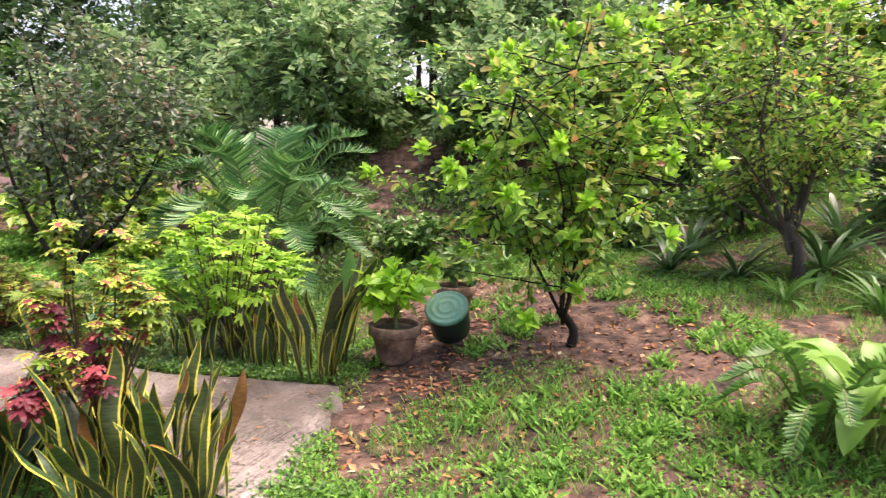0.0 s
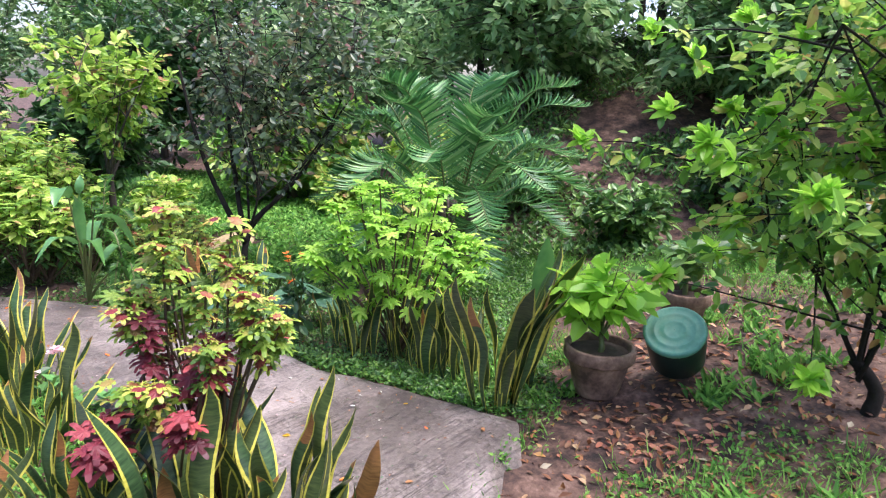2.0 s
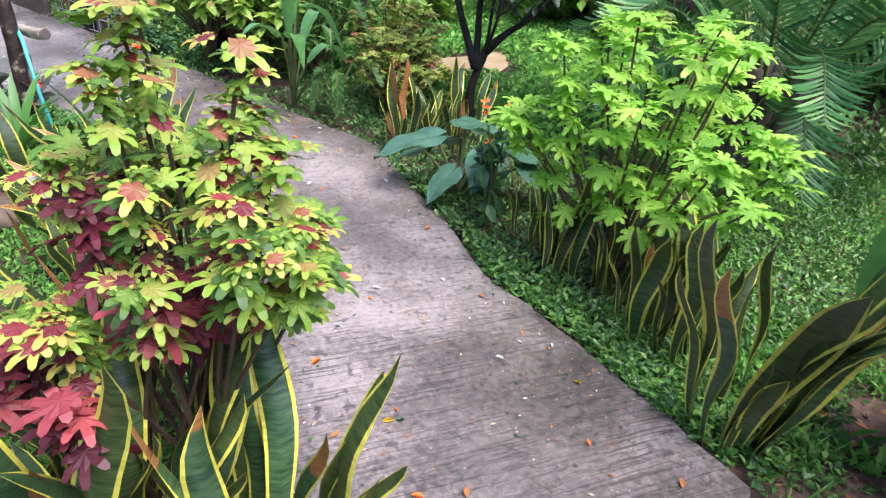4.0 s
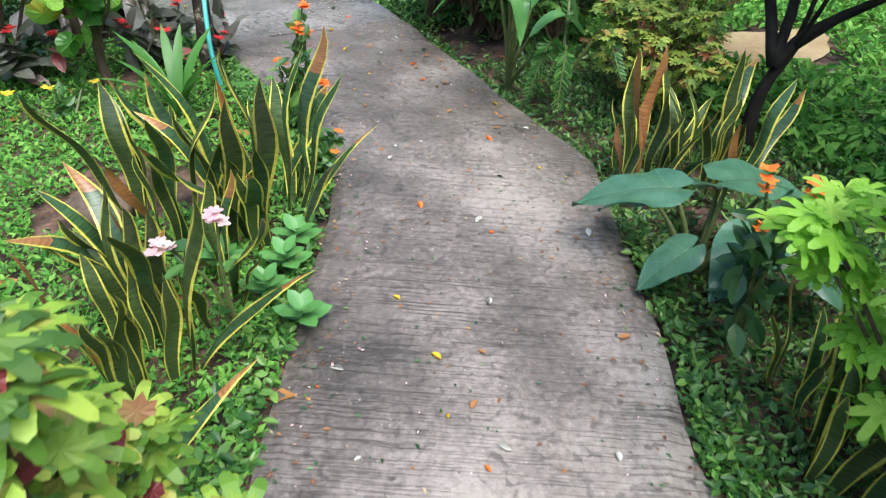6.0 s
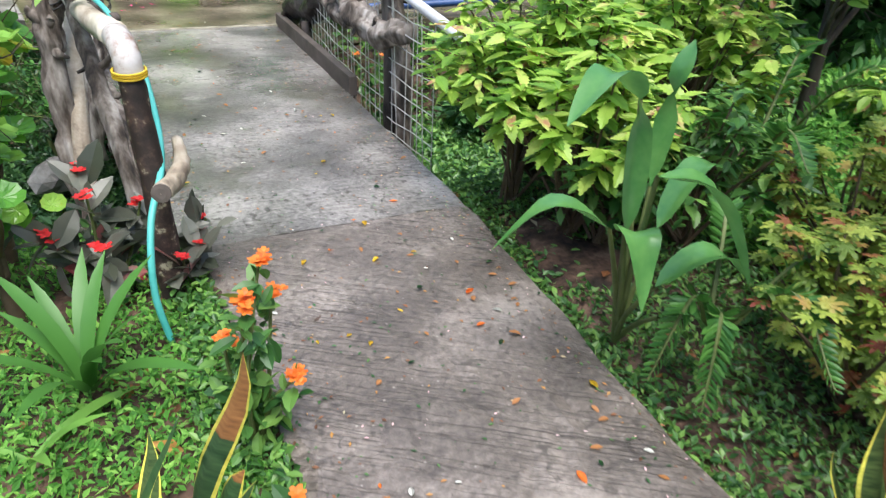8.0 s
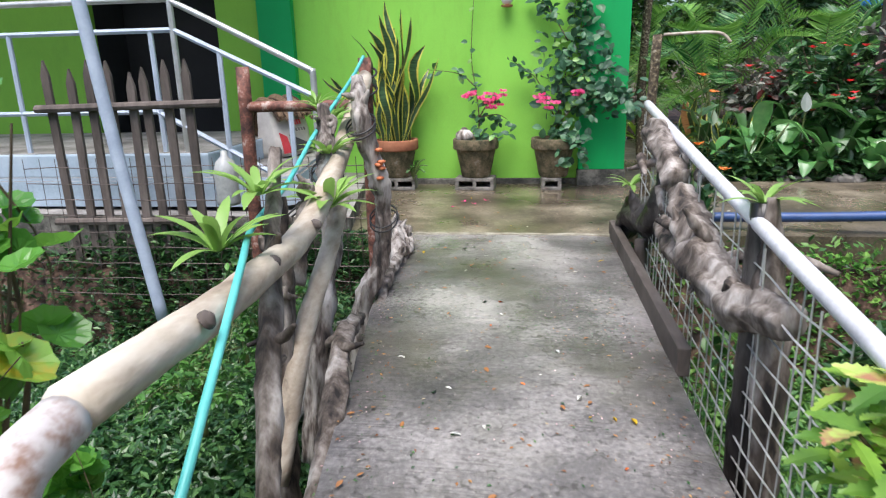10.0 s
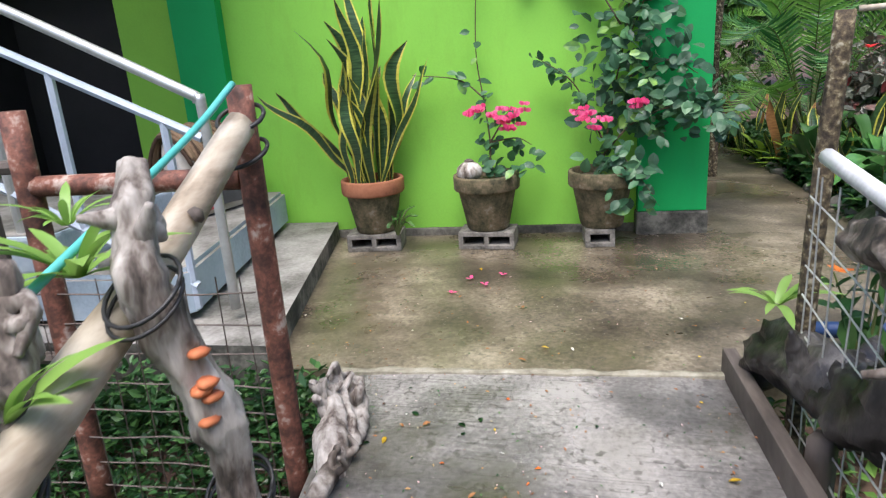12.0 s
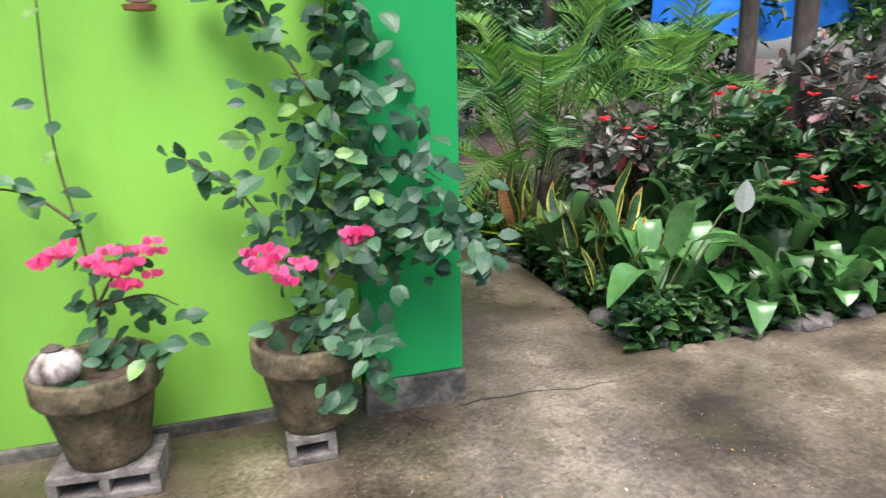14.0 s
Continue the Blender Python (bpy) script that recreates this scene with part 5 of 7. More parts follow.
bar("fence_post", "dark weathered wooden post in the wire fence", "post", [(4.13, 6.95, -0.4), (4.12, 6.92, 0.2), (4.12, 6.95, 0.64)], [0.045, 0.042, 0.034], M_DRIFTDARK, 10, 0.1)
for pts, r in [([(4.08, 9.05, 0.02), (4.12, 8.95, 0.16), (4.16, 8.7, 0.20), (4.16, 8.5, 0.2)], [0.05, 0.11, 0.12, 0.07]), ([(4.16, 8.62, 0.2), (4.17, 8.35, 0.3), (4.16, 8.25, 0.5), (4.16, 8.4, 0.66), (4.16, 8.55, 0.68)], [0.1, 0.13, 0.07, 0.075, 0.05]),
               ([(4.10, 8.5, 0.66), (4.07, 8.25, 0.71), (4.06, 7.95, 0.66), (4.06, 7.72, 0.56)], [0.045, 0.06, 0.065, 0.06]), ([(4.06, 7.60, 0.55), (4.05, 7.40, 0.47), (4.05, 7.2, 0.40), (4.07, 6.95, 0.36), (4.11, 6.66, 0.42)], [0.055, 0.07, 0.085, 0.075, 0.05]), ([(4.04, 7.72, 0.40), (4.03, 7.55, 0.38), (4.04, 7.35, 0.36), (4.06, 7.15, 0.36)], [0.055, 0.06, 0.055, 0.04]), ([(4.16, 6.86, -0.3), (4.15, 6.86, 0.2), (4.14, 6.9, 0.45), (4.13, 6.92, 0.66)], [0.05, 0.05, 0.045, 0.018])]:
    t = thing("driftwood", "dark gnarled driftwood root on the wire fence" if pts[0][1] > 8.4 else "grey gnarled driftwood on the wire fence", "driftwood", pts[0], group="driftwood on the fence")
    q = np.array(pts) - np.array(pts[0])
    part("root", gnarl(Soup(), q, np.array(r) * 0.85, 24, 0, 0.34, pts[0][1]), M_DRIFTDARK if pts[0][1] > 8.55 else M_DRIFTBROWN, t, smooth=True)
    for k in range(3):
        base = q[len(q) // 2] + rng.normal(0, 0.05, 3)
        dd = rand_dirs(1, 0.2)[0] * 0.14
        part("knot", gnarl(Soup(), [base, base + dd * 0.5, base + dd], [r[1] * 0.35, r[1] * 0.28, 0.006], 12, 0, 0.4, k * 3.3), M_DRIFTDARK if pts[0][1] > 8.55 else M_DRIFTBROWN, t, smooth=True)
t = thing("kerb_board", "dark weathered timber kerb board on the bridge edge", "board", (4.015, 7.24, 0))
s = Soup()
box(s, -0.015, 0, -0.02, 0.03, 1.9, 0.085, 0, 0.006)
part("board", s, M_WOOD, t)
bar("kerb_stake", "short square timber stake behind the kerb board", "post", [(4.1, 8.55, -0.35), (4.1, 8.55, 0.12)], 0.04, M_WOOD, 4)

# porch railing
t = thing("stair_railing", "galvanised pipe handrail with pale blue bars on the porch", "railing", (2.12, 9.36, 0.15))
s = Soup()
tube(s, bend([(0, 0, 0.0), (0, 0, 0.80), (-0.02, 0, 0.86), (-0.10, 0, 0.91), (-0.9, 0, 1.31), (-1.0, 0, 1.33), (-3.2, 0, 1.33)], 6), 0.021, 10)
part("handrail", s, M_PIPE, t, smooth=True)
for pts in ([(-0.02, 0, 0.71), (-0.92, 0, 1.14), (-3.2, 0, 1.14)], [(-0.15, 0, 0.10), (-1.1, 0, 0.62), (-3.2, 0, 0.62)]):
    s = Soup()
    for a, b in zip(pts, pts[1:]):
        tube(s, [a, b], 0.019, 6)
    part("bar", s, M_BLUERAIL, t)
for dx, z1 in ((-0.17, 0.78), (-0.62, 1.0), (-1.08, 1.14), (-2.1, 1.14)):
    s = Soup()
    tube(s, [(dx, 0, 0.0), (dx, 0, z1)], 0.018, 6)
    part("post", s, M_BLUERAIL, t)
s = Soup()
tube(s, [(-0.92, 0, 0.18), (-0.92, 0, 1.32)], 0.021, 8)
part("post", s, M_PIPE, t)

# picket fence in front of the porch
t = thing("picket_fence", "old dark brown pointed wooden picket fence", "fence", (0.55, 8.98, -0.2))
for i in range(8):
    s = Soup()
    x, h = i * 0.128, 1.26 + rng.uniform(-0.05, 0.06)
    w, a = 0.026, rng.normal(0, 0.015)
    v = [(x - w, -0.01, 0), (x + w, -0.01, 0), (x + w + a, -0.01, h - 0.09), (x + a, -0.01, h), (x - w + a, -0.01, h - 0.09)]
    s.add(v + [(p[0], 0.012, p[2]) for p in v], [(0, 1, 2, 3, 4), (9, 8, 7, 6, 5)] + [(j, j + 5, (j + 1) % 5 + 5, (j + 1) % 5) for j in range(5)])
    part("picket", s, M_WOOD, t)
for z in (0.3, 1.02):
    s = Soup()
    tube(s, [(-0.1, -0.03, z), (1.12, -0.03, z + 0.02)], 0.025, 8, 0, 0.08)
    part("rail", s, M_WOOD, t)
bar("pole", "leaning pale blue-white painted pole", "pole", [(1.38, 8.5, -0.4), (1.25, 8.5, 0.6), (1.12, 8.5, 1.9)], 0.036, M_BLUERAIL)
t = thing("bottle", "cloudy upturned plastic bottle hanging from a rail", "bottle", (1.84, 8.56, 0.30))
s = Soup()
lathe(s, [(0.001, 0), (0.06, 0.0), (0.066, 0.02), (0.062, 0.1), (0.066, 0.18), (0.05, 0.24), (0.018, 0.27), (0.016, 0.30), (0.001, 0.30)], sides=16)
part("body", s, M_CLOUDY, t, smooth=True)

# cement bag with a mat over it, on the porch
BAG = pose(1.49, 10.45, 0.333, -6, 0, 74) @ Matrix.Scale(1.32, 4)
t = thing("cement_bag", "half-full white cement bag leaning on the porch step", "bag")
t.matrix_basis = BAG
bm = bmesh.new()
bmesh.ops.create_cube(bm, size=1, matrix=Matrix.Diagonal((0.36, 0.2, 0.34, 1)) @ Matrix.Translation((0, 0, 0.5)))
bmesh.ops.subdivide_edges(bm, edges=bm.edges[:], cuts=7, use_grid_fill=True)
for v in bm.verts:
    k = v.co.z / 0.34
    round_off = 1 - 0.28 * abs(v.co.x / 0.18) ** 3
    v.co.y *= (1.12 - 0.62 * k**2) * round_off * (1 + 0.22 * noise.noise(v.co * 7))
    v.co.x *= 1 + 0.10 * noise.noise(v.co * 6 + Vector((3, 1, 2))) - 0.08 * k
    v.co.z *= 1 - 0.10 * abs(v.co.x / 0.18) ** 2
sack = part("sack", put_bm(Soup(), bm), M_BAG, t, smooth=True)


def bag_face(x, z):
    """The front skin of the sack at a place across and up it."""
    k = z / 0.34
    return -0.1 * (1.12 - 0.62 * k**2) * (1 - 0.28 * abs(x / 0.18) ** 3) * 1.14 - 0.004


def bag_print(name, corners, mat, label=""):
    a, b, c, d = (np.array(q) for q in corners)
    s = Soup()
    g = [(a * (1 - u) + b * u) * (1 - w) + (d * (1 - u) + c * u) * w for w in np.linspace(0, 1, 5) for u in np.linspace(0, 1, 7)]
    s.add([(q[0], bag_face(q[0], q[1]), q[1]) for q in g], [(7 * i + k, 7 * i + k + 1, 7 * i + k + 8, 7 * i + k + 7) for i in range(4) for k in range(6)])
    part(name, s, mat, t, label)


bag_print("print", [(-0.10, 0.03), (0.12, 0.02), (0.09, 0.055), (-0.10, 0.13)], M_BAGDARK, "dark grey printed band")
bag_print("print", [(-0.165, 0.02), (-0.11, 0.02), (-0.12, 0.12), (-0.168, 0.15)], M_RED, "red printed panel")
for k in range(4):
    bag_print("print_bar", [(-0.05 + 0.026 * k, 0.185), (-0.032 + 0.026 * k, 0.185), (-0.032 + 0.026 * k, 0.215), (-0.05 + 0.026 * k, 0.215)], M_RED)
for k in range(5):
    bag_print("print_bar", [(-0.06 + 0.028 * k, 0.145), (-0.040 + 0.028 * k, 0.145), (-0.040 + 0.028 * k, 0.165), (-0.06 + 0.028 * k, 0.165)], M_STONE)
t = thing("door_mat", "brown striped woven mat folded over the cement bag", "mat")
t.matrix_basis = BAG
for k in range(25):
    x = -0.185 + 0.0145 * k
    dz = 0.012 * math.sin(k * 0.7) - 0.02 * (x / 0.18) ** 2
    line = bend([(x * 0.98, 0.135, 0.16 + dz), (x, 0.10, 0.28 + dz), (x, 0.02, 0.365 + dz), (x, -0.075, 0.325 + dz), (x * 1.02 + 0.006, -0.125, 0.235 + dz + 0.012 * math.sin(k * 2.1))], 5)
    part("cord", tube(Soup(), line, 0.0085, 6, 0, 0.08), M_BROOM if k % 4 else M_MATDARK, t, smooth=True)

# hanging ornament
t = thing("hanging_bird", "small white and red hanging bird ornament on the wall", "ornament", (3.32, 10.9, 1.50))
s = Soup()
lathe(s, [(0.001, 0), (0.035, 0.01), (0.05, 0.04), (0.04, 0.09), (0.012, 0.12), (0.001, 0.125)], sides=14)
part("body", s, M_WHITE, t, smooth=True)
s = Soup()
lathe(s, [(0.001, -0.02), (0.045, -0.015), (0.05, 0.0), (0.001, 0.006)], sides=14)
part("base", s, M_TERRA, t)
s = Soup()
tube(s, [(0, 0, 0.12), (0, 0.0, 1.4)], 0.002, 4)
part("string", s, M_WIRE, t)

# ---- garden by the path ----
for a in [(1.90, 3.02, 16, 0.56), (1.86, 3.26, 16, 0.56), (2.12, 3.16, 19, 0.50), (2.06, 3.40, 18, 0.50), (1.96, 3.72, 18, 0.50), (1.85, 3.98, 12, 0.46), (2.2, 3.75, 12, 0.46), (2.42, 4.12, 20, 0.46), (2.58, 4.30, 12, 0.42), (2.84, 4.52, 24, 0.50), (2.62, 4.62, 12, 0.46),
          (3.07, 2.55, 14, 0.62), (3.22, 2.48, 8, 0.68), (3.31, 2.72, 10, 0.48), (3.37, 2.86, 10, 0.47), (3.43, 3.02, 10, 0.44), (3.49, 3.20, 9, 0.42), (3.58, 3.36, 7, 0.36), (3.98, 4.20, 16, 0.42), (4.18, 4.08, 14, 0.42)]:
    row = a[0] > 3.0 and a[1] < 4
    snake_plant(*a, 0.085 if row else 0.13, wide=0.9 if row else 0.84, kinds=[SNAKE[k] for k in (0, 1, 3, 6, 0, 7, 1)] if row else None, tilt=12 if row else 22)
coleus("coleus", "red and yellow-green coleus on tall stems beside the path", 2.20, 3.39, 0.93, 0.24, 0.064, [L_COLYEL, L_COLYELRED], 28, 9, low=0.84, levels=(1.0, 0.95, 0.9))
coleus("coleus", "dark red coleus leaves among the snake plants", 2.08, 3.44, 0.68, 0.22, 0.085, [L_COLRED, L_COLRED], 8, 5, low=0.86, levels=(1.0, 0.93))
coleus("coleus", "lime green coleus bush behind the snake plants", 3.55, 3.05, 0.90, 0.42, 0.085, [L_COLLIME, L_COLLIME], 36, 8, low=0.45)
coleus("coleus", "olive coleus bush with red-brown leaf centres", 4.36, 4.58, 0.42, 0.30, 0.05, [L_COLOLIVE, L_COLOLIVE], 40, 10)
coleus("coleus", "olive coleus bush with red-brown leaf centres", 4.84, 4.95, 0.46, 0.32, 0.05, [L_COLOLIVE, L_COLOLIVE], 34, 10)
for x, y, h, r, n in ((4.28, 5.42, 0.40, 0.26, 22), (4.52, 5.30, 0.50, 0.30, 24)):
    coleus("coleus", "dark green toothed-leaf bush with bare brown stems", x, y, h, r, 0.065, [L_MID, L_MID], n, 8, template=T_TOOTH, levels=(1.0, 0.9, 0.75), low=0.55)
for x, y, h, r, n in ((4.42, 5.92, 0.76, 0.44, 60), (4.28, 5.52, 0.66, 0.32, 28), (4.22, 5.78, 0.64, 0.24, 18), (4.95, 5.85, 0.78, 0.45, 44), (5.1, 6.35, 0.85, 0.45, 40), (5.6, 6.5, 0.95, 0.45, 36)):
    coleus("coleus", "large yellow-green toothed-leaf bush beside the bridge", x - 0.06, y, h, r, 0.09, [L_LIMELEAF, L_LIMELEAF], int(n * 1.15), 8, template=T_TOOTH, droop=0.02, levels=(1.0, 0.93, 0.87), low=0.8)

# trees
shrub("citrus_tree", "small citrus tree with glossy light green leaves", 2.88, 1.19, 0.15, 0.22, (0.05, 0.22, 1.16), (0.85, 0.95, 1.0), 4600, 0.062, T_OVAL, L_CITRUS, M_DARKBARK, limbs=7, twigs=15, young=210, r0=0.024, fork=0.5, thin=0.42, lift=0.12)
shrub("citrus_tree", "broad citrus shrub with speckled light green leaves", 3.45, -0.72, 0.33, 0.45, (0.2, 0.2, 1.25), (1.15, 1.2, 1.0), 5600, 0.056, T_OVAL, L_CITRUS, limbs=10, twigs=12, young=40, r0=0.04, fork=0.6)
shrub("small_tree", "dark slender tree with dull burgundy-green leaves", 4.54, 4.20, -0.03, 0.36, (0.30, 0.10, 1.62), (1.2, 1.15, 0.78), 4200, 0.062, T_OVAL, L_BURG, M_DARKBARK, limbs=3, twigs=20, r0=0.022, fork=0.12, thin=0.45)
tree = bpy.data.objects["small_tree"]
for pts in ([(0.05, 0.11, 0.39), (0.06, 0.24, 0.67), (0.05, 0.35, 1.01), (0.03, 0.42, 1.4)], [(0.10, 0.0, 0.42), (0.28, -0.14, 0.58), (0.40, -0.3, 0.80), (0.51, -0.53, 1.2)],
            [(0.08, 0.08, 0.5), (0.16, 0.16, 0.94), (0.19, 0.19, 1.34), (0.17, 0.25, 1.8)]):
    line = bend([(0.01, 0.03, 0.30), *[q for q in pts if q[2] > 0.4]], 7)
    part("limb", tube(Soup(), line, np.linspace(0.021, 0.007, len(line)), 8, 0, 0.12), M_DARKBARK, tree, smooth=True)
palm("areca_palm", "bushy areca palm with arching feather fronds", 5.1, 2.92, 0.0, 36, 1.12, 0.5, trunks=12, leaflet=0.24)

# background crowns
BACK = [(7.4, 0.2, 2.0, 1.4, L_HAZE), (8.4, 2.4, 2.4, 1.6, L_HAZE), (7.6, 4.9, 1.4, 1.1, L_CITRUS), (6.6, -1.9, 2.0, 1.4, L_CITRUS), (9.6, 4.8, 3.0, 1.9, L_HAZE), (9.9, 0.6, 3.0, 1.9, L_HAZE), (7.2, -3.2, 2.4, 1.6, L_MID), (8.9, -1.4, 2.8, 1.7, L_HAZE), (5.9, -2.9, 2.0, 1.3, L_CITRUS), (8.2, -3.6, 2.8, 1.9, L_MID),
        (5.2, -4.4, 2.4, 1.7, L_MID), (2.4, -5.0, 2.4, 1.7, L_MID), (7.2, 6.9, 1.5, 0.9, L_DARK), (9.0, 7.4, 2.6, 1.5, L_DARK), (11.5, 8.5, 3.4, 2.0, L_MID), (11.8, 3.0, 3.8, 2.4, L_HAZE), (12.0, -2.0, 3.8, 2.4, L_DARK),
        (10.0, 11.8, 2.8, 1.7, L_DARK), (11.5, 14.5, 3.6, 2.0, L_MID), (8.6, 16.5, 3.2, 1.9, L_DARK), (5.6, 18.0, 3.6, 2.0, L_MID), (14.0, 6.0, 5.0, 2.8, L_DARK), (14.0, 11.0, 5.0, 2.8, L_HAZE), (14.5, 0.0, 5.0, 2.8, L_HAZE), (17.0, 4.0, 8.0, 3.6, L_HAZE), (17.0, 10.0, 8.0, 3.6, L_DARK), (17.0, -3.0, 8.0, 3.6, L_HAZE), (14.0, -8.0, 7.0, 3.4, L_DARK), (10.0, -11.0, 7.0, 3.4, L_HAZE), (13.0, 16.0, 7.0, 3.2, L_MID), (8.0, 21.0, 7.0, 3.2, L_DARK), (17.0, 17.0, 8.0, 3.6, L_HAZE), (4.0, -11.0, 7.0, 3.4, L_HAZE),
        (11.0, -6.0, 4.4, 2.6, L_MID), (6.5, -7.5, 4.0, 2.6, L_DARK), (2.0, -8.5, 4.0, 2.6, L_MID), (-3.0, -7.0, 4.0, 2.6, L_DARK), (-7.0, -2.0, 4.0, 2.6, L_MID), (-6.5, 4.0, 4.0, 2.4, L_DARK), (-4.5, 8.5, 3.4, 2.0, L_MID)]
# trees with L_HAZE carry the painted haze in their leaf colour
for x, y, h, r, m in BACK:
    tone = "deep green" if m is L_DARK else "mid green" if m is L_MID else "haze-paled green" if m is L_HAZE else "light green"
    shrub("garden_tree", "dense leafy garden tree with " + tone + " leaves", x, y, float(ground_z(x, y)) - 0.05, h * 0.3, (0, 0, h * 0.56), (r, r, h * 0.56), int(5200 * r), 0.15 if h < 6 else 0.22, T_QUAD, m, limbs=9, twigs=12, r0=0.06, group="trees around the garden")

# pots and drum in the garden
gz = float(ground_z(3.18, 2.13))
pot("flower_pot", "brown clay pot with a bright green leafy plant", 3.19, 2.12, gz, 0.15, 0.22, M_POTBROWN)
shrub("pot_plant", "bright green broad-leaved plant growing in the pot", 3.19, 2.12, gz + 0.18, 0.08, (0, 0, 0.26), (0.23, 0.23, 0.22), 190, 0.12, T_OVAL, L_YOUNG, M_STEM, limbs=7, twigs=3, category="plant", r0=0.012)
gz = float(ground_z(3.8, 1.62))
pot("flower_pot", "brown clay pot behind the drum", 3.8, 1.62, gz, 0.13, 0.22, M_POTBROWN)
shrub("pot_plant", "low leafy plant in the clay pot", 3.8, 1.62, gz + 0.2, 0.08, (0, 0, 0.2), (0.25, 0.25, 0.18), 120, 0.09, T_OVAL, L_MID, M_STEM, limbs=6, twigs=4, category="plant", r0=0.012)
t = thing("plastic_drum", "dark green drum tipped on its side with faded lid", "drum")
t.matrix_basis = pose(3.27, 1.77, float(ground_z(3.27, 1.77)) + 0.075, 0, -36, -28)
s = Soup()
lathe(s, [(0.001, 0), (0.105, 0.0), (0.115, 0.02), (0.122, 0.14), (0.12, 0.19)], sides=32)
part("body", s, M_DRUM, t, smooth=True)
s = Soup()
lathe(s, [(0.124, 0.185), (0.128, 0.205), (0.12, 0.214), (0.112, 0.210), (0.09, 0.208), (0.085, 0.213), (0.078, 0.208), (0.05, 0.208), (0.045, 0.213), (0.038, 0.209), (0.001, 0.21)], sides=32)
part("lid", s, M_LID, t, "faded turquoise lid with ring ridges", True)

# ---- more plants ----
def broad_leaf(s, stalk, base, tip, width, arch=0.08, n=9, ripple=0.0):
    """A long blade: stalk from the ground, then a folded leaf that arches to its tip."""
    stalk, base, tip = (np.array(p, float) for p in (stalk, base, tip))
    tube(s, bend([stalk, (stalk + base) / 2 + rng.normal(0, 0.01, 3), base], 4), np.linspace(0.009, 0.005, 9), 6, 1, 0, False)
    line = bend([base, (base + tip) / 2 + (0, 0, arch), tip], n // 2 + 1)
    tang = unit(np.gradient(line, axis=0))
    side = unit(np.cross(tang, [0.15, 0.1, 1.0]))
    nrm = np.cross(side, tang)
    k = len(line)
    v, f = [], []
    for i in range(k):
        u = i / (k - 1)
        w = width / 2 * (math.sin(math.pi * u**0.75) ** 0.8 + 0.02) * (1 + ripple * math.sin(14 * u))
        for c in (-1, -0.55, 0, 0.55, 1):
            v.append(line[i] + side[i] * w * c + nrm[i] * (0.28 * w * abs(c) + 0.03 * w * math.sin(20 * u + 3 * c)))
    for i in range(k - 1):
        for j in range(4):
            a = 5 * i + j
            f.append((a, a + 5, a + 6, a + 1))
    return s.add(v, f, 0)


def broad_plant(name, label, x, y, z, leaves, mat, arch=0.08, category="plant"):
    t = thing(name, label, category, (x, y, z))
    for stalk, base, tip, w in leaves:
        part("leaf", broad_leaf(Soup(), stalk, base, tip, w, arch), [mat, M_STEM], t, smooth=True)
    return t


def random_broad(n, length, height, width, lean=0.5):
    out = []
    for i in range(n):
        a = i * 2.4 + rng.uniform(-0.4, 0.4)
        d = np.array([math.cos(a), math.sin(a), 0])
        h = height * rng.uniform(0.35, 1.0)
        b = d * 0.08 + (0, 0, h * 0.6)
        out.append(((0.02 * d[0], 0.02 * d[1], 0), b, b + d * length * lean * rng.uniform(0.8, 1.2) + (0, 0, length * rng.uniform(-0.15, 0.55)), width * rng.uniform(0.8, 1.15)))
    return out


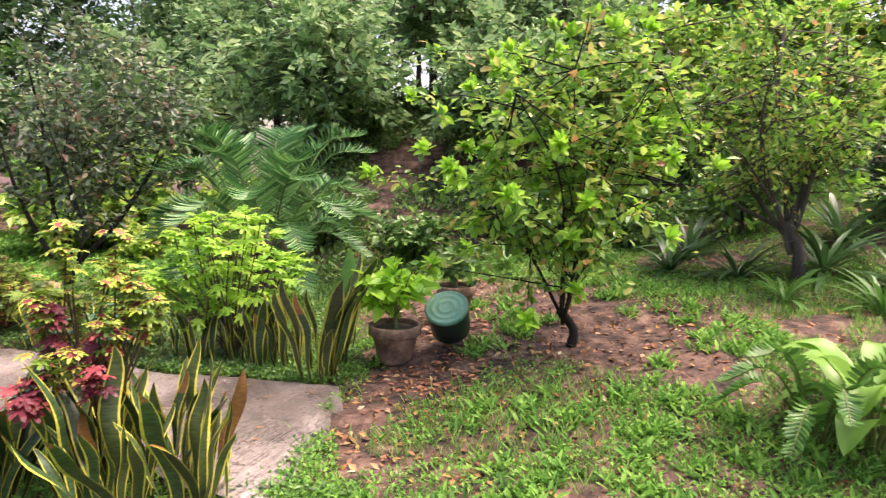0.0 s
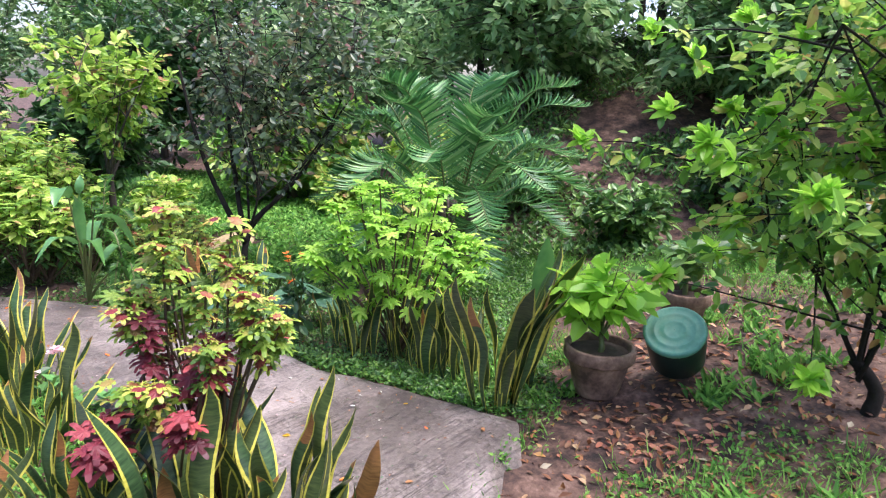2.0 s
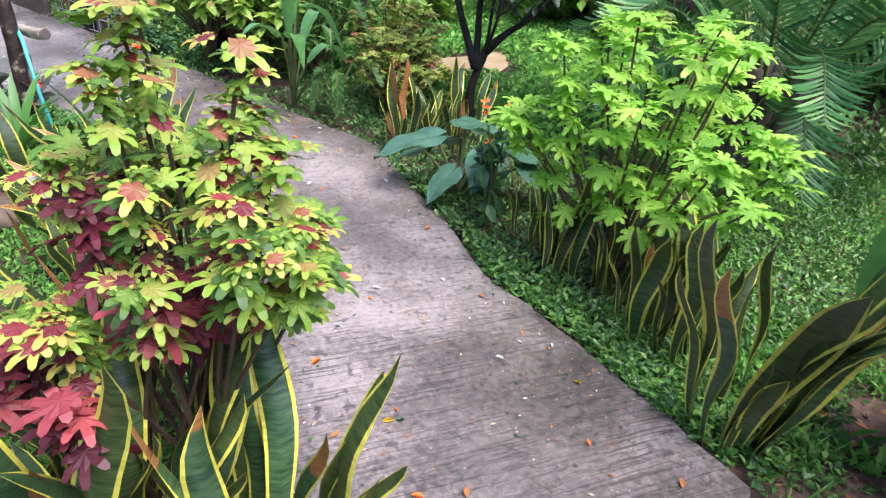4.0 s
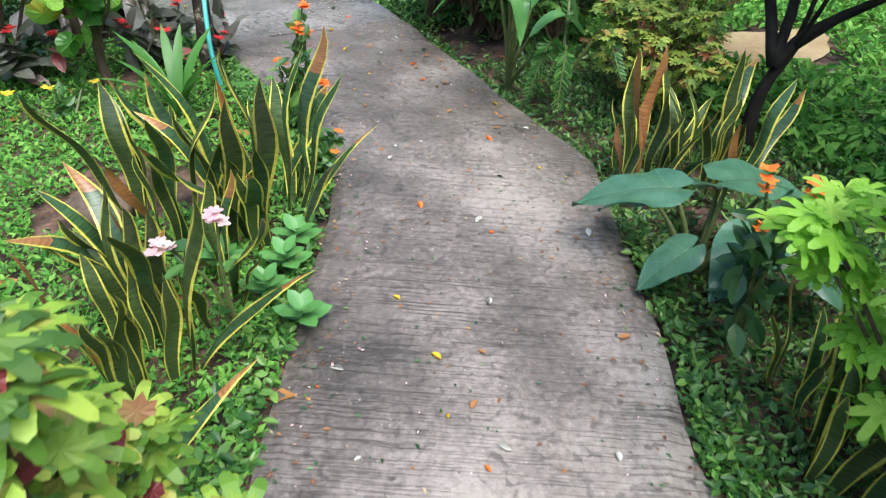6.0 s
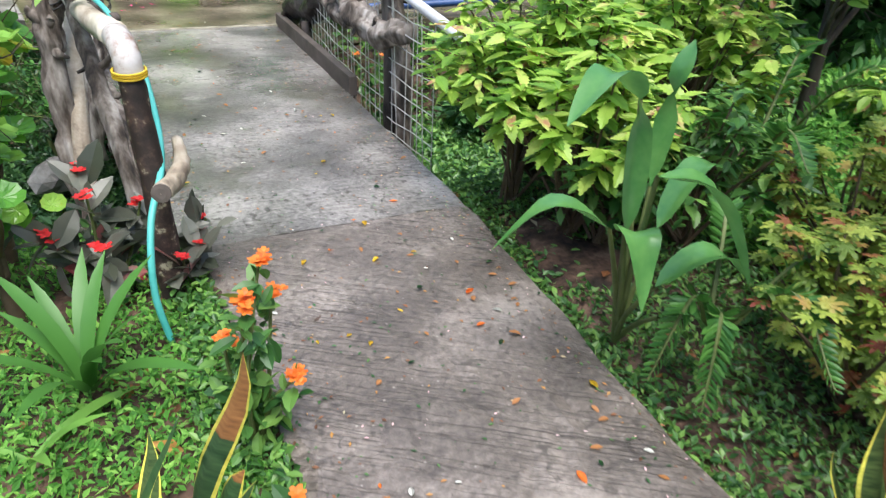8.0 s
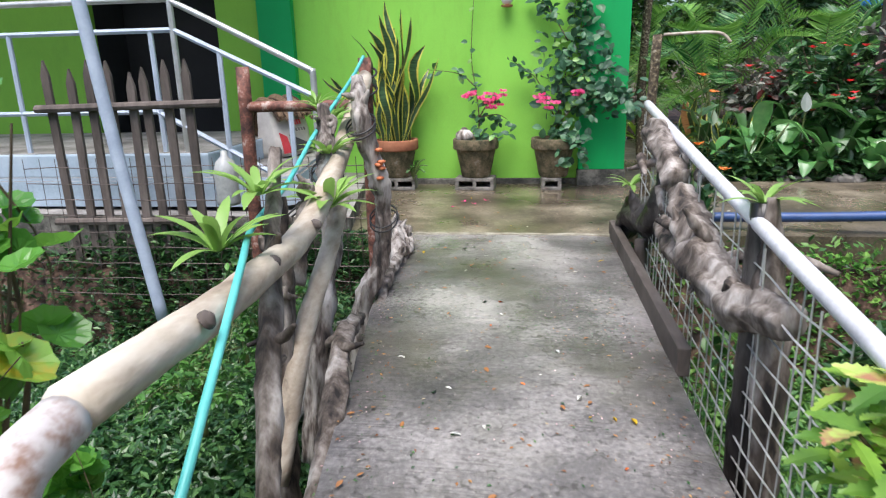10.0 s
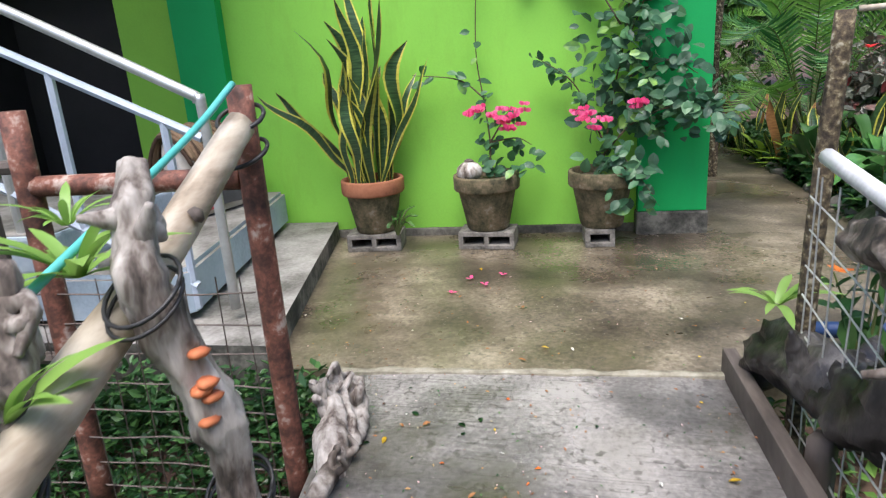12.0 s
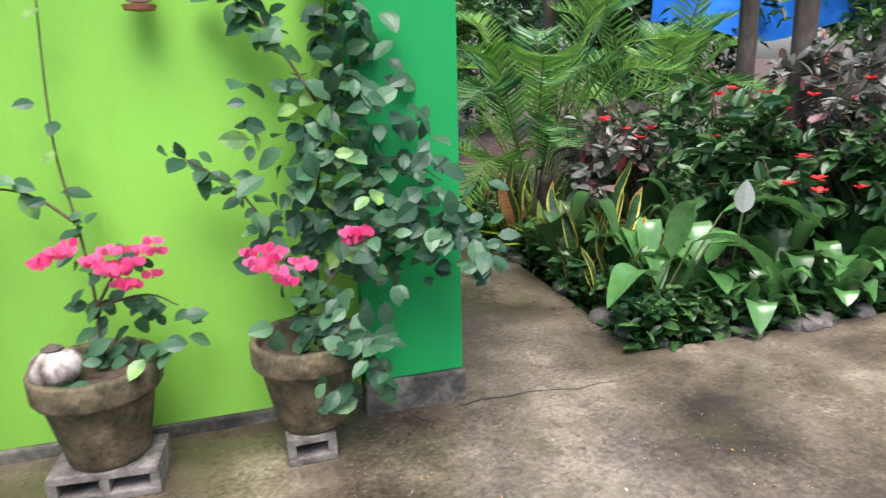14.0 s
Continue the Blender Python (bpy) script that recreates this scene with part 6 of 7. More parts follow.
# taro by the path
def taro_leaf(s, p, d, size):
    """A quilted heart-shaped blade with a raised pale midrib and side veins."""
    n = 15
    v, f = [], []
    ts = np.linspace(-0.22, 1.0, n)
    cols = np.linspace(-1, 1, 11)
    for u in ts:
        w = 0.37 * math.sqrt(max(0.0, 1 - ((u - 0.16) / 0.40) ** 2)) if u < 0.16 else 0.37 * (1 - ((u - 0.16) / 0.84) ** 1.7)
        for c in cols:
            notch = 0.16 * max(0.0, 1 - abs(c) / 0.5) * max(0.0, 1 - (u + 0.22) / 0.3)
            y = c * w
            v.append((u + notch, y, 0.05 * abs(c) ** 0.7 - 0.30 * max(u, 0) ** 2 - 0.22 * y * y + 0.012 * math.sin(26 * (u - 0.8 * abs(y))) * min(1, abs(c) * 2) + 0.035 * math.sin(9 * u + 4 * c) * abs(c)))
    for i in range(n - 1):
        for k in range(10):
            a = 11 * i + k
            f.append((a, a + 1, a + 12, a + 11))
    veins = []
    def rib(a, b, w):
        pa, pb = np.array(a, float), np.array(b, float)
        side = unit(np.cross([0, 0, 1.0], pb - pa)) * w
        o = len(v) + len(veins)
        veins.extend([pa - side, pa + side, pb + side * 0.4, pb - side * 0.4])
        f.append((o, o + 1, o + 2, o + 3))
    base = len(f)
    zz = lambda x, y: 0.05 * min(1, abs(y) / 0.34) ** 0.7 - 0.30 * max(x, 0) ** 2 - 0.22 * y * y + 0.014
    knots = np.linspace(0.0, 0.95, 8)
    for a, b in zip(knots, knots[1:]):
        rib((a, 0, zz(a, 0)), (b, 0, zz(b, 0)), 0.008 * (1.1 - a))
    for a, b, y in ((0.0, -0.14, 0.24), (0.05, 0.14, 0.33), (0.22, 0.36, 0.29), (0.4, 0.55, 0.22), (0.56, 0.7, 0.15)):
        for sg in (-1, 1):
            q = [(a + (b - a) * k / 4, sg * y * k / 4) for k in range(5)]
            for g, h in zip(q, q[1:]):
                rib((*g, zz(*g)), (*h, zz(*h)), 0.003)
    v = np.array([tuple(q) for q in v] + [tuple(q) for q in veins])
    return s.spread((v, f, [0] * base + [2] * (len(f) - base)), [p], [d], [(-d[0] * d[2], -d[1] * d[2], 1.0)], size)


t = thing("taro", "taro plant with large dull green heart-shaped leaves", "plant", (3.74, 3.78, -0.01))
for px, py, pz, ang, tilt, size in ((-0.07, 0.10, 0.24, 2.4, -0.12, 0.24), (0.03, 0.02, 0.28, -0.2, -0.02, 0.25), (0.0, -0.12, 0.21, 3.4, -0.1, 0.22), (0.10, -0.13, 0.22, -0.9, -0.2, 0.24), (0.14, 0.10, 0.18, 0.8, -0.3, 0.2), (-0.02, 0.18, 0.15, 1.9, -0.4, 0.17), (0.16, -0.02, 0.24, -0.4, -0.15, 0.22), (0.12, -0.22, 0.16, -1.6, -0.3, 0.2), (-0.10, -0.02, 0.14, 2.9, -0.5, 0.16)):
    s = Soup()
    d = np.array([math.cos(ang) * math.cos(tilt), math.sin(ang) * math.cos(tilt), math.sin(tilt)])
    tube(s, bend([(0, 0, 0), (px * 0.6, py * 0.6, pz * 0.7), (px, py, pz)], 4), np.linspace(0.009, 0.005, 9), 6, 1, 0, False)
    taro_leaf(s, (px, py, pz), d, size)
    part("leaf", s, [L_TARO, M_STEM, L_TAROVEIN], t, smooth=True)
# broad-leaved ginger beside the bridge
broad_plant("ginger_plant", "tall plant with broad glossy green leaves beside the path", 4.02, 4.98, -0.02,
            [((0, 0, 0), (-0.145, -0.07, 0.385), (-0.37, 0.03, 0.325), 0.10), ((0, 0, 0), (-0.12, -0.09, 0.38), (-0.155, -0.22, 0.27), 0.09), ((0, 0, 0), (-0.13, -0.16, 0.54), (0.03, -0.30, 0.34), 0.11),
             ((0, 0, 0), (-0.02, 0.05, 0.62), (-0.26, -0.03, 0.61), 0.09), ((0, 0, 0), (-0.09, -0.06, 0.36), (-0.10, -0.03, 0.66), 0.065), ((0, 0, 0), (-0.05, -0.14, 0.26), (0.18, -0.2, 0.25), 0.095),
             ((0, 0, 0), (-0.04, -0.16, 0.19), (0.06, -0.26, 0.08), 0.085), ((0, 0, 0), (0.03, 0.02, 0.42), (0.10, 0.05, 0.74), 0.06), ((0, 0, 0), (0.08, 0.02, 0.3), (0.28, 0.05, 0.42), 0.08)], L_BIG)
t = thing("fern", "hanging sword fern fronds at the path edge", "fern", (4.1, 4.78, 0))
for i, (b, e) in enumerate([((0, 0, 0.1), (-0.1, -0.12, 0.02)), ((0, 0, 0.12), (-0.15, 0.0, 0.03)), ((0.02, 0, 0.12), (0.0, -0.3, 0.2)), ((0.05, 0, 0.1), (0.25, -0.15, 0.25)), ((0, 0, 0.1), (0.15, 0.2, 0.3))]):
    part("frond", frond(Soup(), b, e, 0.16, 0.05, 26, 0, 0.3, 0.05), [L_FERN, M_STEM], t)
t = thing("fern", "green sword fern in the shade beside the stream", "fern", (4.75, 5.35, 0.05))
for i in range(9):
    a = i * 2.4
    part("frond", frond(Soup(), (0, 0, 0), (0.42 * math.cos(a), 0.42 * math.sin(a), 0.12 + 0.2 * (i % 3)), 0.2, 0.06, 26, 0, 0.3, 0.05), [L_FERN, M_STEM], t)

# flowers along the path
flower_spray("crossandra", "orange flowering plant at the path edge", 3.10, 4.96, 0, [(0.06, 0.02, 0.40), (0.02, -0.03, 0.35), (0.08, 0.06, 0.30), (0.1, -0.03, 0.16), (-0.02, 0.05, 0.22)], 150, 0.055, L_MID, P_ORANGE, 0.0145, 9)
flower_spray("crossandra", "orange flowering plant at the path edge", 3.06, 4.72, 0, [(0.08, -0.02, 0.10), (0.02, -0.1, 0.08)], 60, 0.05, L_MID, P_ORANGE, 0.018, 1)
flower_spray("crossandra", "orange flowering plant beside the taro", 3.60, 3.56, 0, [(-0.08, 0.03, 0.46), (-0.01, -0.03, 0.44), (0.03, 0.06, 0.30)], 90, 0.065, L_DARK, P_ORANGE, 0.02, 3)
flower_spray("succulent_flower", "pale pink flower head on a thick stem", 2.62, 4.14, 0, [(0.01, 0.02, 0.29), (-0.09, 0.05, 0.24)], 10, 0.05, L_MID, P_PALE, 0.019, 5)
for x, y, m in ((2.72, 4.2, 10), (2.80, 4.28, 9), (2.66, 4.36, 8), (2.76, 4.08, 8), (2.86, 4.36, 8)):
    t = thing("succulent", "fleshy green rosette succulent at the path edge", "succulent", (x, y, -0.01), group="succulents by the path")
    for k in range(m):
        a = k * 2.4
        s = Soup()
        s.spread(T_OVAL_W, [(0, 0, 0.03 + 0.005 * k)], [(math.cos(a), math.sin(a), 0.3 + 0.10 * k)], [(0, 0, 1.0)], 0.075 - 0.003 * k)
        part("leaf", s, L_GRASSY, t, smooth=True)
strap_plant("spider_lily", "bright green strap-leaved lily in the soil", 2.80, 5.26, -0.02, 12, 0.36, L_FERN, 0.12, (0.95, 1.5))
strap_plant("spider_lily", "bright green strap-leaved lily in the soil", 2.70, 5.08, -0.02, 4, 0.24, L_YOUNGBIG, 0.13, (0.3, 1.1))
flower_spray("painted_nettle", "purple-leaved plant with small red flowers beside the post", 2.84, 5.70, -0.02, [(0, 0, 0.28), (0.12, 0.05, 0.22), (-0.1, -0.05, 0.20), (0.02, -0.12, 0.18), (-0.2, 0.05, 0.22), (-0.02, 0.14, 0.3)], 90, 0.12, L_PURPLE, P_RED, 0.018, 3, T_OVAL)
flower_spray("painted_nettle", "purple-leaved plant with small red flowers beside the post", 3.04, 5.66, -0.02, [(0.05, -0.03, 0.12), (0.0, -0.12, 0.14), (0.08, 0.05, 0.16)], 40, 0.10, L_PURPLE, P_RED, 0.016, 2, T_OVAL)
flower_spray("painted_nettle", "purple-leaved plant with small red flowers in the bed", 2.38, 5.7, -0.02, [(0, 0, 0.2), (0.12, 0.05, 0.16), (-0.1, -0.05, 0.20)], 50, 0.11, L_PURPLE, P_RED, 0.022, 2, T_OVAL)
flower_spray("marigold", "small yellow flowers in the bed", 2.45, 5.4, -0.02, [(0, 0, 0.10), (0.1, 0.1, 0.08), (-0.12, 0.0, 0.09)], 50, 0.05, L_MID, P_YELLOW, 0.022, 1)

# round-leaved shrub left of the bridge
for x, y, h, r, n in ((2.64, 5.60, 1.0, 0.22, 95), (2.58, 5.92, 1.2, 0.26, 120), (2.36, 5.85, 1.1, 0.34, 140), (2.15, 5.75, 0.9, 0.34, 130), (2.05, 6.5, 1.25, 0.4, 200), (1.55, 6.1, 1.1, 0.5, 220)):
    shrub("round_leaf_shrub", "shrub with large round glossy green leaves", x, y, float(ground_z(x, y)) - 0.02, 0.3, (0, 0, h * 0.62), (r, r, h * 0.45), n, 0.092, T_ROUND, L_POLY, M_REDSTEM, limbs=6, twigs=5, category="shrub", r0=0.016, fork=0.8)

# bromeliads on the driftwood
for x, y, z, n, l in ((2.80, 7.34, 0.54, 14, 0.20), (2.72, 7.64, 0.68, 10, 0.15), (2.66, 7.90, 0.80, 12, 0.17), (2.56, 8.02, 0.86, 8, 0.10), (2.80, 6.75, 0.70, 10, 0.15), (2.8, 6.5, 0.62, 8, 0.14), (4.12, 6.95, 0.64, 9, 0.12), (4.08, 8.9, 0.34, 7, 0.15)):
    strap_plant("bromeliad", "pale green broad-leaved bromeliad tied to the driftwood", x, y, z, n + 4, l * 1.1, L_BROM, 0.2, (0.35, 1.3))

# bed beyond the terrace
for x, y, n, h in ((5.42, 11.5, 10, 0.6), (5.45, 11.95, 10, 0.7), (5.42, 12.4, 10, 0.7), (5.38, 12.9, 10, 0.75), (5.32, 13.4, 10, 0.7), (5.62, 12.15, 10, 0.8), (4.75, 14.3, 10, 0.8), (5.05, 14.0, 10, 0.8)):
    snake_plant(x, y, n, h, 0.15, "dark snake plant clump in the shaded bed", -0.05, 0.8)
for x, y, n, l, h, w in ((5.75, 11.35, 12, 0.42, 0.6, 0.15), (6.2, 11.25, 12, 0.42, 0.6, 0.15), (6.7, 11.3, 12, 0.45, 0.65, 0.16), (6.1, 11.9, 12, 0.45, 0.8, 0.15), (7.3, 11.1, 12, 0.45, 0.7, 0.15), (5.5, 11.25, 9, 0.36, 0.45, 0.14), (8.0, 11.3, 12, 0.45, 0.7, 0.15), (6.45, 11.6, 12, 0.5, 0.85, 0.17), (7.0, 11.8, 12, 0.5, 0.9, 0.16), (5.6, 11.8, 12, 0.42, 0.7, 0.13), (8.8, 11.4, 12, 0.45, 0.7, 0.15), (5.55, 11.5, 12, 0.42, 0.6, 0.15), (5.95, 11.15, 14, 0.36, 0.42, 0.15), (6.45, 11.15, 14, 0.36, 0.42, 0.15), (6.95, 11.15, 14, 0.36, 0.42, 0.15), (5.4, 12.2, 12, 0.42, 0.6, 0.14), (6.0, 12.3, 12, 0.5, 0.9, 0.16)):
    broad_plant("peace_lily", "broad glossy dark-leaved lily in the shaded bed", x, y, -0.08, random_broad(n, l, h, w), L_BIG if rng.uniform() < 0.5 else L_DARK, 0.1)
broad_plant("broad_leaf_plant", "large glossy drooping green leaves at the bed corner", 5.45, 11.32, -0.05,
            [((0, 0, 0), (-0.05, -0.1, 0.34), (-0.36, -0.22, 0.26), 0.17), ((0, 0, 0), (0.15, -0.12, 0.5), (0.42, -0.34, 0.36), 0.19), ((0, 0, 0), (0.3, -0.05, 0.46), (0.62, -0.3, 0.2), 0.2), ((0, 0, 0), (0.05, -0.1, 0.42), (0.12, -0.2, 0.72), 0.15), ((0, 0, 0), (0.4, 0.0, 0.6), (0.85, -0.2, 0.52), 0.2)], L_BIG, 0.1)
s_at = [(5.85, 11.25, 0.62), (6.9, 11.6, 0.8)]
for x, y, z in s_at:
    t = thing("lily_flower", "white lily spathe on a green stalk", "flower", (x, y, -0.05))
    part("leaf", broad_leaf(Soup(), (0, 0, 0), (0.02, -0.05, z), (0.0, -0.08, z + 0.17), 0.09, 0.0), [P_WHITE, M_STEM], t)
for x, y, h, r, n in ((6.3, 11.9, 1.35, 0.5, 420), (6.9, 11.7, 1.5, 0.6, 520), (7.5, 12.2, 1.6, 0.6, 500), (5.9, 12.5, 1.3, 0.45, 380), (6.25, 11.5, 1.15, 0.5, 420), (6.9, 11.35, 1.2, 0.5, 420), (7.7, 11.5, 1.3, 0.6, 420), (8.5, 11.8, 1.5, 0.6, 420)):
    t = shrub("croton", "dark purple-leaved shrub with small red flowers", x, y, -0.05, 0.4, (0, 0, h * 0.68), (r, r, h * 0.36), n * 2, 0.11, T_OVAL, L_PURPLE if r != 0.5 else L_DARK, M_REDSTEM, limbs=7, twigs=7, category="shrub", r0=0.02, fork=0.6)
    for k in range(7):
        fl = Soup()
        flower_head(fl, np.array([0, -r * 0.55, h * 0.72]) + rng.normal(0, 0.45, 3) * (r, r * 0.4, h * 0.35), 0.045, 6)
        part("flower", fl, P_RED, t)
palm("garden_palm", "clump of green feather palms behind the bed", 5.75, 13.4, -0.05, 26, 1.5, 0.5, trunks=6, leaflet=0.26, dry=0)
palm("garden_palm", "clump of green feather palms behind the bed", 6.9, 13.6, -0.05, 26, 1.6, 0.6, trunks=6, leaflet=0.28, dry=0)
palm("garden_palm", "clump of green feather palms in the alley", 5.0, 15.2, -0.05, 22, 1.4, 0.6, trunks=5, leaflet=0.26, dry=0)
for x, y in ((5.05, 14.6), (5.5, 12.7), (5.9, 13.9), (5.35, 13.2), (6.1, 13.1), (5.25, 15.4)):
    strap_plant("yellow_croton", "yellow and green strap-leaved croton", x, y, -0.05, 26, 0.5, L_COLYEL, 0.12, (0.6, 1.45))
t = thing("tarpaulin", "bright blue tarpaulin sheet hung between trees", "tarpaulin", (9.6, 15.4, 1.6))
s = Soup()
us, vs = np.linspace(-1.5, 1.5, 25), np.linspace(0, 1.0, 8)
s.add([(u, 0.1 * math.sin(3 * u) * (1 - v), v - 0.12 * math.cos(2.2 * u) * (1 - v)) for u in us for v in vs], [(i * 8 + j, (i + 1) * 8 + j, (i + 1) * 8 + j + 1, i * 8 + j + 1) for i in range(24) for j in range(7)])
part("sheet", s, M_TARP, t, smooth=True)
bar("trunk_post", "slender pale tree trunk beside the alley", "trunk", [(4.75, 12.6, -0.1), (4.72, 12.6, 1.0), (4.8, 12.6, 2.8)], [0.05, 0.045, 0.04], M_LICHEN, 10, 0.1)
for x, y in ((7.2, 12.9), (8.0, 12.4), (6.2, 14.2), (6.75, 11.9)):
    bar("tree_trunk", "slender brown tree trunk in the shaded bed", "trunk", [(x, y, -0.1), (x + 0.05, y, 1.2), (x - 0.03, y, 3.2)], [0.08, 0.07, 0.06], M_BARK, 10, 0.1)
flower_spray("hibiscus", "orange flowering shrub behind the lichen post", 4.45, 9.15, -0.1, [(0.05, 0.0, 1.02), (0.0, -0.05, 0.68), (0.15, 0.1, 0.9), (-0.12, 0.0, 0.45), (0.2, 0.0, 0.5), (0.1, -0.1, 0.2)], 90, 0.12, L_DARK, P_ORANGE, 0.04, 1)
flower_spray("hibiscus", "orange flowering plant below the wire fence", 4.35, 7.9, -0.5, [(0.0, -0.1, 0.55), (0.1, 0.0, 0.45), (-0.05, 0.2, 0.5)], 60, 0.08, L_MID, P_ORANGE, 0.035, 1)

# low clumps take darker leaves, painting in the shade of the ravine
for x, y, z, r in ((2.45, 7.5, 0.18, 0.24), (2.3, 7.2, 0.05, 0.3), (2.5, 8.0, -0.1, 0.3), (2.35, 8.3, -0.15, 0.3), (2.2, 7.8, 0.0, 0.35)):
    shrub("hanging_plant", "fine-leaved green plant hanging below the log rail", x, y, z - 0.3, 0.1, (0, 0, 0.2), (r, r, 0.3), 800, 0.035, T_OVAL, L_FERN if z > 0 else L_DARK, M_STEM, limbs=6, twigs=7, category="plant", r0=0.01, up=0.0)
for x, y, z in ((2.55, 8.15, -0.32), (2.62, 8.45, -0.34), (2.48, 7.85, -0.5)):
    t = thing("rubble_stone", "pale broken concrete rubble in the ravine", "stone", (x, y, z), rng.uniform(0, 360))
    bm = bmesh.new()
    bmesh.ops.create_icosphere(bm, subdivisions=2, radius=0.13)
    for v in bm.verts:
        v.co *= 1 + 0.4 * noise.noise(v.co * 9 + Vector((x * 9, 0, 0)))
        v.co.z *= 0.7
    part("stone", put_bm(Soup(), bm), M_STEP, t)

# blue pipe and bottles by the far bed
bar("water_pipe", "dark blue plastic water pipe lying on the ground", "pipe", [(4.35, 9.35, 0.06), (5.5, 9.2, 0.10), (7.2, 8.95, 0.22), (9.0, 8.8, 0.3)], 0.03, M_BLUEPIPE)
for k in range(4):
    bar("fence_wire", "thin taut wire strung behind the bed", "wire", [(6.0, 9.25, 0.2 + 0.12 * k), (7.5, 9.2, 0.22 + 0.12 * k), (9.5, 9.15, 0.2 + 0.12 * k)], 0.003, M_WIRE, 4)
bar("plank", "grey wooden plank shelf holding bottles", "plank", [(6.9, 8.55, 0.28), (8.1, 8.45, 0.32)], 0.03, M_WOOD, 4)
for x in (7.0, 7.9):
    bar("stake", "wooden stake under the plank shelf", "post", [(x, 8.5, -0.3), (x, 8.5, 0.29)], 0.03, M_WOOD, 6)
for x, lab in ((7.02, False), (7.36, True), (7.58, True)):
    t = thing("bottle", "white plastic bottle with blue label on a plank" if lab else "clear grey plastic bottle on a plank", "bottle", (x, 8.5, 0.335), group="bottles on the plank")
    s = Soup()
    lathe(s, [(0.001, 0), (0.085, 0), (0.092, 0.02), (0.09, 0.10), (0.085, 0.12), (0.09, 0.14), (0.09, 0.25), (0.06, 0.31), (0.028, 0.34), (0.028, 0.40), (0.001, 0.40)], sides=18)
    part("body", s, M_WHITE, t, smooth=True)
    if lab:
        s = Soup()
        lathe(s, [(0.0915, 0.145), (0.093, 0.15), (0.093, 0.235), (0.0915, 0.24)], sides=18)
        part("label", s, M_BLUELABEL, t, "blue paper label")
s = Soup()
for k, (a, b, r1, r2) in enumerate(((5.5, 4.80, 0.46, 0.22),)):
    n = 26
    ang = np.linspace(0, 2 * np.pi, n, endpoint=False)
    rr = 1 + 0.18 * np.sin(3 * ang + 1) + 0.1 * np.sin(5 * ang)
    s.add([(a, b, 0.0)] + [(a + r1 * q * math.cos(t), b + r2 * q * math.sin(t), 0.0) for t, q in zip(ang, rr)], [(0, 1 + i, 1 + (i + 1) % n) for i in range(n)])
structure("water", s, M_MUD, "shallow puddle of tan muddy water", "puddle")

# ---- ground cover and litter ----
def patchy(x, y, scale, seed):
    return np.array([noise.noise(Vector((a * scale, b * scale, seed))) for a, b in zip(x, y)])


def cover(name, label, x0, x1, y0, y1, n, template, size, mat, level=-0.1, scale=1.3, seed=0.0, upright=0.5, bare=(), spread=0.0):
    x, y = rng.uniform(x0, x1, n), rng.uniform(y0, y1, n)
    keep = ~on_path(x, y) & (patchy(x, y, scale, seed) + 0.35 * patchy(x, y, scale * 4, seed + 5) > level)
    keep &= ~((y > 9.05) & (x < 5.3) & (x > -3.2)) & ~((y > 9.05) & (y < 11.1) & (x < 9.1)) & ~(((x - 5.5) / 0.46) ** 2 + ((y - 4.8) / 0.22) ** 2 < 1)
    for bx, by, br in bare:
        keep &= (x - bx) ** 2 + (y - by) ** 2 > (br * rng.uniform(0.6, 1.25, n)) ** 2
    x, y = x[keep], y[keep]
    m = len(x)
    p = np.stack([x, y, ground_z(x, y) + rng.uniform(0, spread, m)], 1)
    d = rand_dirs(m) * (1, 1, 0.3) + (0, 0, upright)
    s = Soup().spread(template, p, d, rng.normal(0, 0.4, (m, 3)) + (0, 0, 1), size * rng.uniform(0.5, 1.3, m))
    ob = new(name, s.mesh(name, mat))
    return tagged(ob, label, "ground cover", kind="stuff")


T_BLADE = ([(0, -0.035, 0), (0, 0.035, 0), (0.55, 0.025, 0.02), (1, 0, -0.1), (0.55, -0.025, 0.02)], [(0, 1, 2, 4), (4, 2, 3)], [0, 0])
DIRT = [(2.75, 0.95, 0.5), (3.2, 1.2, 0.45), (3.5, 1.75, 0.4), (2.9, 0.5, 0.45), (3.6, 0.9, 0.5), (2.3, 0.75, 0.3), (2.85, 2.15, 0.28), (3.05, 1.85, 0.4), (3.3, 2.15, 0.22), (2.55, 2.38, 0.24), (2.2, 2.6, 0.26), (4.3, 1.6, 0.5)]
cover("low_weeds", "low green weeds over the garden soil", -1.5, 3.4, 2.5, 6.3, 220000, T_QUAD, 0.023, L_GRASS, -0.34, 2.6, 1.0, 0.5, spread=0.03)
cover("low_weeds", "low green weeds over the lawn", -1.0, 6.0, -2.5, 2.9, 190000, T_QUAD, 0.024, L_GRASS, -0.08, 0.9, 2.0, 0.5, DIRT, 0.03)
cover("low_weeds", "patchy green weeds over the outer garden soil", -7.0, -0.6, -6.5, 9.0, 110000, T_QUAD, 0.05, L_GRASS, -0.15, 0.8, 12.0, 0.5, spread=0.04)
cover("low_weeds", "patchy green weeds over the outer garden soil", -1.5, 6.0, -6.5, -2.2, 50000, T_QUAD, 0.05, L_GRASS, -0.15, 0.8, 13.0, 0.5, spread=0.04)
cover("grass", "thin green grass tufts in the lawn", -1.0, 5.5, -2.5, 2.8, 80000, T_BLADE, 0.07, L_GRASS, -0.05, 1.1, 3.0, 1.2, DIRT)
cover("low_weeds", "low green weeds beside the path", 3.0, 5.5, 2.3, 6.2, 90000, T_QUAD, 0.026, L_MID, -0.4, 1.3, 4.0, 0.5, spread=0.04)
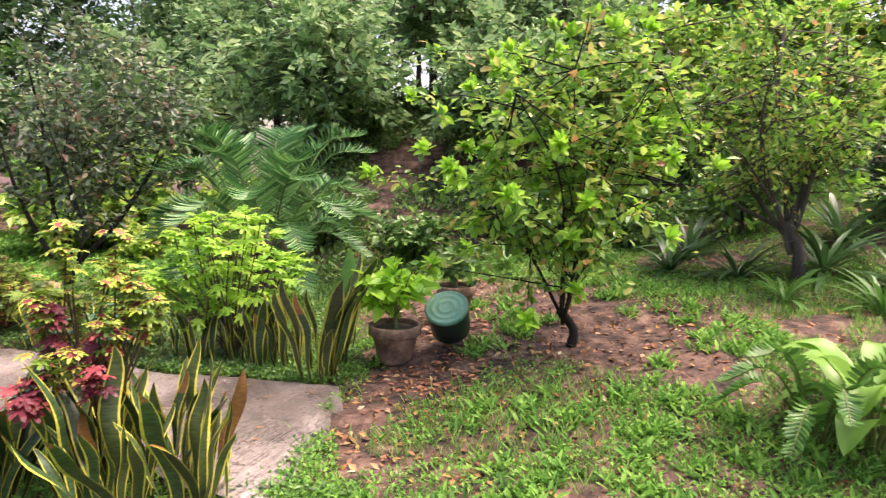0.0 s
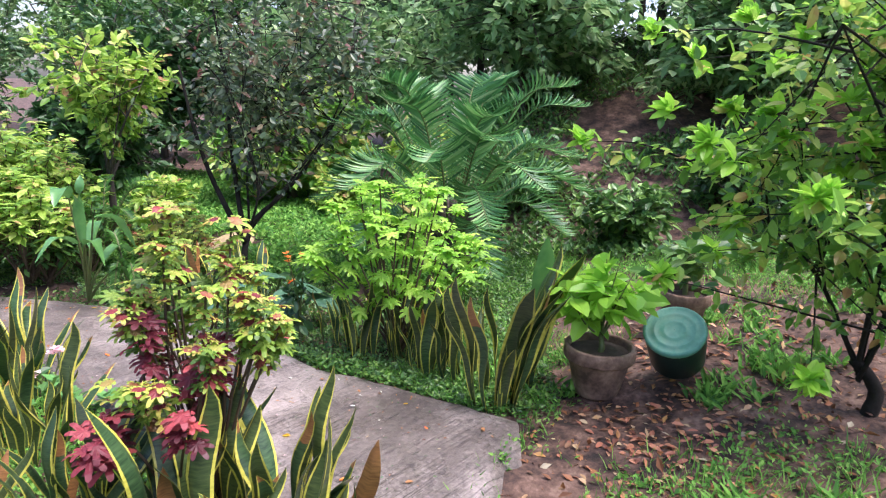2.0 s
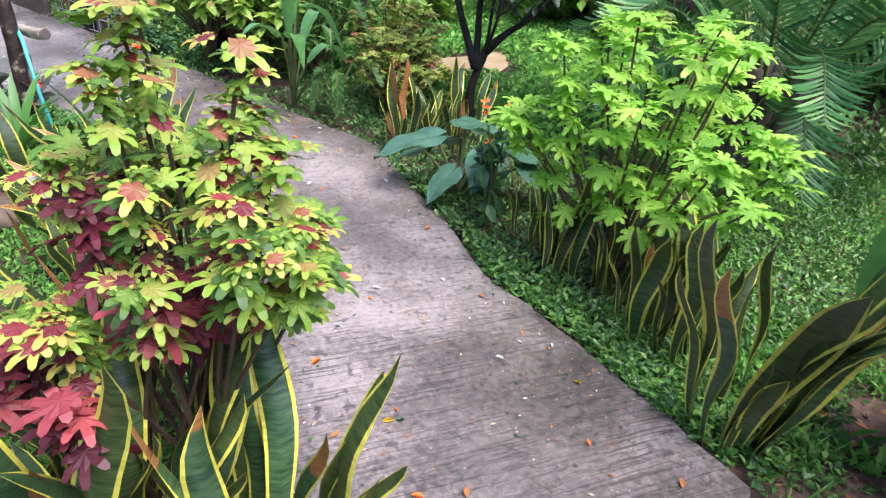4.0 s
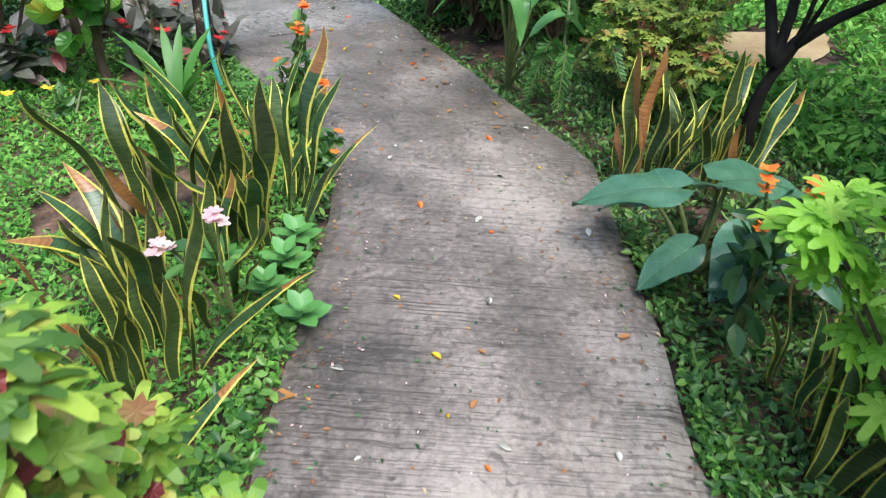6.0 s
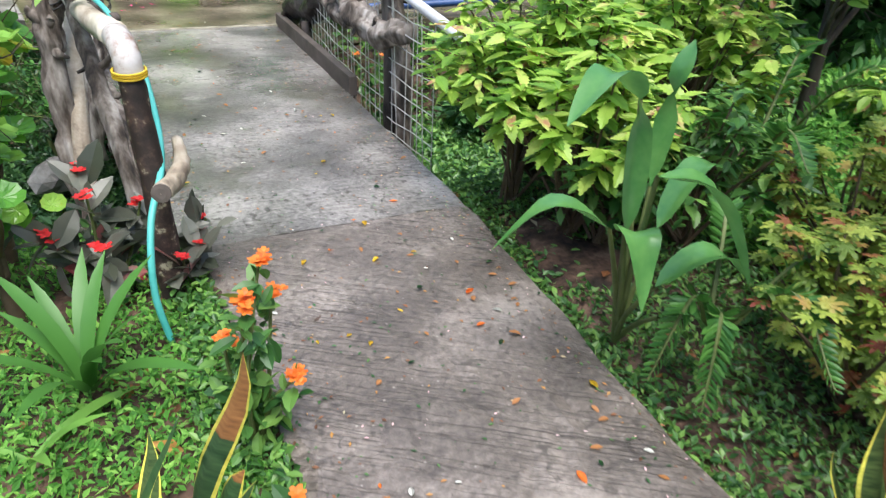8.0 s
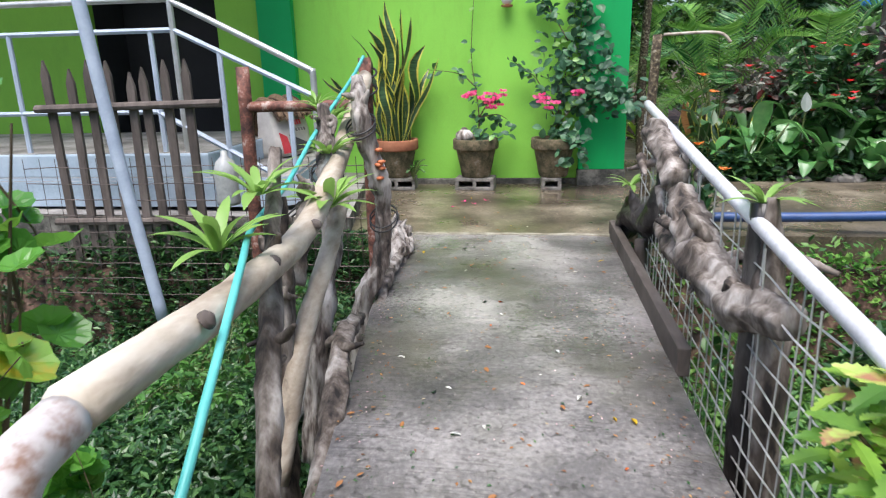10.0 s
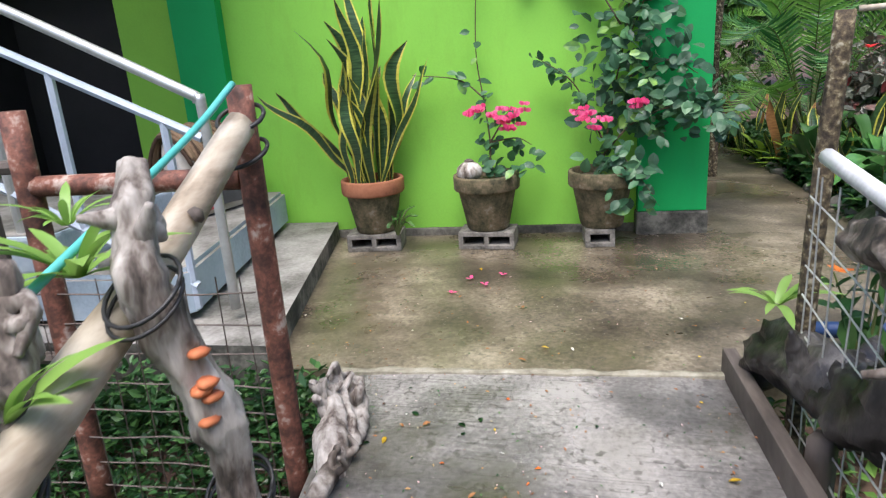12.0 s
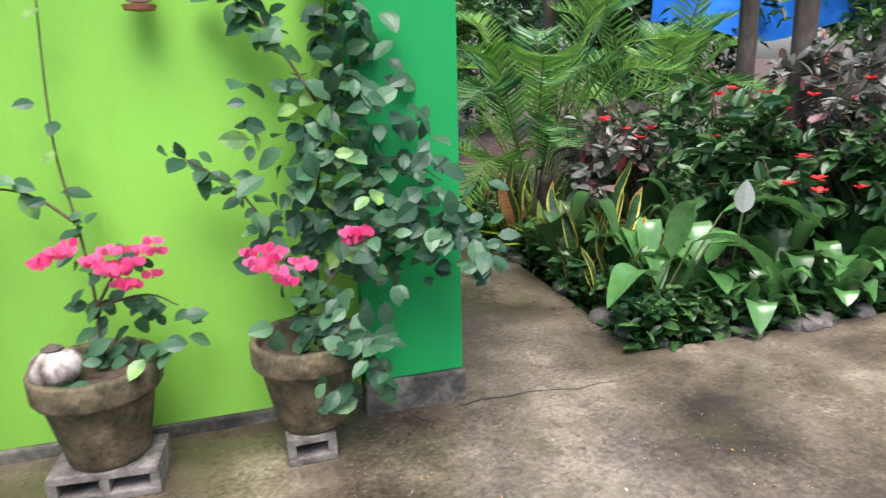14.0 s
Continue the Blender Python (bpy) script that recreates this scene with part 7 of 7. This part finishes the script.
cover("low_weeds", "green weeds over the damp ground", 4.6, 9.5, 2.6, 9.5, 90000, T_QUAD, 0.055, L_GRASS, -0.55, 0.8, 5.0, 0.5, spread=0.08)
cover("bank_weeds", "green weeds on the brown bank", 5.0, 10.5, -4.5, 3.2, 60000, T_QUAD, 0.07, L_MID, -0.05, 0.7, 6.0, 0.6, spread=0.1)
# L_DARK here puts the shade of the ravine into the leaf colour
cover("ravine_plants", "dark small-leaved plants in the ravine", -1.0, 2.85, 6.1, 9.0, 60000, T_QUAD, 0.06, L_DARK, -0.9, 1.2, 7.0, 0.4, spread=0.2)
cover("ravine_plants", "dark small-leaved plants in the ravine", 4.05, 6.5, 6.1, 9.0, 26000, T_QUAD, 0.06, L_MID, -0.5, 1.2, 8.0, 0.4, spread=0.2)
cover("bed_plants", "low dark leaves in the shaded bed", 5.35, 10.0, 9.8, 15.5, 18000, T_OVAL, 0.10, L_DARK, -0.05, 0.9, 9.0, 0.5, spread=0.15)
# dense dark leaves hide the lit soil slope, colour standing in for shade
cover("ravine_plants", "small-leaved plants darkened for shade on the ravine slope", 0.8, 2.9, 7.5, 9.05, 40000, T_QUAD, 0.05, L_DARK, -2.0, 1.2, 7.5, 0.4, spread=0.25)
cover("leaf_litter", "dry brown leaf litter on the soil", 0.5, 5.2, -0.8, 2.7, 8000, T_QUAD, 0.045, L_DEAD, -0.4, 1.0, 10.0, 0.05)
cover("leaf_litter", "dry brown leaf litter on the soil", 1.8, 5.5, 2.6, 6.0, 1500, T_QUAD, 0.06, L_DEAD, -0.4, 1.0, 11.0, 0.05)
tx, ty = rng.uniform(0.9, 4.0, 330), rng.uniform(0.2, 2.6, 330)
keep = (patchy(tx, ty, 1.6, 21.0) > np.where((ty > 1.6) & (tx > 2.3), 0.12, -0.12)) & ~on_path(tx, ty) & ((tx - 2.85) ** 2 + (ty - 1.0) ** 2 > 0.2)
tx, ty = tx[keep], ty[keep]
m = 34
bx, by = np.repeat(tx, m) + rng.normal(0, 0.035, m * len(tx)), np.repeat(ty, m) + rng.normal(0, 0.035, m * len(tx))
s = Soup().spread(T_NARROW, np.stack([bx, by, ground_z(bx, by)], 1), rand_dirs(len(bx)) * (1, 1, 0.3) + (0, 0, 0.9), rng.normal(0, 0.4, (len(bx), 3)) + (0, 0, 1), rng.uniform(0.03, 0.085, len(bx)))
tagged(new("grass_tufts", s.mesh("grass_tufts", L_GRASS)), "small bright green grass tufts in the lawn", "grass", kind="stuff")
n = 1500
x, y = rng.uniform(2.0, 4.6, n), rng.uniform(0.2, 2.45, n)
s = Soup().spread(T_OVAL, np.stack([x, y, ground_z(x, y) + rng.uniform(0.004, 0.02, n)], 1), rand_dirs(n) * (1, 1, 0.2), rng.normal(0, 0.3, (n, 3)) + (0, 0, 1), rng.uniform(0.012, 0.038, n))
tagged(new("leaf_litter", s.mesh("leaf_litter", L_LITTER)), "brown curled leaves scattered under the citrus tree", "leaf litter", kind="stuff")
edge_y = rng.uniform(2.45, 6.0, 3400)
side = rng.integers(0, 2, 3400)
edge_x = np.where(side == 0, np.interp(edge_y, LEFT_Y, LEFT_X) - np.abs(rng.normal(0, 0.07, 3400)) - 0.005, np.interp(edge_y, RIGHT_Y, RIGHT_X) + np.abs(rng.normal(0, 0.07, 3400)) + 0.005)
s = Soup().spread(T_OVAL, np.stack([edge_x, edge_y, ground_z(edge_x, edge_y) + rng.uniform(0, 0.05, 3400)], 1), rand_dirs(3400) * (1, 1, 0.3) + (0, 0, 0.3), rng.normal(0, 0.4, (3400, 3)) + (0, 0, 1), rng.uniform(0.016, 0.036, 3400))
tagged(new("edge_weeds", s.mesh("edge_weeds", L_MID)), "small round-leaved weeds along the path edge", "ground cover", kind="stuff")

# plants at the lawn's far side
broad_plant("broad_leaf_plant", "bushy light green broad-leaved plant on the lawn", 1.66, 0.42, -0.02, random_broad(22, 0.36, 0.62, 0.13, 0.75), L_YOUNGBIG, 0.08)
t = thing("fern", "light green fern fronds beside the lawn", "fern", (1.74, 0.58, 0))
for i in range(9):
    a = 0.9 + i * 0.42
    part("frond", frond(Soup(), (0, 0, 0.02), (0.42 * math.cos(a), 0.42 * math.sin(a), 0.16 + 0.16 * (i % 3)), 0.2, 0.075, 26, 0, 0.3, 0.05), [L_FERN, M_STEM], t)
for x, y, n, ln in ((4.1, -0.15, 34, 0.48), (3.75, -0.5, 34, 0.5), (3.5, -1.0, 34, 0.55), (3.05, -1.2, 34, 0.52), (4.5, 0.35, 30, 0.45), (2.75, -0.75, 30, 0.42), (3.1, -0.35, 26, 0.36), (2.4, -1.3, 34, 0.5), (3.9, -1.5, 34, 0.6), (4.9, 0.9, 24, 0.4), (4.55, -0.6, 34, 0.55)):
    strap_plant("lily_clump", "clump of dark green arching strap leaves", x, y, float(ground_z(x, y)), n, ln, L_DARK if n > 30 else L_FERN, 0.085, (0.3, 1.35))
broad_plant("broad_leaf_plant", "single tall plain green leaf behind the snake plants", 3.52, 2.34, -0.02, [((0, 0, 0), (0.0, 0.0, 0.22), (-0.03, 0.01, 0.66), 0.12), ((0, 0, 0), (0.03, -0.02, 0.2), (0.08, -0.08, 0.5), 0.09)], L_BIG, 0.02)
shrub("young_tree", "slender light green leafy tree behind the path", 5.3, 5.6, -0.05, 0.7, (0, 0, 1.35), (0.6, 0.6, 0.6), 2200, 0.085, T_OVAL, L_LIMELEAF, limbs=8, twigs=8, r0=0.025)
for x, y, h, r, m in ((6.1, 3.5, 0.45, 0.4, L_GRASS), (7.0, 4.2, 0.5, 0.4, L_LIMELEAF), (6.4, 5.8, 0.5, 0.4, L_LIMELEAF), (5.6, 1.6, 0.6, 0.5, L_MID), (6.4, 2.4, 0.9, 0.6, L_MID), (6.0, 0.6, 0.9, 0.6, L_DARK), (5.2, -0.4, 0.8, 0.5, L_MID), (7.2, 3.4, 1.0, 0.6, L_LIMELEAF), (5.9, 7.6, 0.8, 0.5, L_MID), (5.4, 8.4, 0.7, 0.4, L_DARK), (4.7, -1.2, 0.8, 0.6, L_MID), (3.9, -2.2, 0.9, 0.7, L_DARK), (2.9, -2.2, 0.8, 0.6, L_MID), (5.3, 0.4, 0.7, 0.5, L_DARK)):
    shrub("garden_shrub", "leafy green shrub in the rough ground", x, y, float(ground_z(x, y)) - 0.03, 0.15, (0, 0, h * 0.55), (r, r, h * 0.5), 1500, 0.085, T_OVAL, m, limbs=7, twigs=8, category="shrub", r0=0.018, group="shrubs in the rough")

for k in range(26):
    x, y = (rng.uniform(5.3, 8.8), 11.08 + rng.normal(0, 0.03)) if k < 18 else (5.3 + rng.normal(0, 0.02), rng.uniform(11.1, 13.5))
    t = thing("edging_stone", "rough dark stone edging the bed", "stone", (x, y, 0.0), rng.uniform(0, 360), "stones along the bed")
    bm = bmesh.new()
    bmesh.ops.create_icosphere(bm, subdivisions=2, radius=rng.uniform(0.05, 0.09))
    for v in bm.verts:
        v.co *= 1 + 0.3 * noise.noise(v.co * 12 + Vector((k, 0, 0)))
        v.co.z *= 0.7
    part("stone", put_bm(Soup(), bm), M_STONE, t)
bed_x = np.concatenate([rng.uniform(5.2, 9.0, 2600), 5.28 + np.abs(rng.normal(0, 0.12, 2200))])
bed_y = np.concatenate([11.05 + np.abs(rng.normal(0, 0.12, 2600)), rng.uniform(11.05, 14.5, 2200)])
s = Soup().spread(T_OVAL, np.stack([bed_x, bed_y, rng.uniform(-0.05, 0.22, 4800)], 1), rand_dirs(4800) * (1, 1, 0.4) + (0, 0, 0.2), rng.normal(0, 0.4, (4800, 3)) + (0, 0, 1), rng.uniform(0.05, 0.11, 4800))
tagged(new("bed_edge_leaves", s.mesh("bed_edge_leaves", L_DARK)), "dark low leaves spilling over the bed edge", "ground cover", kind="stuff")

FALLEN = []
for i in range(5):
    s = Soup()
    v, f, _ = oval_leaf(0.5, rng.uniform(0.04, 0.16), rng.uniform(-0.1, 0.15))
    FALLEN.append([s.add(v, f).mesh("fallen_leaf", m, True) for m in (L_DEAD, P_ORANGE, P_YELLOW, P_WHITE, L_DARK)])
names = (("fallen_leaf", "dry brown fallen leaf on the concrete"), ("fallen_petal", "orange fallen petal on the concrete"), ("fallen_leaf", "yellow fallen leaf on the concrete"), ("fallen_leaf", "pale bleached fallen leaf on the concrete"), ("fallen_leaf", "dark curled fallen leaf on the concrete"))
for i in range(230):
    if i < 180:
        y = rng.uniform(2.5, 9.0)
        x = np.interp(y, LEFT_Y, LEFT_X) + (np.interp(y, RIGHT_Y, RIGHT_X) - np.interp(y, LEFT_Y, LEFT_X)) * rng.uniform(0.04, 0.96)
    elif i < 200:
        x, y = rng.normal(3.75, 0.12), rng.normal(5.35, 0.3)
    else:
        x, y = rng.uniform(2.3, 5.0), rng.uniform(9.2, 10.5)
    k = int(rng.choice(5, p=[0.42, 0.16, 0.12, 0.20, 0.10]))
    ob = new(names[k][0], FALLEN[i % 5][k])
    ob.matrix_basis = pose(x, y, 0.005, rng.normal(0, 6), rng.normal(0, 6), rng.uniform(0, 360)) @ Matrix.Diagonal([rng.uniform(0.012, 0.034)] * 3 + [1])
    tagged(ob, names[k][1], "fallen leaf" if k != 1 else "petal", "litter on the concrete")

t = thing("garden_stone", "rounded brown stone in the weeds beside the snake plants", "stone", (2.45, 4.76, 0.0), 30)
bm = bmesh.new()
bmesh.ops.create_icosphere(bm, subdivisions=3, radius=0.085)
for v in bm.verts:
    v.co *= 1 + 0.25 * noise.noise(v.co * 9) + 0.06 * noise.noise(v.co * 34)
    v.co.z *= 0.6
part("stone", put_bm(Soup(), bm), M_BROWNSTONE, t, smooth=True)

# reddish litter by the pots, tiny bits on the wet concrete
n = 420
x, y = np.concatenate([rng.normal(2.75, 0.22, 240), rng.normal(3.5, 0.3, 180)]), np.concatenate([rng.normal(1.98, 0.16, 240), rng.normal(1.65, 0.25, 180)])
s = Soup().spread(T_OVAL, np.stack([x, y, ground_z(x, y) + rng.uniform(0.004, 0.02, n)], 1), rand_dirs(n) * (1, 1, 0.15), rng.normal(0, 0.25, (n, 3)) + (0, 0, 1), rng.uniform(0.02, 0.048, n))
tagged(new("leaf_litter", s.mesh("leaf_litter", L_REDLEAF)), "red-brown fallen leaves beside the clay pot", "leaf litter", kind="stuff")
for label, m, n, size in (("tiny brown plant bits on the wet concrete", L_DEAD, 1500, 0.012), ("tiny pale plant bits on the wet concrete", P_PALE, 420, 0.008), ("tiny dark plant bits on the wet concrete", L_DARK, 1300, 0.011)):
    y = rng.uniform(2.7, 10.6, n)
    lo_x, hi_x = np.where(y < 9.12, np.interp(y, LEFT_Y, LEFT_X), 2.4), np.where(y < 9.12, np.interp(y, RIGHT_Y, RIGHT_X), 5.2)
    u = rng.uniform(0.01, 0.99, n)
    u = np.where(rng.uniform(size=n) < 0.4, np.where(u < 0.5, u * 0.3, 1 - (1 - u) * 0.3), u)
    s = Soup().spread(T_QUAD, np.stack([lo_x + (hi_x - lo_x) * u, y, np.full(n, 0.004)], 1), rand_dirs(n) * (1, 1, 0.05), rng.normal(0, 0.15, (n, 3)) + (0, 0, 1), size * rng.uniform(0.4, 1.5, n))
    tagged(new("litter_bits", s.mesh("litter_bits", m)), label, "litter", kind="stuff")
for x, y in ((3.02, 10.1), (3.1, 10.02), (3.18, 10.16), (2.95, 9.9)):
    t = thing("fallen_flower", "pink fallen flower on the terrace", "petal", (x, y, -0.002), rng.uniform(0, 360), "litter on the concrete")
    fl = Soup()
    flower_head(fl, (0, 0, 0.004), 0.026, 3)
    part("petals", fl, P_PINK, t)

t = thing("floor_crack", "thin dark crack in the terrace concrete", "crack", (4.3, 10.84, -0.006), kind="structure")
s = Soup()
line = [(0.1 * k, 0.012 * math.sin(2.3 * k) + 0.02 * math.sin(0.8 * k), 0.003) for k in range(10)]
s.add([(x, y + sg * 0.003 * (1 - k / 11), z) for k, (x, y, z) in enumerate(line) for sg in (-1, 1)], [(2 * k, 2 * k + 1, 2 * k + 3, 2 * k + 2) for k in range(9)])
part("crack", s, M_RUBBER, t)
